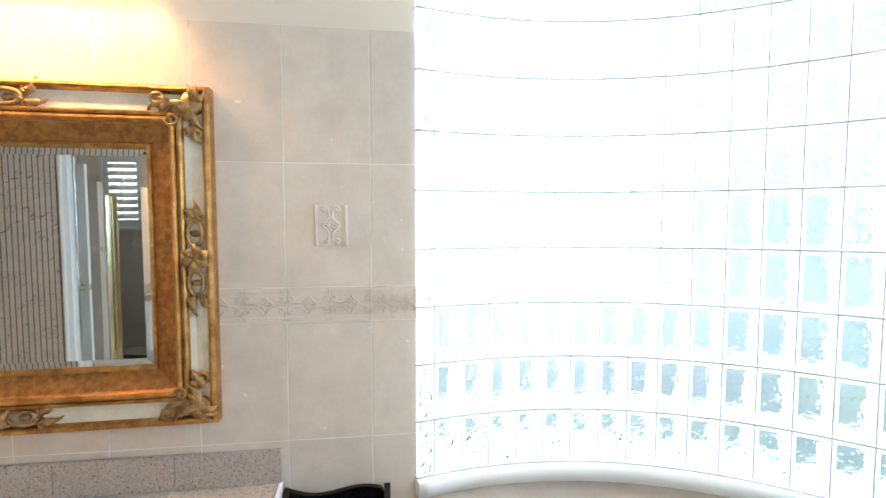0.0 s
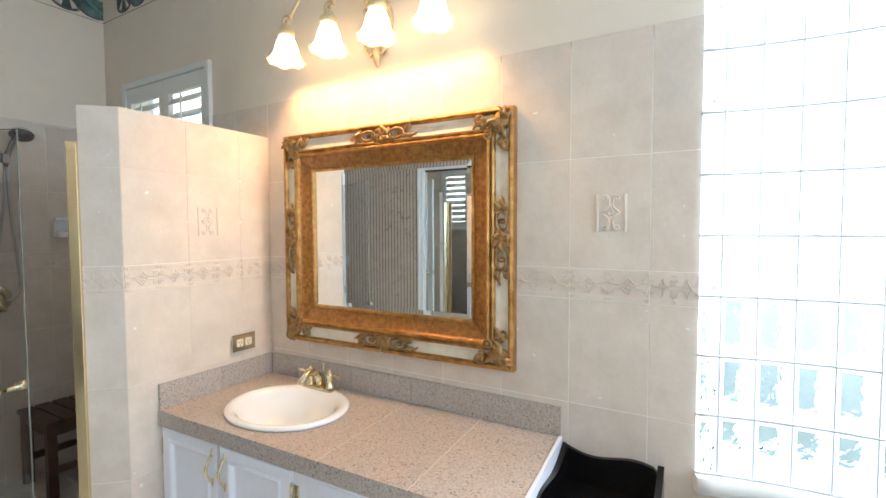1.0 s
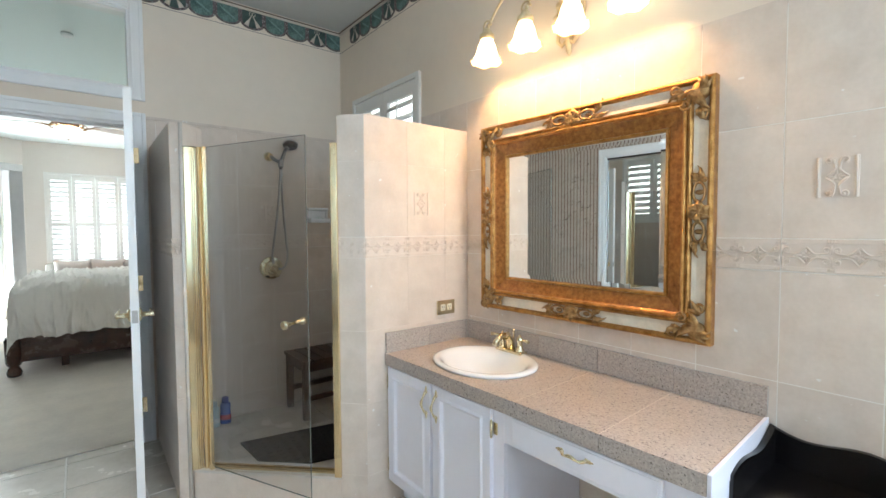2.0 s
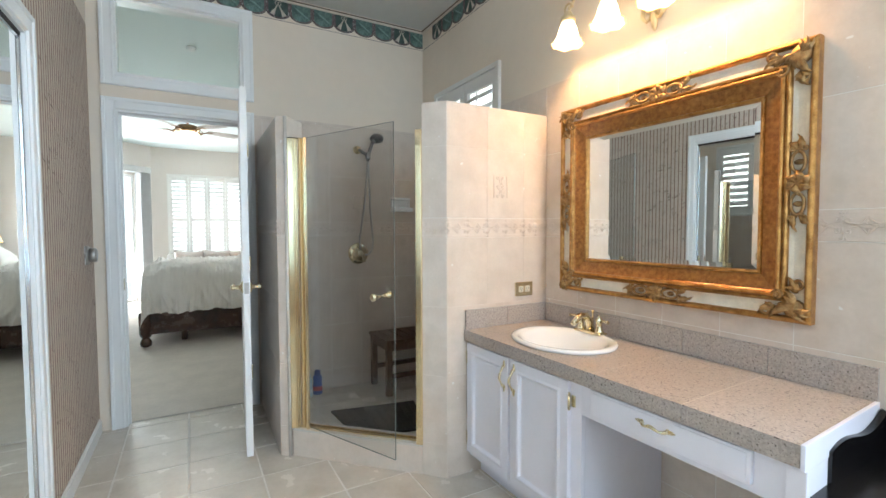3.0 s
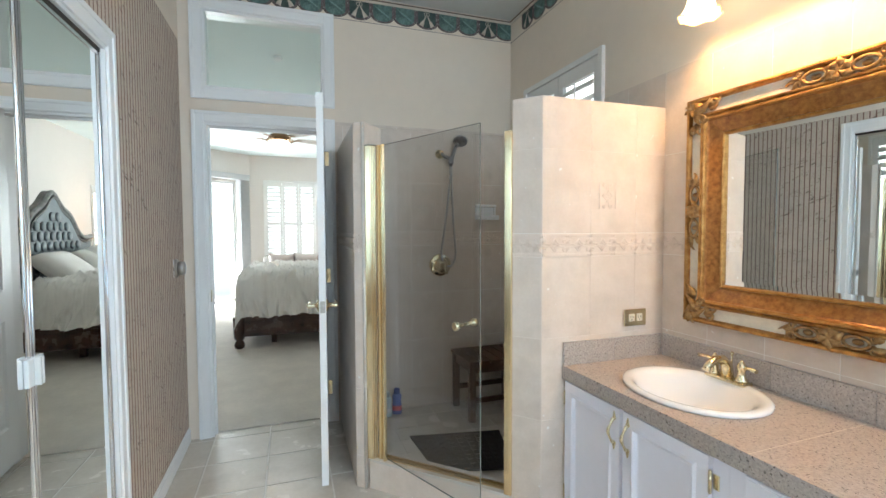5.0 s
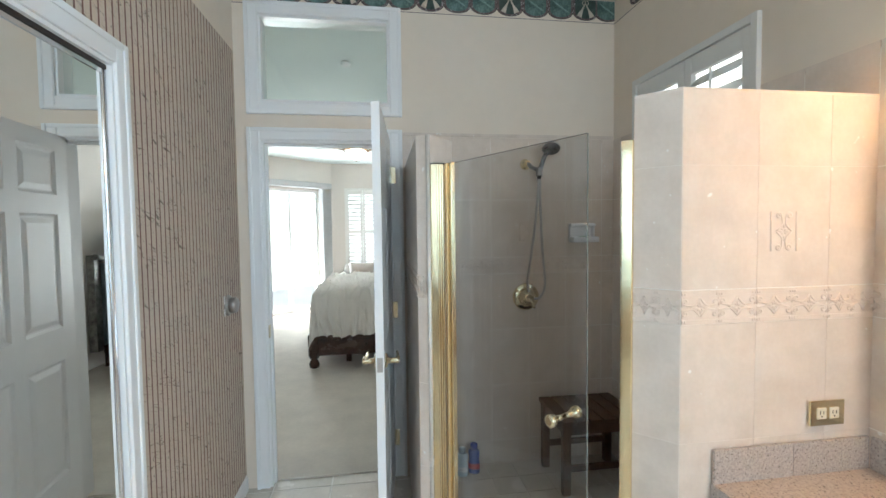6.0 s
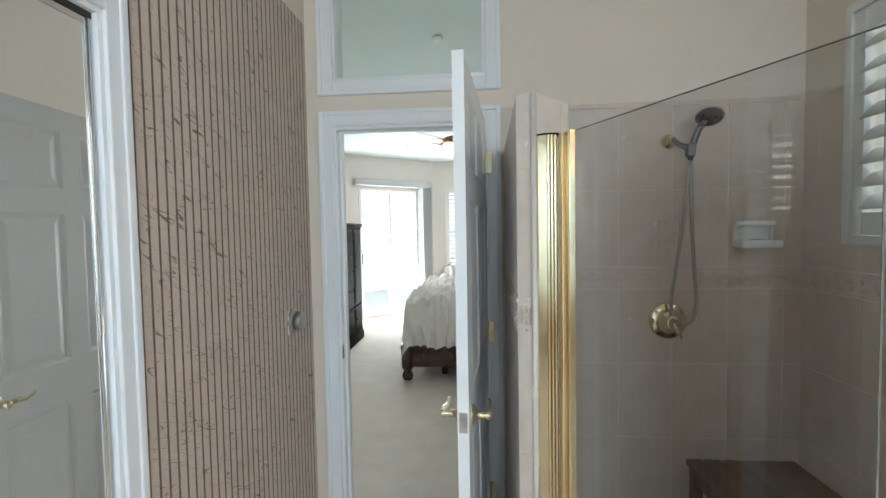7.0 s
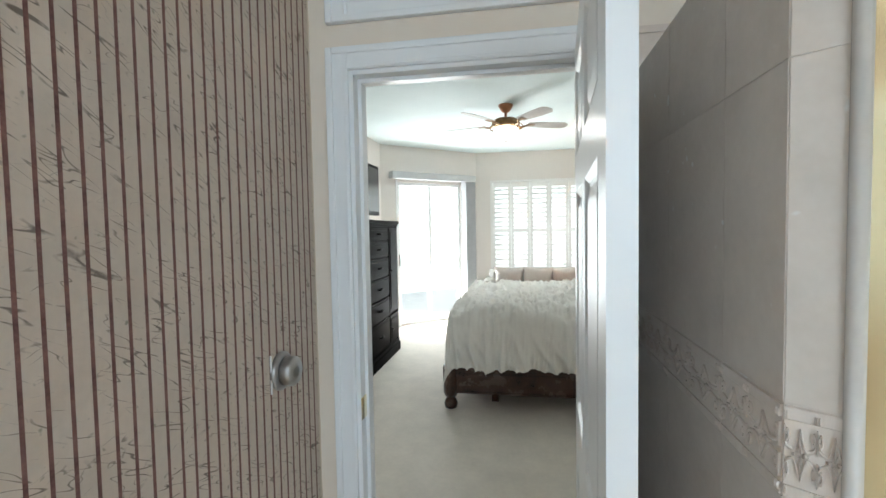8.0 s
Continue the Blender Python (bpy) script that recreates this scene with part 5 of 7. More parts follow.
# ---- framed mirror ----
M_OGOLD = mat("aged_gold_leaf", (0.31, 0.14, 0.04), 0.30, 0.9, second=(0.64, 0.36, 0.12), scale=28, bump=0.25, bscale=120)
M_BURL = mat("gilded_burl", (0.23, 0.084, 0.018), 0.3, 0.35, second=(0.47, 0.205, 0.05), scale=60, bump=0.06, bscale=80, lo=0.36, hi=0.64, coat=0.3)
M_CREAM = mat("antique_cream", (0.76, 0.68, 0.55), 0.42, 0.0, var=0.10, scale=24, bump=0.1, bscale=120)
MX0, MX1, MZ0, MZ1 = -1.310, -0.216, 0.958, 1.880
mirror = thing("wall_mirror", Matrix(), "wide mirror in an ornate gold and cream frame", "mirror")
MB = WY - 0.0055


def frame_band(nm, prof, material, label=""):
    """Sweep (inset, height) pairs round the frame with mitred corners."""
    bm = bm_new()
    rings = []
    for w, h in prof:
        rings.append([bm.verts.new((x, MB - h, z)) for x, z in ((MX0 + w, MZ0 + w), (MX1 - w, MZ0 + w), (MX1 - w, MZ1 - w), (MX0 + w, MZ1 - w))])
    for a, b in zip(rings, rings[1:]):
        for k in range(4):
            bm.faces.new((a[k], a[(k + 1) % 4], b[(k + 1) % 4], b[k]))
    return part(nm, bm, material, mirror, label)


frame_band("outer_moulding", [(0, 0), (0, 0.034), (0.004, 0.041), (0.010, 0.043), (0.016, 0.041), (0.020, 0.033), (0.0225, 0.028)], M_OGOLD, "aged gold outer moulding")
frame_band("cream_channel", [(0.022, 0.028), (0.034, 0.0265), (0.052, 0.027), (0.068, 0.031)], M_CREAM, "cream painted channel")
frame_band("inner_moulding", [(0.067, 0.030), (0.069, 0.040), (0.074, 0.046), (0.080, 0.046), (0.083, 0.041), (0.086, 0.047), (0.092, 0.049), (0.098, 0.045), (0.100, 0.038)], M_OGOLD, "gold reeded moulding")
frame_band("burl_band", [(0.100, 0.038), (0.104, 0.034), (0.150, 0.020), (0.153, 0.019)], M_BURL, "golden burl veneer band")
frame_band("sight_edge", [(0.153, 0.019), (0.155, 0.025), (0.160, 0.026), (0.165, 0.023), (0.168, 0.014)], M_OGOLD, "gold sight edge")
bm = bm_new()
g0 = [bm.verts.new((x, MB - 0.014, z)) for x, z in ((MX0 + 0.166, MZ0 + 0.166), (MX1 - 0.166, MZ0 + 0.166), (MX1 - 0.166, MZ1 - 0.166), (MX0 + 0.166, MZ1 - 0.166))]
g1 = [bm.verts.new((x, MB - 0.0155, z)) for x, z in ((MX0 + 0.186, MZ0 + 0.186), (MX1 - 0.186, MZ0 + 0.186), (MX1 - 0.186, MZ1 - 0.186), (MX0 + 0.186, MZ1 - 0.186))]
for k in range(4):
    bm.faces.new((g0[k], g0[(k + 1) % 4], g1[(k + 1) % 4], g1[k]))
bm.faces.new(g1)
part("mirror_glass", bm, M_MIRROR, mirror, "bevelled mirror glass")
# hung slightly out of true: the sink side stands off the wall
mirror.matrix_world = Matrix.Translation((MX1, MB, 0)) @ Matrix.Rotation(radians(1.5), 4, "Z") @ Matrix.Translation((-MX1, -MB, 0))
# beaded rope along the outer edge
bm = bm_new()
step = 0.0125
for side in range(4):
    L = (MX1 - MX0) if side % 2 == 0 else (MZ1 - MZ0)
    for k in range(int(L / step)):
        u = (k + 0.5) * step
        x, z = ((MX0 + u, MZ0 + 0.005), (MX1 - 0.005, MZ0 + u), (MX0 + u, MZ1 - 0.005), (MX0 + 0.005, MZ0 + u))[side]
        r = bmesh.ops.create_icosphere(bm, subdivisions=1, radius=0.0052)
        bmesh.ops.translate(bm, vec=(x, MB - 0.036, z), verts=r["verts"])
for f in bm.faces:
    f.smooth = True
part("beading", bm, M_OGOLD, mirror, "gold bead edging")


def scroll(bm, c, r, a0, turns, r_end=0.25, th=0.005, h=0.036, flip=1):
    pts, rad = [], []
    n = int(14 * turns) + 4
    for k in range(n + 1):
        u = k / n
        rr = r * (1 - u * (1 - r_end))
        a = a0 + flip * 2 * math.pi * turns * u
        pts.append((c[0] + rr * math.cos(a), MB - h - 0.003 * math.sin(math.pi * u), c[1] + rr * math.sin(a)))
        rad.append(th * (0.75 + 0.5 * u))
    tube(bm, pts, rad, 6)
    ball(bm, pts[-1], th * 1.7, seg=8, rings=6)


def leaf(bm, p, ang, ln, wd, h=0.034):
    """A fat acanthus lobe lying on the frame."""
    n = 7
    left, right, mid = [], [], []
    for k in range(n + 1):
        u = k / n
        w = wd * math.sin(math.pi * min(1, u * 0.92 + 0.08)) * (1 + 0.25 * math.sin(u * 15))
        bend = ang + 0.5 * u * u
        x, z = p[0] + ln * u * math.cos(bend), p[1] + ln * u * math.sin(bend)
        nx, nz = -math.sin(bend), math.cos(bend)
        hh = h + 0.010 * math.sin(math.pi * u)
        left.append(bm.verts.new((x + nx * w, MB - hh + 0.008, z + nz * w)))
        right.append(bm.verts.new((x - nx * w, MB - hh + 0.008, z - nz * w)))
        mid.append(bm.verts.new((x, MB - hh - 0.003, z)))
    for k in range(n):
        bm.faces.new((left[k], mid[k], mid[k + 1], left[k + 1])).smooth = True
        bm.faces.new((mid[k], right[k], right[k + 1], mid[k + 1])).smooth = True


M_CARVE = mat("carved_antique_gold", (0.21, 0.11, 0.045), 0.36, 0.8, second=(0.55, 0.35, 0.15), scale=60, bump=0.35, bscale=140)
for sx, cx in ((1, MX0 + 0.045), (-1, MX1 - 0.045)):
    for sz, cz in ((1, MZ0 + 0.045), (-1, MZ1 - 0.045)):
        bm = bm_new()
        ax, az = (0 if sx > 0 else math.pi), (math.pi / 2 if sz > 0 else -math.pi / 2)
        ball(bm, (cx, MB - 0.030, cz), 0.034, (1, 0.55, 1))
        turn = az - ax if abs(az - ax) < 3.2 else (az - ax) - math.copysign(2 * math.pi, az - ax)
        lobes = [((cx, cz), ax + turn * k / 6, 0.082 - 0.030 * math.sin(math.pi * k / 6), 0.0105, 0.042 + 0.004 * math.sin(math.pi * k / 6)) for k in range(7)]
        lobes += [(p, a + d, 0.040 + 0.022 * (d == 0), 0.0095, 0.037) for p, a in (((cx + sx * 0.055, cz), ax), ((cx, cz + sz * 0.055), az)) for d in (-0.55, 0.0, 0.55)]
        lobes += [((cx, cz), math.atan2(-sz, -sx) + d, 0.050, 0.010, 0.044) for d in (-0.5, 0.0, 0.5)]
        for p, a, ln, wd, hh in lobes:
            bp = bm_new()
            leaf(bp, p, a, ln, wd, hh)
            part("acanthus_lobe", bp, M_CARVE, mirror)
        scroll(bm, (cx + sx * 0.085, cz - sz * 0.008), 0.022, az, 1.2, flip=sx * sz)
        scroll(bm, (cx - sx * 0.008, cz + sz * 0.085), 0.022, ax, 1.2, flip=-sx * sz)
        scroll(bm, (cx + sx * 0.045, cz + sz * 0.045), 0.02, ax, 1.1, flip=sx * sz, h=0.046)
        part("corner_carving", bm, M_CARVE, mirror, "carved acanthus corner")
for side in range(4):
    horiz = side < 2
    cx = (MX0 + MX1) / 2 if horiz else (MX0 + 0.045 if side == 2 else MX1 - 0.045)
    cz = (MZ0 + MZ1) / 2 if not horiz else (MZ0 + 0.045 if side == 0 else MZ1 - 0.045)
    bm = bm_new()
    ball(bm, (cx, MB - 0.032, cz), 0.022, (1.0, 0.7, 1.0))
    for k in range(6):
        bp = bm_new()
        leaf(bp, (cx, cz), k * math.pi / 3 + 0.2, 0.046, 0.014, 0.040)
        part("shell_petal", bp, M_CARVE, mirror)
    part("centre_shell", bm, M_CARVE, mirror, "carved gold shell")
    for s in (-1, 1):
        bm = bm_new()
        o = (lambda d, e: (cx + s * d, cz + e)) if horiz else (lambda d, e: (cx + e, cz + s * d))
        base = 0 if horiz else math.pi / 2
        # open oval ring with a bud, then a forked leaf
        n = 18
        tube(bm, [(o(0.068 + 0.034 * math.cos(2 * math.pi * k / n), 0.019 * math.sin(2 * math.pi * k / n))[0], MB - 0.038, o(0.068 + 0.034 * math.cos(2 * math.pi * k / n), 0.019 * math.sin(2 * math.pi * k / n))[1]) for k in range(n + 1)], 0.0055, 6)
        ball(bm, (o(0.068, 0)[0], MB - 0.030, o(0.068, 0)[1]), 0.012, (1.3, 0.6, 0.8))
        for e in (-1, 1):
            leaf(bm, o(0.098, e * 0.004), (base if s > 0 else base + math.pi) + e * 0.45, 0.062, 0.011, 0.034)
            scroll(bm, o(0.112, e * 0.018), 0.012, base, 1.1, th=0.0035, flip=e)
        part("scroll_carving", bm, M_CARVE, mirror, "carved gold scroll and leaf")

# ---- vanity light ----
M_SHADE = emit_mat("frosted_shade", (1.0, 0.78, 0.47), 2.6)
M_RIM = emit_mat("amber_shade_rim", (1.0, 0.62, 0.26), 0.5)
M_IVORY = mat("ivory_gold_metal", (0.62, 0.48, 0.28), 0.42, 0.4, second=(0.78, 0.66, 0.44), scale=30, bump=0.2, bscale=120)
LXC, LZ = -0.815, 2.30
sconce = thing("vanity_light", pose(LXC, WY, LZ), "four-arm ivory-gold vanity light with lit frosted bell shades", "wall light")
bm = bm_new()
lathe(bm, [(0.075, -0.001), (0.072, 0.010), (0.055, 0.018), (0.03, 0.026), (0.02, 0.05)], Matrix.Rotation(radians(90), 4, "X"), 28, 1.0, 1.35)
for k in range(10):
    a = 2 * math.pi * k / 10
    ball(bm, (0.066 * math.cos(a), -0.016, 0.088 * math.sin(a)), 0.016, (1, 0.6, 1), 8, 6)
tube(bm, [(0, -0.012, -0.09), (0, -0.016, -0.125), (0, -0.012, -0.165), (0, -0.010, -0.18)], [0.022, 0.016, 0.011, 0.003], 8)
for s in (-1, 1):
    tube(bm, [(s * 0.05, -0.018, -0.07), (s * 0.052, -0.022, -0.11), (s * 0.03, -0.022, -0.135), (s * 0.012, -0.02, -0.12)], [0.010, 0.009, 0.007, 0.009], 7)
part("back_plate", bm, M_IVORY, sconce, "scrolled ivory-gold back plate")
SHX = (-0.355, -0.118, 0.118, 0.355)
SHY, SHZ = -0.165, -0.172
for x in SHX:
    bm = bm_new()
    top = SHZ + 0.145
    inner = abs(x) < 0.2
    z1 = 0.12 if inner else 0.17
    pts = []
    for k in range(17):
        u = k / 16
        pts.append((x * (u ** 0.9), -0.03 + (SHY + 0.03) * u ** 0.8, 0.02 + (z1) * math.sin(math.pi * min(1, u * 1.02)) ** 0.8 + (top + 0.035 - 0.02) * u))
    tube(bm, pts, 0.0065, 8)
    # curl over the cap
    tube(bm, [(x + 0.03 * math.cos(a * 0.7) * (1 - a / 14), SHY, top + 0.05 + 0.03 * math.sin(a * 0.7) * (1 - a / 14)) for a in range(12)], 0.0055, 7)
    part("arm", bm, M_IVORY, sconce, "curved ivory-gold arm")
    bm = bm_new()
    lathe(bm, [(0.012, top + 0.04), (0.020, top + 0.03), (0.022, top + 0.018), (0.034, top + 0.012), (0.036, top - 0.006), (0.030, top - 0.012)], Matrix.Translation((x, SHY, 0)), 20)
    part("shade_holder", bm, M_IVORY, sconce)
    # scalloped bell shade with thickness
    bm = bm_new()
    n = 36
    prof = [(0.026, 0.0), (0.031, -0.017), (0.042, -0.042), (0.048, -0.067), (0.053, -0.084), (0.061, -0.102), (0.073, -0.115)]
    outer, inn = [], []
    for i, (r, z) in enumerate(prof):
        wob = 0.06 * (i / 6) ** 2
        outer.append([bm.verts.new((x + r * (1 + wob * math.cos(6 * 2 * math.pi * k / n)) * math.cos(2 * math.pi * k / n), SHY + r * (1 + wob * math.cos(6 * 2 * math.pi * k / n)) * math.sin(2 * math.pi * k / n), top + z + 0.006 * (i / 6) ** 3 * math.cos(6 * 2 * math.pi * k / n))) for k in range(n)])
        inn.append([bm.verts.new((x + (v.co.x - x) * 0.94, SHY + (v.co.y - SHY) * 0.94, v.co.z)) for v in outer[-1]])
    for rings_ in (outer, inn):
        for a, b in zip(rings_, rings_[1:]):
            for k in range(n):
                bm.faces.new((a[k], a[(k + 1) % n], b[(k + 1) % n], b[k])).smooth = True
    for k in range(n):
        bm.faces.new((outer[-1][k], outer[-1][(k + 1) % n], inn[-1][(k + 1) % n], inn[-1][k]))
    sh = part("shade", bm, M_SHADE, sconce, "glowing frosted glass bell shade")
    bm = bm_new()
    tube(bm, [(x + 0.0735 * (1 + 0.06 * math.cos(6 * 2 * math.pi * k / n)) * math.cos(2 * math.pi * k / n), SHY + 0.0735 * (1 + 0.06 * math.cos(6 * 2 * math.pi * k / n)) * math.sin(2 * math.pi * k / n), top - 0.115 + 0.006 * math.cos(6 * 2 * math.pi * k / n)) for k in range(n + 1)], 0.003, 6, caps=False)
    part("shade_rim", bm, M_RIM, sh, "amber tinted fluted rim")
    lamp("vanity_bulb", "POINT", pose(LXC + x, WY + SHY, LZ + top - 0.062), BULB, BULB_COLOR, 0.02)

# ---- black gallery stand beside the vanity ----
stand = thing("black_stand", Matrix(), "black lacquered stand with a wavy gallery and white drawer", "stand")
BX0, BX1, BY0, BY1 = -0.045, 0.262, 1.075, WY - 0.012


def wavy(u):
    return 0.742 - 0.030 * u - 0.016 * math.sin(u * 6.0) - (0.03 * max(0, u - 0.93) / 0.07)


bm = bm_new()
n = 20
prev = None
for k in range(n + 1):
    u = k / n
    x = BX0 + (BX1 - BX0) * u
    q = [bm.verts.new((x, y, z)) for y, z in ((BY1 - 0.016, 0.50), (BY1, 0.50), (BY1, wavy(u)), (BY1 - 0.016, wavy(u)))]
    if prev:
        for i in range(4):
            bm.faces.new((prev[i], prev[(i + 1) % 4], q[(i + 1) % 4], q[i]))
    else:
        bm.faces.new(q)
    prev = q
bm.faces.new(prev[::-1])
part("back_gallery", bm, M_BLACK, stand, "black wavy back gallery")
for x0, x1 in ((BX0, BX0 + 0.018), (BX1 - 0.018, BX1)):
    bm = bm_new()
    prev = None
    for k in range(n + 1):
        u = k / n
        y = BY1 - 0.016 - (BY1 - 0.016 - BY0 - 0.10) * u
        z = 0.742 - 0.045 * u - 0.02 * math.sin(u * 5.5)
        q = [bm.verts.new((x, y, zz)) for x, zz in ((x0, 0.50), (x1, 0.50), (x1, z), (x0, z))]
        if prev:
            for i in range(4):
                bm.faces.new((prev[i], prev[(i + 1) % 4], q[(i + 1) % 4], q[i]))
        else:
            bm.faces.new(q)
        prev = q
    bm.faces.new(prev[::-1])
    part("side_gallery", bm, M_BLACK, stand)
bm = bm_new()
box(bm, (BX0 - 0.003, BY0 - 0.005, 0.600), (BX1 + 0.003, BY1, 0.625), 0.006)
part("top_shelf", bm, M_BLACK, stand)
for x in (BX0, BX1 - 0.03):
    for y in (BY0, BY1 - 0.03):
        bm = bm_new()
        box(bm, (x, y, 0), (x + 0.03, y + 0.03, 0.60), 0.004)
        part("leg", bm, M_BLACK, stand)
bm = bm_new()
box(bm, (BX0 + 0.032, BY0 + 0.004, 0.40), (BX1 - 0.032, BY1 - 0.03, 0.595), 0.004)
box(bm, (BX0 + 0.045, BY0 - 0.004, 0.41), (BX1 - 0.045, BY0 + 0.006, 0.585), 0.003)
part("drawer", bm, M_CABIN, stand, "white painted drawer")

# round nickel dimmer on the papered wall
dimmer = thing("dimmer", SKEW @ pose(-2.795, LY + 0.003, 1.128), "round brushed nickel wall dial", "wall dial")
RY = Matrix.Rotation(radians(-90), 4, "X")
bm = bm_new()
lathe(bm, [(0.054, 0.0), (0.054, 0.008), (0.048, 0.014), (0.042, 0.016)], RY, 32)
part("dial_base", bm, M_STEEL, dimmer)
bm = bm_new()
lathe(bm, [(0.040, 0.014), (0.041, 0.042), (0.036, 0.048), (0.012, 0.049)], RY, 32)
part("dial_knob", bm, M_STEEL, dimmer)
bm = bm_new()
box(bm, (0.05, 0.0, -0.05), (0.053, 0.004, 0.055))
part("backing_edge", bm, M_WHITE, dimmer)

# ---- bedroom ----
bed = thing("bed", pose(-6.32, 0.28, 0.008), "king bed with dark carved frame and tufted headboard", "bed")
BW, B0, B1 = 0.99, -0.96, 0.96
for sx in (-1, 1):
    bm = bm_new()
    box(bm, (sx * (BW + 0.0) - 0.03, B0 + 0.06, 0.135), (sx * BW + 0.03, B1, 0.345), 0.012)
    box(bm, (sx * BW - 0.038, B0 + 0.06, 0.335), (sx * BW + 0.038, B1, 0.36), 0.008)
    for z, d in ((0.300, 0.040), (0.286, 0.035), (0.150, 0.038)):
        box(bm, (sx * BW - d, B0 + 0.06, z - 0.008), (sx * BW + d, B1, z + 0.008), 0.005)
    part("side_rail", bm, M_DARKWOOD, bed, "dark mahogany side rail with raised beads")
    bm = bm_new()
    lathe(bm, [(0.03, 0.0), (0.05, 0.01), (0.058, 0.045), (0.045, 0.08), (0.035, 0.095), (0.05, 0.11), (0.062, 0.14), (0.066, 0.34), (0.058, 0.37)], Matrix.Translation((sx * BW, B0 + 0.03, 0)), 20)
    part("foot_post", bm, M_DARKWOOD, bed, "turned bun foot")
    for yy in (-0.60, 0.40):
        bm = bm_new()
        box(bm, (sx * 0.78 - 0.03, yy, 0.0), (sx * 0.78 + 0.03, yy + 0.06, 0.15), 0.004)
        part("support_leg", bm, M_DARKWOOD, bed)
bm = bm_new()
box(bm, (-BW, B0, 0.135), (BW, B0 + 0.055, 0.40), 0.015)
part("footboard", bm, M_DARKWOOD, bed)
bm = bm_new()
box(bm, (-BW + 0.032, B0 + 0.056, 0.20), (BW - 0.032, B1, 0.46), 0.03)
part("box_spring", bm, mat("brown_bedskirt", (0.16, 0.11, 0.09), 0.9, var=0.08), bed, "brown fabric box spring")
# headboard with a carved crest
hb = []
for k in range(41):
    u = -1 + 2 * k / 40
    au = abs(u)
    z = 1.26 + 0.50 * (0.5 + 0.5 * math.cos(math.pi * min(1, au / 0.86))) + 0.05 * math.cos(au * 14) * (1 - au) + (0.02 if au > 0.9 else 0)
    hb.append((u * (BW + 0.08), z))
for nm, mt, s, y0, y1, lab in (("headboard_frame", mat("silvered_dark_wood", (0.09, 0.09, 0.09), 0.3, 0.4, second=(0.24, 0.24, 0.23), scale=20, bump=0.1), 1.0, 0.03, 0.10, "dark silvered carved frame"), ("headboard_panel", M_LEATHER, 0.90, -0.005, 0.035, "teal-grey tufted leather panel")):
    bm = bm_new()
    pts = [(x * s, z - (0 if s == 1 else 0.09)) for x, z in hb]
    f0 = [bm.verts.new((x, B1 + y0, z)) for x, z in pts] + [bm.verts.new((pts[-1][0], B1 + y0, 0.3)), bm.verts.new((pts[0][0], B1 + y0, 0.3))]
    f1 = [bm.verts.new((v.co.x, B1 + y1, v.co.z)) for v in f0]
    bm.faces.new(f0)
    bm.faces.new(f1[::-1])
    for a in range(len(f0)):
        b = (a + 1) % len(f0)
        bm.faces.new((f0[a], f0[b], f1[b], f1[a]))
    part(nm, bm, mt, bed, lab)
bm = bm_new()
tube(bm, [(x, B1 + 0.02, z - 0.02) for x, z in hb], 0.032, 8)
tube(bm, [(x * 0.93, B1 + 0.0, z - 0.075) for x, z in hb], 0.012, 6)
part("crest_moulding", bm, mat("silvered_dark_wood", (0, 0, 0)), bed, "carved crest moulding")
bm = bm_new()
for r in range(8):
    for c in range(13):
        x = -0.84 + 0.14 * c + (0.07 if r % 2 else 0)
        z = 0.70 + 0.115 * r
        i = min(40, max(0, int((x / 0.90 / (BW + 0.08) + 1) * 20)))
        if z < hb[i][1] - 0.17 and abs(x) < 0.92:
            ball(bm, (x, B1 - 0.010, z + 0.0), 0.062, (1, 0.32, 0.9), 10, 6)
part("tufting", bm, M_LEATHER, bed, "diamond-tufted cushions")
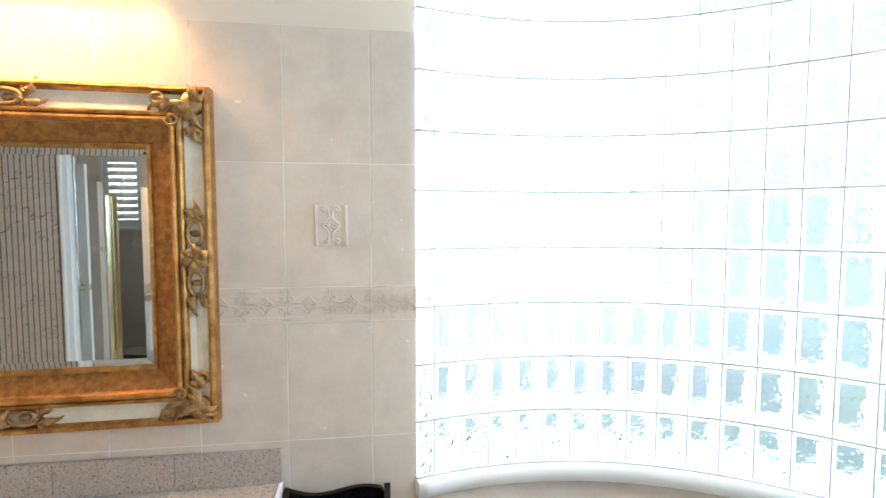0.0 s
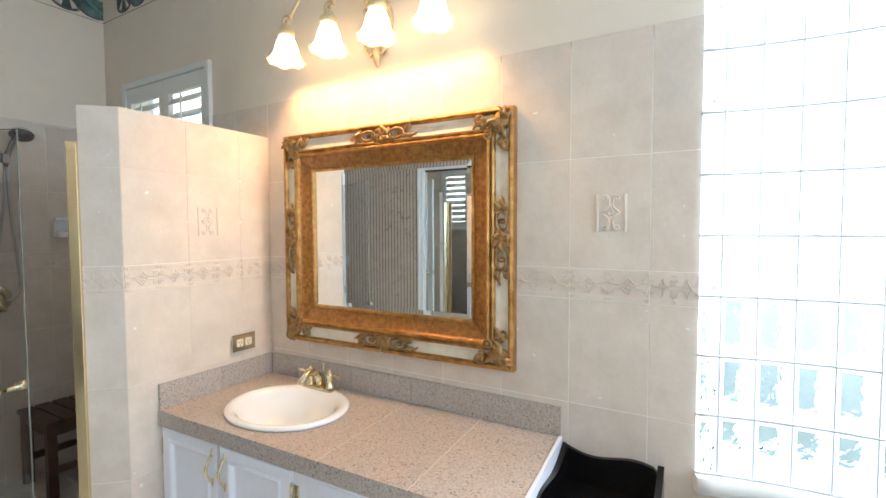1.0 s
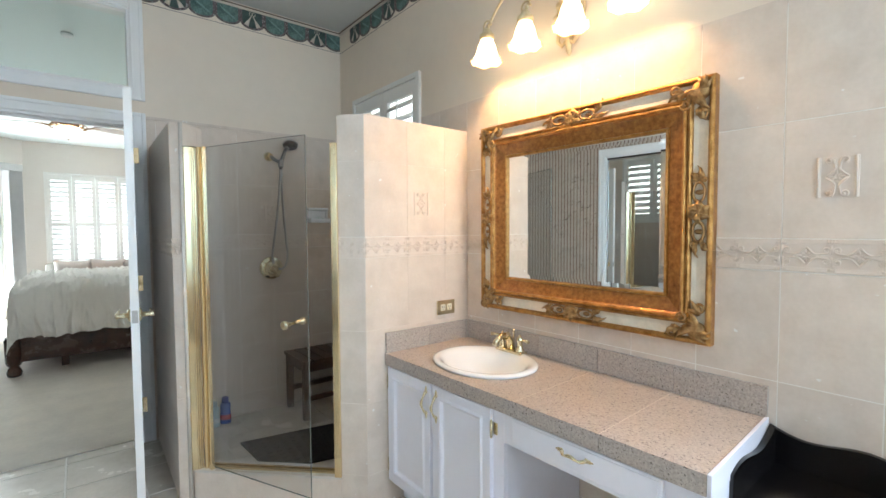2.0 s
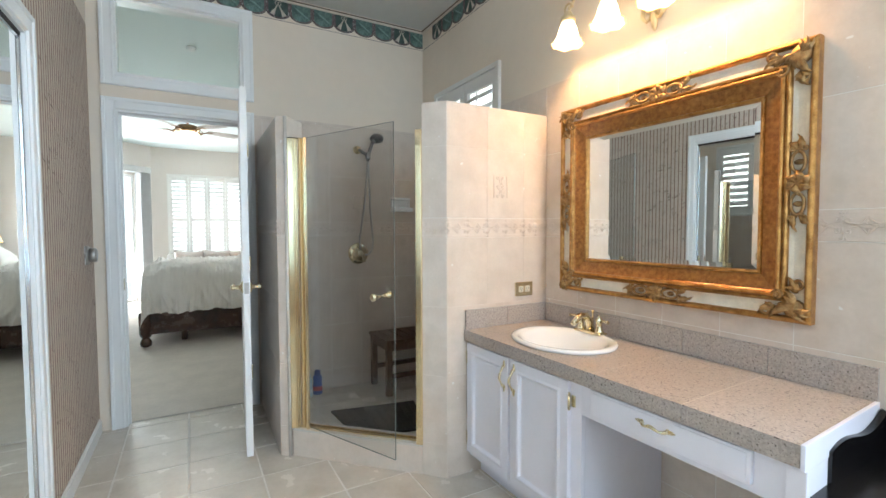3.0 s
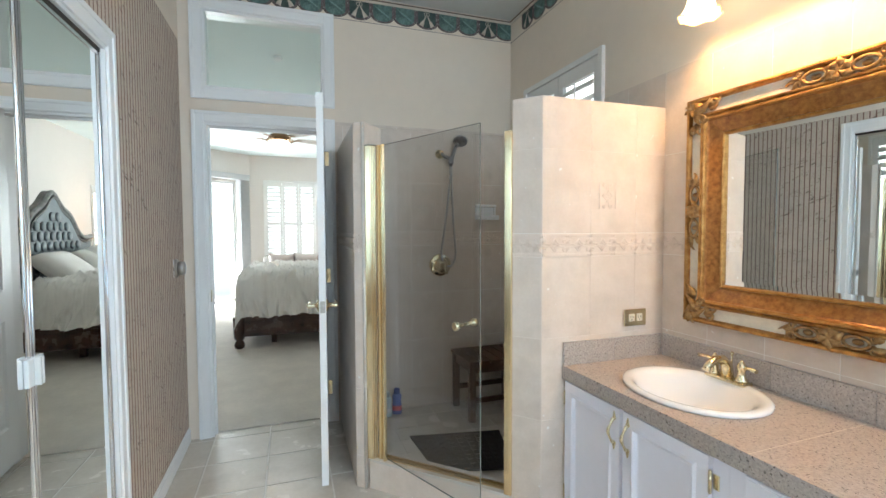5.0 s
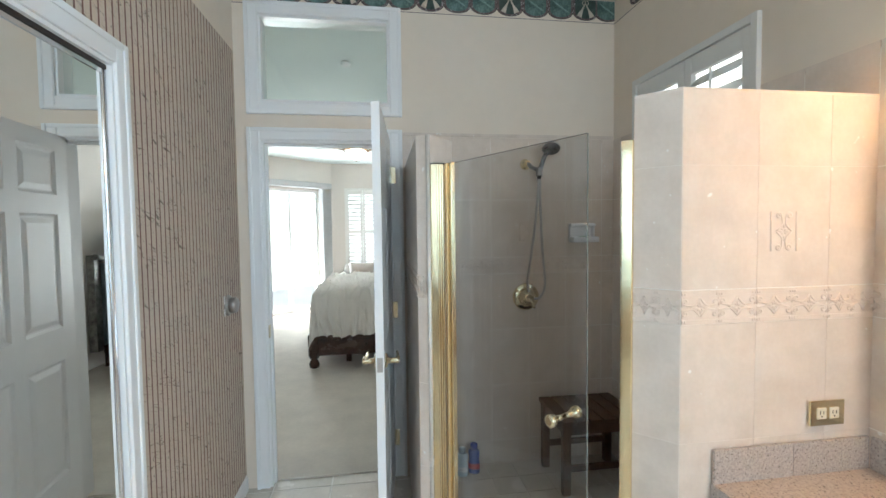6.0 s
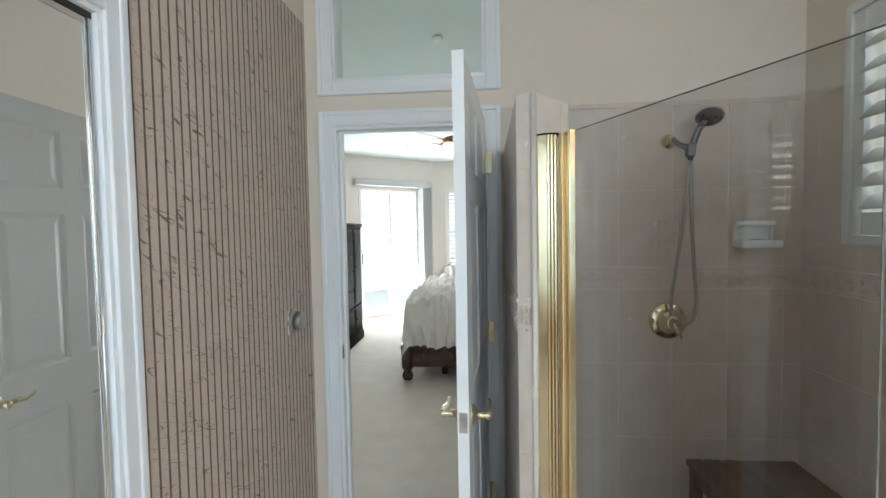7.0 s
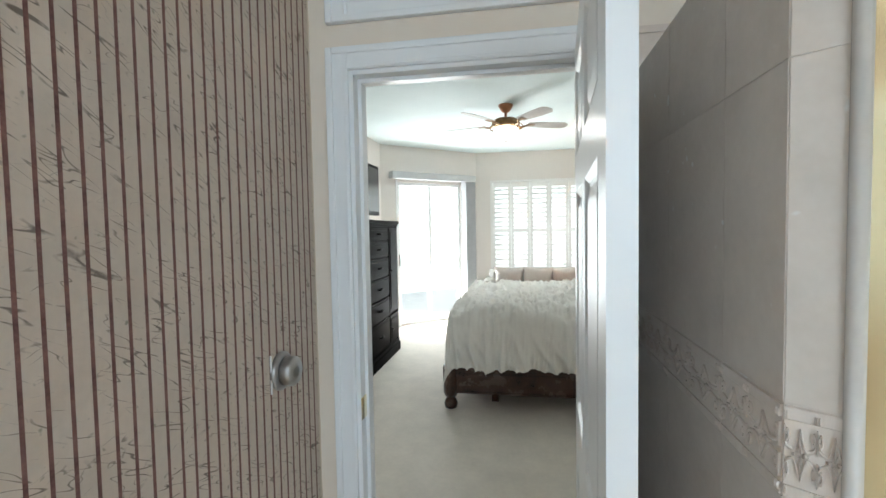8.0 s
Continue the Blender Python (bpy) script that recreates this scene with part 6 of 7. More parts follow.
# duvet: hangs over the sides with folds
M_DUV = M_DUVET
duvet = solo("duvet", bm_new(), M_DUV, "rumpled white cotton duvet over the bed", "duvet")
bm = bm_new()
NX, NY = 150, 230
grid = []
for j in range(NY + 1):
    row = []
    v = j / NY
    for i in range(NX + 1):
        u = i / NX
        # arc length across the bed: side drop, top, side drop
        s = (u - 0.5) * (2 * BW + 0.80)
        half = BW + 0.03
        a = abs(s)
        sg = 1 if s > 0 else -1
        rr = 0.16
        if a < half - rr:
            x, z = s, 0.80
        elif a < half - rr + rr * math.pi / 2:
            t = (a - half + rr) / rr
            x, z = sg * (half - rr + rr * math.sin(t)), 0.80 - rr + rr * math.cos(t)
        else:
            d = a - (half - rr + rr * math.pi / 2)
            x, z = sg * half, 0.80 - rr - d
        yy = B1 - 0.12 - v * 2.02
        foot = B0 + 0.02
        if yy < foot + 0.14:
            t = (foot + 0.14 - yy) / 0.14
            t2 = min(1.5, t)
            yy, zf = foot + 0.14 - 0.14 * math.sin(min(t2, math.pi / 2)) - 0.02, 0.14 * (1 - math.cos(min(t2, math.pi / 2))) + max(0, t - 1.5) * 0.1
            z -= zf
        hang = max(0.0, (0.66 - z) / 0.30)
        p = Vector((x * 2.2, yy * 2.2, z))
        big = noise.noise(p * 1.2) * 0.035 + noise.noise(p * 3.1) * 0.02
        ruche = 0.026 * noise.noise(Vector((x * 8, yy * 5.0, 4))) + 0.022 * abs(noise.noise(Vector((x * 16, yy * 9, 9)))) + 0.012 * noise.noise(Vector((x * 30, yy * 24, 2)))
        crease = 0.045 * (1 - abs(noise.noise(Vector((x * 5 + yy * 2, yy * 3.5, 1.7))))) ** 8 + 0.022 * (1 - abs(noise.noise(Vector((x * 13, yy * 11 - x * 3, 5.1))))) ** 5
        gather = 0.026 * (1 - abs(noise.noise(Vector((yy * 15, x * 2.2, 3.3))))) ** 4 + 0.014 * (1 - abs(noise.noise(Vector((yy * 34, x * 4.0, 6.1))))) ** 3
        z += (big + ruche * 0.6 + crease + gather * (1 - min(1, hang))) * (1 - 0.5 * min(1, hang))
        fold = 0.022 * math.sin(yy * 17 + 3.2 * noise.noise(Vector((yy * 2, 3 + z * 1.5, sg)))) + 0.05 * noise.noise(Vector((yy * 8 + z * 2, z * 2.5, sg))) + 0.02 * noise.noise(Vector((yy * 22 + z * 5, z * 6, sg)))
        crease2 = 0.075 * (1 - abs(noise.noise(Vector((yy * 6 + z * 4, z * 2.2, 8.3 + sg))))) ** 6
        pleat = 0.085 * (1 - abs(noise.noise(Vector((yy * 9 + z * 1.2, z * 0.9, 2.7 + sg))))) ** 5 + 0.03 * (1 - abs(noise.noise(Vector((yy * 24 - z * 2, z * 1.6, 5.2))))) ** 4
        x += sg * (0.035 + fold * 0.8 + crease2 + pleat) * min(1.0, hang)
        if hang > 0.8:
            z += 0.02 * noise.noise(Vector((yy * 3.0, 7, sg)))
        row.append(bm.verts.new((x - 6.32, yy + 0.28, z + 0.008)))
    grid.append(row)
for j in range(NY):
    for i in range(NX):
        bm.faces.new((grid[j][i], grid[j][i + 1], grid[j + 1][i + 1], grid[j + 1][i])).smooth = True
bmesh.ops.recalc_face_normals(bm, faces=bm.faces)
bm.to_mesh(duvet.data)
bm.free()


def cushion(name, c, s, m, material, label, group=""):
    bm = bm_new()
    n = 14
    top, bot = [], []
    for i in range(n + 1):
        for lst, sg in ((top, 1), (bot, -1)):
            r = []
            for j in range(n + 1):
                u, v = -1 + 2 * i / n, -1 + 2 * j / n
                b = (max(0, 1 - u ** 4) * max(0, 1 - v ** 4)) ** 0.5
                pin = 1 - 0.07 * (u * u * v * v)
                w = 0.02 * noise.noise(Vector((u * 3 + c[0], v * 3 + c[1], sg)))
                r.append(bm.verts.new((u * s[0] * (1 - 0.09 * (1 - v * v)) * (pin if s[0] > 0.3 else 1), v * s[1] * (1 - 0.10 * (1 - u * u)) * (pin if s[0] > 0.3 else 1), sg * (b * s[2] + 0.003) + w * b * s[2] * 10 * 0.3)))
            lst.append(r)
    for lst in (top, bot):
        for i in range(n):
            for j in range(n):
                bm.faces.new((lst[i][j], lst[i + 1][j], lst[i + 1][j + 1], lst[i][j + 1])).smooth = True
    bmesh.ops.remove_doubles(bm, verts=bm.verts, dist=0.007)
    ob = solo(name, bm, material, label, "pillow", group=group)
    ob.matrix_world = Matrix.Translation(c) @ m
    return ob


for k, (x, z) in enumerate(((-6.85, 0.93), (-5.92, 0.93), (-7.0, 0.98))):
    cushion("pillow", (x, 0.98 - 0.10 * (k > 1), z), (0.38, 0.26, 0.11), Matrix.Rotation(radians(38), 4, "X"), M_DUVET, "white cotton bed pillow against the headboard", "bed pillows")

# nightstand and lamp
ns = thing("nightstand", pose(-7.98, 1.30, 0.008), "dark wooden nightstand with drawers", "nightstand")
bm = bm_new()
box(bm, (-0.33, -0.22, 0.08), (0.33, 0.24, 0.70), 0.008)
box(bm, (-0.36, -0.25, 0.70), (0.36, 0.26, 0.735), 0.01)
box(bm, (-0.345, -0.235, 0.0), (0.345, 0.25, 0.085), 0.012)
part("carcass", bm, M_ESPRESSO, ns)
for z in (0.12, 0.31, 0.50):
    bm = bm_new()
    box(bm, (-0.29, -0.235, z), (0.29, -0.219, z + 0.165), 0.005)
    d = part("drawer_front", bm, M_ESPRESSO, ns)
    bm = bm_new()
    ball(bm, (0, -0.247, z + 0.083), 0.014)
    part("knob", bm, M_STEEL, d)
tl = thing("table_lamp", pose(-7.98, 1.22, 0.743), "lit table lamp with a pleated amber shade", "table lamp")
bm = bm_new()
lathe(bm, [(0.085, 0), (0.088, 0.015), (0.05, 0.03), (0.025, 0.05), (0.04, 0.10), (0.06, 0.16), (0.045, 0.23), (0.02, 0.27), (0.012, 0.40)], None, 24)
part("lamp_base", bm, M_DARKWOOD, tl, "dark turned lamp base")
bm = bm_new()
lathe(bm, [(0.20, 0.36), (0.175, 0.44), (0.14, 0.54), (0.115, 0.62)], None, 32, close=True)
part("shade", bm, emit_mat("amber_lamp_shade", (1.0, 0.56, 0.20), 0.55), tl, "glowing amber fabric shade")
for z, r in ((0.36, 0.203), (0.62, 0.118)):
    bm = bm_new()
    tube(bm, [(r * math.cos(2 * math.pi * k / 32), r * math.sin(2 * math.pi * k / 32), z) for k in range(33)], 0.006, 6, caps=False)
    part("shade_trim", bm, M_DARKWOOD, tl)
lamp("bedside_bulb", "POINT", pose(-7.98, 1.22, 1.24), 6.0, BULB_COLOR, 0.03)

# tall chest: drawers and a narrow door
dr = thing("tall_chest", pose(-5.90, -1.60, 0.008), "tall espresso chest with six drawers and a narrow door", "chest of drawers")
L = 1.20
for nm, p, q, bev in (("carcass", (-L, -0.46, 0.10), (0, 0.0, 1.55), 0.006), ("plinth", (-L - 0.02, -0.48, 0.0), (0.02, 0.03, 0.11), 0.012), ("base_moulding", (-L - 0.015, -0.47, 0.11), (0.015, 0.016, 0.15), 0.008), ("top_moulding", (-L - 0.02, -0.48, 1.55), (0.02, 0.02, 1.575), 0.006), ("top", (-L - 0.035, -0.49, 1.575), (0.035, 0.035, 1.615), 0.012), ("stile", (-0.05, -0.001, 0.15), (0.0, 0.014, 1.55), 0.004), ("stile", (-L, -0.001, 0.15), (-L + 0.04, 0.014, 1.55), 0.004)):
    bm = bm_new()
    box(bm, p, q, bev)
    part(nm, bm, M_ESPRESSO, dr)
zz = [0.17, 0.50, 0.74, 0.98, 1.20, 1.39, 1.54]
for a, b in zip(zz, zz[1:]):
    bm = bm_new()
    box(bm, (-0.80, 0.0, a + 0.006), (-0.055, 0.020, b - 0.008), 0.006)
    box(bm, (-0.765, 0.016, a + 0.035), (-0.09, 0.026, b - 0.037), 0.005)
    d = part("drawer_front", bm, M_ESPRESSO, dr)
    bm = bm_new()
    for x in (-0.43,):
        tube(bm, [(x - 0.045, 0.026, (a + b) / 2), (x - 0.04, 0.05, (a + b) / 2), (x + 0.04, 0.05, (a + b) / 2), (x + 0.045, 0.026, (a + b) / 2)], 0.008, 8)
        ball(bm, (x - 0.045, 0.028, (a + b) / 2), 0.014, (1, 0.5, 1), 8, 6)
        ball(bm, (x + 0.045, 0.028, (a + b) / 2), 0.014, (1, 0.5, 1), 8, 6)
    part("pull", bm, M_TVBLACK, d, "dark metal pull")
for a, b in ((0.17, 0.50), (0.52, 1.54)):
    bm = bm_new()
    box(bm, (-L + 0.045, 0.0, a + 0.006), (-0.82, 0.020, b - 0.006), 0.006)
    box(bm, (-L + 0.085, 0.016, a + 0.05), (-0.86, 0.025, b - 0.05), 0.005)
    d = part("chest_door", bm, M_ESPRESSO, dr)
    bm = bm_new()
    ball(bm, (-0.845, 0.035, (a + b) / 2), 0.016)
    part("knob", bm, M_BLACK, d)
tv = thing("television", pose(-6.62, -1.83, 1.623), "flat black television standing on the tall chest", "television")
bm = bm_new()
box(bm, (-0.48, -0.03, 0.075), (0.48, 0.025, 0.68), 0.008)
part("casing", bm, M_TVBLACK, tv)
bm = bm_new()
box(bm, (-0.445, 0.0245, 0.12), (0.445, 0.027, 0.645))
part("screen", bm, mat("dark_screen", (0.010, 0.011, 0.014), 0.3), tv)
bm = bm_new()
box(bm, (-0.05, -0.02, 0.012), (0.05, 0.01, 0.08), 0.004)
lathe(bm, [(0.19, 0), (0.19, 0.01), (0.16, 0.016)], None, 28, 1.0, 0.55)
part("foot", bm, M_TVBLACK, tv)

# patio door with track, vertical blinds and valance
pd = thing("window_patio", SLM.copy(), "sliding glass patio door with a white frame", "patio door", kind="structure")
a, b, _, h = PATIO
bm = bm_new()
for x0, x1, z0, z1 in ((a, a + 0.05, 0.0, h), (b - 0.05, b, 0.0, h), (a + 0.05, b - 0.05, h - 0.05, h), (a + 0.05, b - 0.05, 0.009, 0.05), ((a + b) / 2 - 0.025, (a + b) / 2 + 0.02, 0.05, h - 0.05)):
    box(bm, (x0, 0.03, z0), (x1, 0.11, z1), 0.004)
box(bm, (a - 0.03, -0.012, 0.0), (a + 0.002, 0.03, h + 0.03), 0.004)
part("window_frame", bm, M_WHITE, pd)
for x0, x1, y in ((a + 0.05, (a + b) / 2, 0.05), ((a + b) / 2, b - 0.05, 0.085)):
    bm = bm_new()
    box(bm, (x0, y, 0.05), (x1, y + 0.004, h - 0.05))
    g = part("pane", bm, M_GLASS, pd)
    g.visible_shadow = False
bm = bm_new()
box(bm, (a + 0.02, 0.012, 0.95), (a + 0.035, 0.032, 1.12), 0.003)
part("door_pull", bm, M_BLACK, pd)
val = thing("valance", SLM.copy(), "grey fabric valance over the patio door", "valance")
bm = bm_new()
box(bm, (a - 0.14, -0.13, h + 0.04), (b + 0.22, -0.002, h + 0.145), 0.006)
part("box", bm, M_BLIND, val)
vb = thing("vertical_blind", SLM.copy(), "stacked grey vertical blind slats beside the patio door", "blind")
for k in range(14):
    bm = bm_new()
    box(bm, (-0.0015, -0.045, 0.02), (0.0015, 0.045, h + 0.04))
    bm.transform(Matrix.Translation((b + 0.01 + 0.0145 * k, -0.068, 0)) @ Matrix.Rotation(radians(28), 4, "Z"))
    part("slat", bm, M_BLIND, vb)

# sofa with loose cushions under the window
sofa = thing("sofa", pose(-8.88, 0.42, 0.008), "grey upholstered sofa in front of the shuttered window", "sofa")
bm = bm_new()
box(bm, (-0.42, -1.05, 0.10), (0.42, 1.05, 0.42), 0.04)
part("base", bm, M_SOFA, sofa)
bm = bm_new()
box(bm, (-0.44, -1.00, 0.40), (-0.18, 1.00, 0.84), 0.07)
part("backrest", bm, M_SOFA, sofa)
for s in (-1, 1):
    bm = bm_new()
    box(bm, (-0.42, s * 0.86 if s > 0 else -1.08, 0.10), (0.42, 1.08 if s > 0 else -0.86, 0.56), 0.03)
    tube(bm, [(-0.42, s * 0.985, 0.58), (0.44, s * 0.985, 0.58)], 0.12, 18)
    part("arm", bm, M_SOFA, sofa, "rolled sofa arm")
for sx in (-0.36, 0.36):
    for sy in (-0.98, 0.98):
        bm = bm_new()
        box(bm, (sx - 0.03, sy - 0.03, 0.0), (sx + 0.03, sy + 0.03, 0.11), 0.004)
        part("foot", bm, M_DARKWOOD, sofa)
for k in range(4):
    cushion("cushion", (-8.80, -0.24 + 0.44 * k, 0.68), (0.24, 0.235, 0.085), Matrix.Rotation(radians(-72), 4, "Y") @ Matrix.Rotation(radians(random.uniform(-5, 5)), 4, "Z"), M_LINEN, "taupe linen cushion on the sofa", "sofa cushions")

# ceiling fan
fan = thing("ceiling_fan", pose(-6.45, -0.200, BCEIL), "bronze ceiling fan with five pale blades and lit bowl", "ceiling fan")
M_COPPER = mat("warm_copper", (0.45, 0.20, 0.10), 0.35, 0.6, var=0.1, scale=20)
M_BRONZE = mat("antique_bronze", (0.20, 0.12, 0.06), 0.35, 0.7, second=(0.34, 0.22, 0.11), scale=30)
bm = bm_new()
lathe(bm, [(0.075, 0.0), (0.075, -0.015), (0.055, -0.05), (0.035, -0.075), (0.014, -0.08), (0.014, -0.14)], None, 24)
part("canopy", bm, M_COPPER, fan, "copper ceiling canopy")
bm = bm_new()
lathe(bm, [(0.02, -0.135), (0.10, -0.145), (0.14, -0.165), (0.15, -0.20), (0.125, -0.235), (0.08, -0.245)], None, 32)
part("motor", bm, M_BRONZE, fan, "bronze motor housing")
bm = bm_new()
lathe(bm, [(0.085, -0.242), (0.118, -0.252), (0.124, -0.265), (0.118, -0.30), (0.092, -0.332), (0.052, -0.350), (0.01, -0.356)], None, 32)
part("light_bowl", bm, emit_mat("fan_bowl", (1.0, 0.97, 0.92), 13.0), fan, "glowing frosted glass bowl")
bm = bm_new()
lathe(bm, [(0.004, -0.355), (0.012, -0.361), (0.008, -0.376), (0.002, -0.384)], None, 12)
part("finial", bm, M_BRONZE, fan)
M_BLADE = mat("pale_blade", (0.52, 0.50, 0.48), 0.4, var=0.08, scale=14)
for k in range(5):
    rot = Matrix.Rotation(radians(182 + 72 * k), 4, "Z")
    bm = bm_new()
    tube(bm, [(0.12, 0.0, -0.23), (0.17, 0.02, -0.255), (0.21, 0.0, -0.245), (0.25, 0.0, -0.235)], [0.012, 0.012, 0.010, 0.008], 8)
    tube(bm, [(0.15 + 0.03 * math.cos(a * 0.63), -0.015, -0.25 + 0.03 * math.sin(a * 0.63)) for a in range(11)], 0.006, 6)
    box(bm, (0.22, -0.035, -0.238), (0.31, 0.035, -0.232), 0.002)
    bm.transform(rot @ Matrix.Translation((0, 0, 0.03)))
    part("blade_iron", bm, M_BRONZE, fan, "scrolled bronze blade iron")
    bm = bm_new()
    pts = [(0.24, -0.05), (0.50, -0.068), (0.64, -0.066), (0.68, -0.03), (0.68, 0.03), (0.64, 0.066), (0.50, 0.068), (0.24, 0.05)]
    prism(bm, pts, -0.003, 0.003)
    bm.transform(rot @ Matrix.Translation((0, 0, -0.198)) @ Matrix.Rotation(radians(-12), 4, "X"))
    part("blade", bm, M_BLADE, fan, "pale wooden fan blade")
# smoke alarm and vent
bm = bm_new()
lathe(bm, [(0.036, 0.0), (0.038, -0.010), (0.033, -0.022), (0.015, -0.026)], Matrix.Translation((-3.92, -0.165, BCEIL)), 24)
solo("smoke_alarm", bm, M_WHITE, "round white smoke alarm on the bedroom ceiling", "smoke alarm")
vent = thing("ceiling_vent", pose(-3.262, -0.465, BCEIL) @ Matrix.Diagonal((0.62, 0.86, 1, 1)), "white slatted air vent in the bedroom ceiling", "ceiling vent")
bm = bm_new()
for p, q in (((-0.08, -0.17), (0.08, -0.145)), ((-0.08, 0.145), (0.08, 0.17)), ((-0.08, -0.145), (-0.06, 0.145)), ((0.06, -0.145), (0.08, 0.145))):
    box(bm, (p[0], p[1], -0.008), (q[0], q[1], 0.0), 0.001)
part("frame", bm, M_WHITE, vent)
for k in range(5):
    bm = bm_new()
    box(bm, (-0.012, -0.145, -0.001), (0.012, 0.145, 0.001))
    bm.transform(Matrix.Translation((-0.048 + 0.024 * k, 0, -0.007)) @ Matrix.Rotation(radians(35), 4, "Y"))
    part("slat", bm, M_BLIND, vent)

# ---- tiles: floor, walls, relief band ----
TILE_CACHE = {}


def tile_mesh(nm, w, h, d, material, ch=0.0006):
    key = (nm, round(w, 4), round(h, 4))
    if key not in TILE_CACHE:
        bm = bm_new()
        lo = [bm.verts.new((x, 0, z)) for x, z in ((0, 0), (w, 0), (w, h), (0, h))]
        mi = [bm.verts.new((x, -d + ch, z)) for x, z in ((0, 0), (w, 0), (w, h), (0, h))]
        hi = [bm.verts.new((x, -d, z)) for x, z in ((ch, ch), (w - ch, ch), (w - ch, h - ch), (ch, h - ch))]
        for a, b in ((lo, mi), (mi, hi)):
            for k in range(4):
                bm.faces.new((a[k], a[(k + 1) % 4], b[(k + 1) % 4], b[k]))
        bm.faces.new(hi)
        TILE_CACHE[key] = mesh_of(nm, bm, material)
    return TILE_CACHE[key]


TW = 0.243
FIELD_ROWS = [(0.0, 0.172), (0.172, 0.525), (0.525, 0.878), (0.878, 1.228), (1.330, 1.687), (1.687, 2.068)]
BAND = (1.228, 1.330)
G = 0.0013


def scrollwork(bm, m, half=0.0607, th=0.0027):
    """One unit of the moulded pattern: a star in a concave diamond between four curls; local u, v and height."""
    def put(pts, r):
        tube(bm, [m @ Vector(p) for p in pts], r, 5)

    for su in (-1, 1):
        for sv in (-1, 1):
            pts = []
            for k in range(13):
                t = k / 12
                a = radians(-90 + 470 * (1 - t))
                r = 0.0030 + 0.0068 * t
                pts.append((su * (half - 0.0135 + r * math.cos(a)), sv * (0.0175 + r * math.sin(a)), 0))
            pts += [(su * (half - 0.026), sv * 0.0058, 0), (su * (half - 0.036), sv * 0.0045, 0), (su * 0.0165, sv * 0.0085, 0), (su * 0.0085, sv * 0.017, 0), (0, sv * 0.0265, 0)]
            put(pts, th)
        put([(su * (half - 0.030), 0, 0), (su * 0.010, 0, 0)], [0.0015, 0.003])
        for a in (45, 135):
            c, d = su * math.cos(radians(a)), su * math.sin(radians(a))
            put([(c * 0.002, d * 0.002, 0), (c * 0.008, d * 0.008, 0), (c * 0.013, d * 0.013, 0)], [0.0012, 0.0032, 0.0012])
    for sv in (-1, 1):
        put([(0, sv * 0.003, 0), (0, sv * 0.010, 0), (0, sv * 0.019, 0)], [0.0012, 0.0032, 0.0012])


def relief_mesh():
    """A moulded band piece: two units of scrollwork on a plate with plain raised edges."""
    bm = bm_new()
    w, h = TW - 2 * G, BAND[1] - BAND[0] - 2 * G
    box(bm, (0, -0.0055, 0), (w, 0, h), 0.0008)
    for z in (0.0075, h - 0.0075):
        box(bm, (0, -0.0074, z - 0.0070), (w, -0.005, z + 0.0070), 0.0018)
    y, m = -0.0060, h / 2
    for c in (w * 0.25, w * 0.75):
        scrollwork(bm, Matrix(((1, 0, 0, c), (0, 0, 1, y), (0, 1, 0, m), (0, 0, 0, 1))))
    for c in (0.0025, w / 2, w - 0.0025):
        for s in (-1, 1):
            tube(bm, [(c, y, m + s * 0.004), (c, y, m + s * 0.030)], 0.0026, 5)
            for d in (-0.008, 0.0, 0.008):
                if 0 < c + d < w:
                    ball(bm, (c + d, y - 0.0014, m + s * 0.040), 0.0042, (0.8, 0.6, 1.2), 6, 5)
    return mesh_of("relief_tile", bm, M_DECO)


RELIEF = relief_mesh()


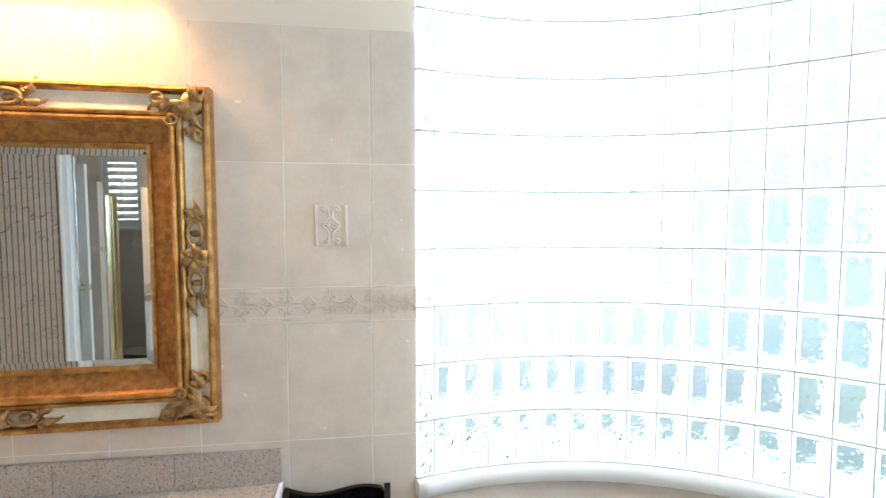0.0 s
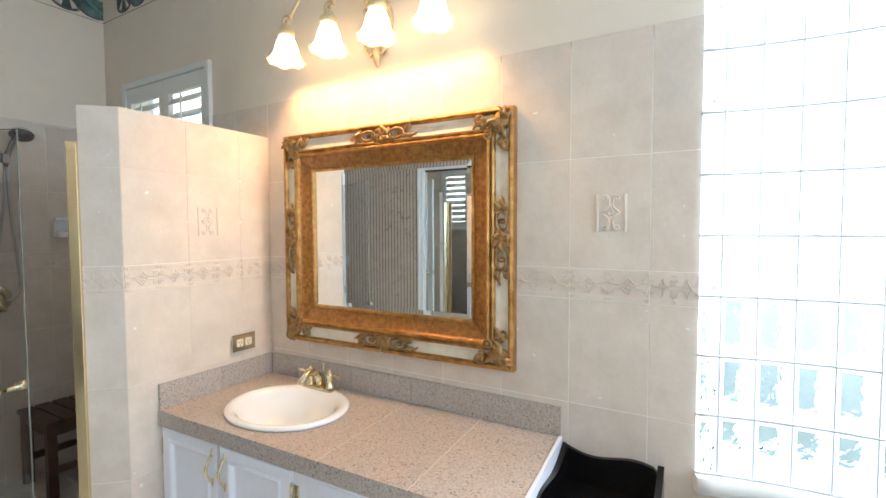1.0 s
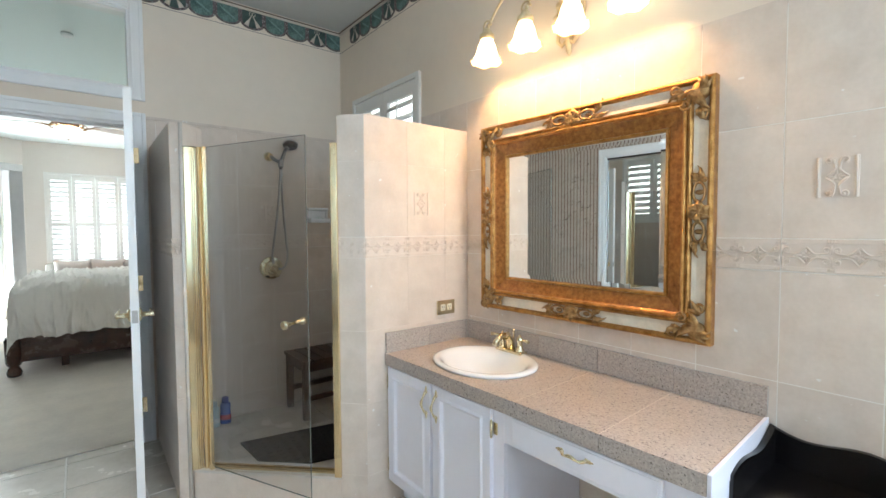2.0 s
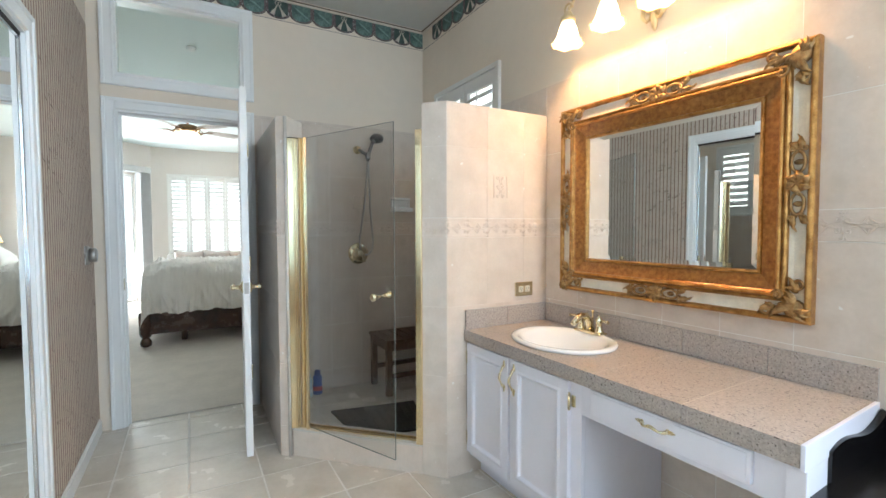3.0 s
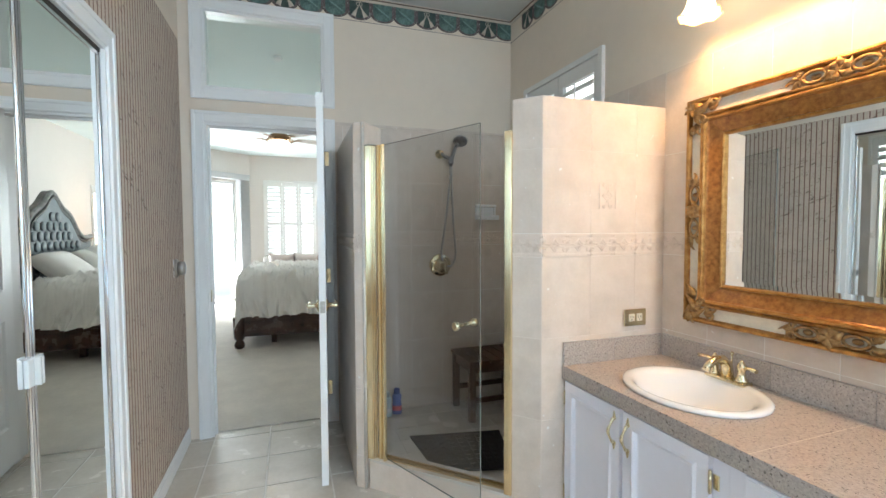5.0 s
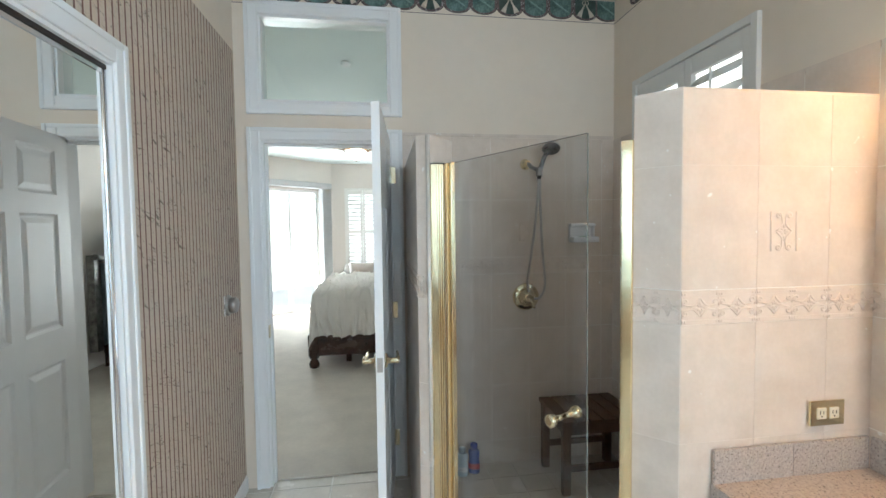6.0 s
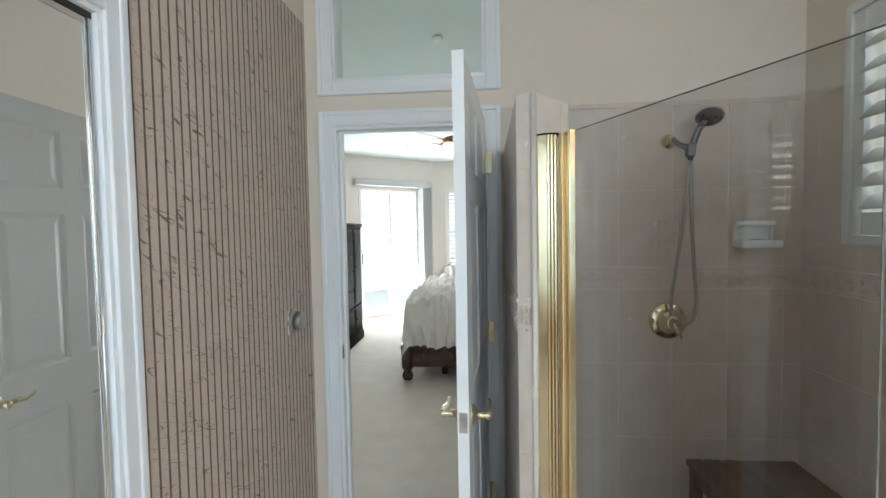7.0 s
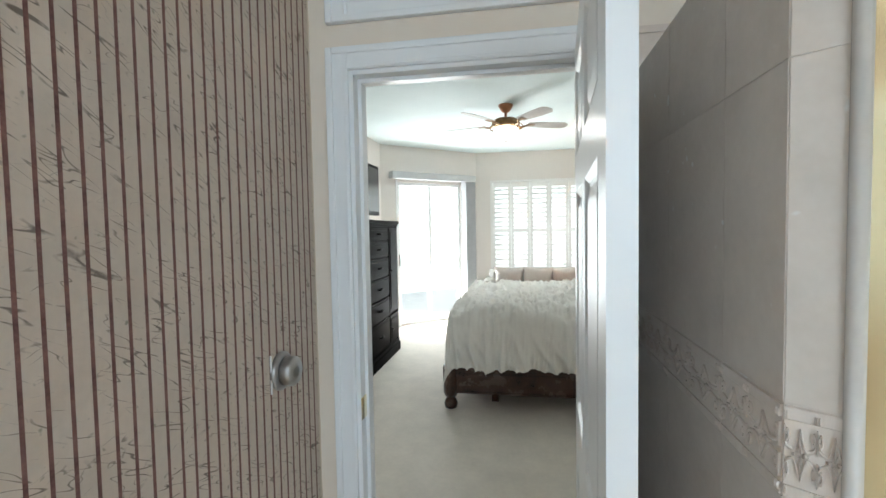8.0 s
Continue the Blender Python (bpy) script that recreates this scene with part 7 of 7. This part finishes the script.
def tile_wall(parent, origin, ang, length, phase, zmax, holes=(), d=0.0055, rows=FIELD_ROWS, band=True, G=0.0016):
    """Tiles over a wall face; local x runs along the face, -y out of it."""
    base = Matrix.Translation(origin) @ Matrix.Rotation(radians(ang), 4, "Z")
    u = phase
    while u > 0:
        u -= TW
    while u < length - 1e-4:
        a, b = max(0, u), min(length, u + TW)
        if b - a > 0.012:
            for z0, z1 in rows:
                z1 = min(z1, zmax)
                if z1 - z0 < 0.01:
                    continue
                pieces = [(a, b, z0, z1)]
                for h0, h1, k0, k1 in holes:
                    nxt = []
                    for p in pieces:
                        if p[1] <= h0 or p[0] >= h1 or p[3] <= k0 or p[2] >= k1:
                            nxt.append(p)
                            continue
                        if p[2] < k0:
                            nxt.append((p[0], p[1], p[2], k0))
                        if p[3] > k1:
                            nxt.append((p[0], p[1], k1, p[3]))
                        if p[0] < h0:
                            nxt.append((p[0], h0, max(p[2], k0), min(p[3], k1)))
                        if p[1] > h1:
                            nxt.append((h1, p[1], max(p[2], k0), min(p[3], k1)))
                    pieces = nxt
                for p in pieces:
                    if p[1] - p[0] < 0.008 or p[3] - p[2] < 0.008:
                        continue
                    ob = new("wall_tile", tile_mesh("wall_tile", p[1] - p[0] - 2 * G, p[3] - p[2] - 2 * G, d, M_TILE))
                    ob.parent = parent
                    ob.matrix_local = base @ Matrix.Translation((p[0] + G, 0, p[2] + G))
            if band and zmax > BAND[1] and not any(a < h[1] and b > h[0] and h[2] < 1.28 < h[3] for h in holes):
                if b - a > TW * 0.98:
                    ob = new("relief_tile", RELIEF)
                    ob.matrix_local = base @ Matrix.Translation((a + G, 0.0055 - d, BAND[0] + G))
                else:
                    ob = new("relief_tile", RELIEF)
                    ob.matrix_local = base @ Matrix.Translation((a + G, 0.0055 - d, BAND[0] + G)) @ Matrix.Diagonal(((b - a - 2 * G) / (TW - 2 * G), 1, 1, 1))
                ob.parent = parent
        u += TW


# backing of pale grout flush behind the tiles
def grout_sheet(parent, origin, ang, length, zmax, holes=()):
    bm = bm_new()
    slab(bm, "y", -0.0046, -0.0002, 0, length, 0.0, zmax, holes)
    bm.transform(Matrix.Translation(origin) @ Matrix.Rotation(radians(ang), 4, "Z"))
    part("grout_bed", bm, M_GROUT, parent, "pale grout between the tiles")


VL = 0.345 - WX
vh = [(SHUT[0] - WX - 0.024, SHUT[1] - WX + 0.024, SHUT[2] - 0.024, SHUT[3] + 0.024)]
tile_wall(wall_vanity, (WX, WY, 0), 0, VL, (0.211 - WX) % TW, 2.068, vh)
grout_sheet(wall_vanity, (WX, WY, 0), 0, VL, 2.045, [(vh[0][0], vh[0][1], vh[0][2], 2.045)])
# shower end wall: from the low side wall to the corner
SL = WY - 0.204
tile_wall(wall_door, (WX, 0.204, 0), 90, SL, (0.30) % TW, 2.068)
grout_sheet(wall_door, (WX, 0.204, 0), 90, SL, 2.045)
bm = bm_new()
box(bm, (WX, 0.204, 2.069), (WX + 0.0065, WY - 0.0066, 2.090), 0.002)
part("bullnose_row", bm, M_TILE, wall_door)
# low side wall and pony wall: each face
for par, poly, top in ((wall_jamb, JAMB, 1.885), (wall_pony, PONY, 1.898)):
    n = len(poly)
    for i in range(n):
        p, q = Vector(poly[i]), Vector(poly[(i + 1) % n])
        mid = (p + q) / 2
        if (abs(p.x - WX) < 1e-3 and abs(q.x - WX) < 1e-3) or (abs(p.y - WY) < 1e-3 and abs(q.y - WY) < 1e-3):
            continue
        c = sum((Vector(v) for v in poly), Vector((0, 0))) / n
        if (q - p).cross(c - p) < 0:
            p, q = q, p
        # walk so that -y of the run points outwards
        dvec = q - p
        ang = math.degrees(math.atan2(dvec.y, dvec.x))
        rows_ = [r for r in FIELD_ROWS]
        tile_wall(par, (p.x, p.y, 0), ang, dvec.length, 0.0, top, rows=rows_, d=0.0012, G=0.0003)
    bm = bm_new()
    prism(bm, poly, top, top + 0.007)
    part("cap_tile", bm, M_TILE, par)
# thin bullnose on the exposed corner of the low side wall
bm = bm_new()
tube(bm, [(-2.1265, 0.2535, 0), (-2.1265, 0.2535, 1.89)], 0.0085, 10)
part("corner_bullnose", bm, M_BULL, wall_jamb, "pale rounded corner trim")

# inset motif tiles
def motif(parent, m, mt=M_DECO, bar=0.0055):
    bm = bm_new()
    w, h, y = 0.098, 0.118, -0.0060
    box(bm, (0.012, -0.0063, 0), (w - 0.012, -0.004, h), 0.0006)
    for x in (0.0065, w - 0.0065):
        box(bm, (x - bar, -0.0095, 0), (x + bar, -0.004, h), min(0.002, bar * 0.4))
        tube(bm, [(x, -0.0085, 0), (x, -0.0085, h)], bar * 0.55, 6)
    scrollwork(bm, Matrix(((0, 1, 0, w / 2), (0, 0, 1, y - 0.0008), (1, 0, 0, h / 2), (0, 0, 0, 1))), 0.060, 0.0032)
    bm.transform(m)
    part("motif_tile", bm, mt, parent, "moulded scroll motif")


motif(wall_vanity, Matrix.Translation((0.047, WY, 1.450)))
motif(wall_pony, Matrix.Translation((-1.4958, 1.186, 1.436)) @ Matrix.Rotation(radians(90), 4, "Z"), M_TILE, 0.0030)
motif(wall_door, Matrix.Translation((WX, 0.927, 1.430)) @ Matrix.Rotation(radians(90), 4, "Z"))

# floor tiles
FT = 0.335
FX0, FY0 = -2.99, -0.58
for i in range(-1, 16):
    for j in range(-1, 7):
        x0, y0 = FX0 + FT * i, FY0 + FT * j
        a, b, c, d = max(x0, WX - 0.058), min(x0 + FT, 2.0), max(y0, LY + 0.001), min(y0 + FT, WY)
        if b - a < 0.02 or d - c < 0.02:
            continue
        if a < DOOR[0] and b < WX + 0.02 and (c < DOOR[0] or d > DOOR[1]):
            continue
        key = ("floor_tile", round(b - a, 4), round(d - c, 4))
        if key not in TILE_CACHE:
            bm = bm_new()
            g = 0.0025
            lo = [bm.verts.new((x, y, -0.008)) for x, y in ((g, g), (b - a - g, g), (b - a - g, d - c - g), (g, d - c - g))]
            hi = [bm.verts.new((x, y, 0)) for x, y in ((g + 0.003, g + 0.003), (b - a - g - 0.003, g + 0.003), (b - a - g - 0.003, d - c - g - 0.003), (g + 0.003, d - c - g - 0.003))]
            for k in range(4):
                bm.faces.new((lo[k], lo[(k + 1) % 4], hi[(k + 1) % 4], hi[k]))
            bm.faces.new(hi)
            TILE_CACHE[key] = mesh_of("floor_tile", bm, M_FLOOR)
        ob = new("floor_tile", TILE_CACHE[key])
        ob.parent = floor
        ob.location = (a, c, 0)
# shower floor tiles
for i in range(9):
    for j in range(8):
        x0, y0 = WX + 0.01 + 0.165 * i, 0.37 + 0.165 * j
        if x0 + 0.16 > -1.63 or y0 + 0.16 > WY or (y0 - (x0 + 0.16)) < 2.50:
            continue
        key = ("shower_tile",)
        if key not in TILE_CACHE:
            bm = bm_new()
            box(bm, (0, 0, -0.004), (0.161, 0.161, 0.0), 0.0015)
            TILE_CACHE[key] = mesh_of("floor_tile", bm, M_FLOOR)
        ob = new("floor_tile", TILE_CACHE[key])
        ob.parent = floor_shower
        ob.location = (x0, y0, 0.0245)
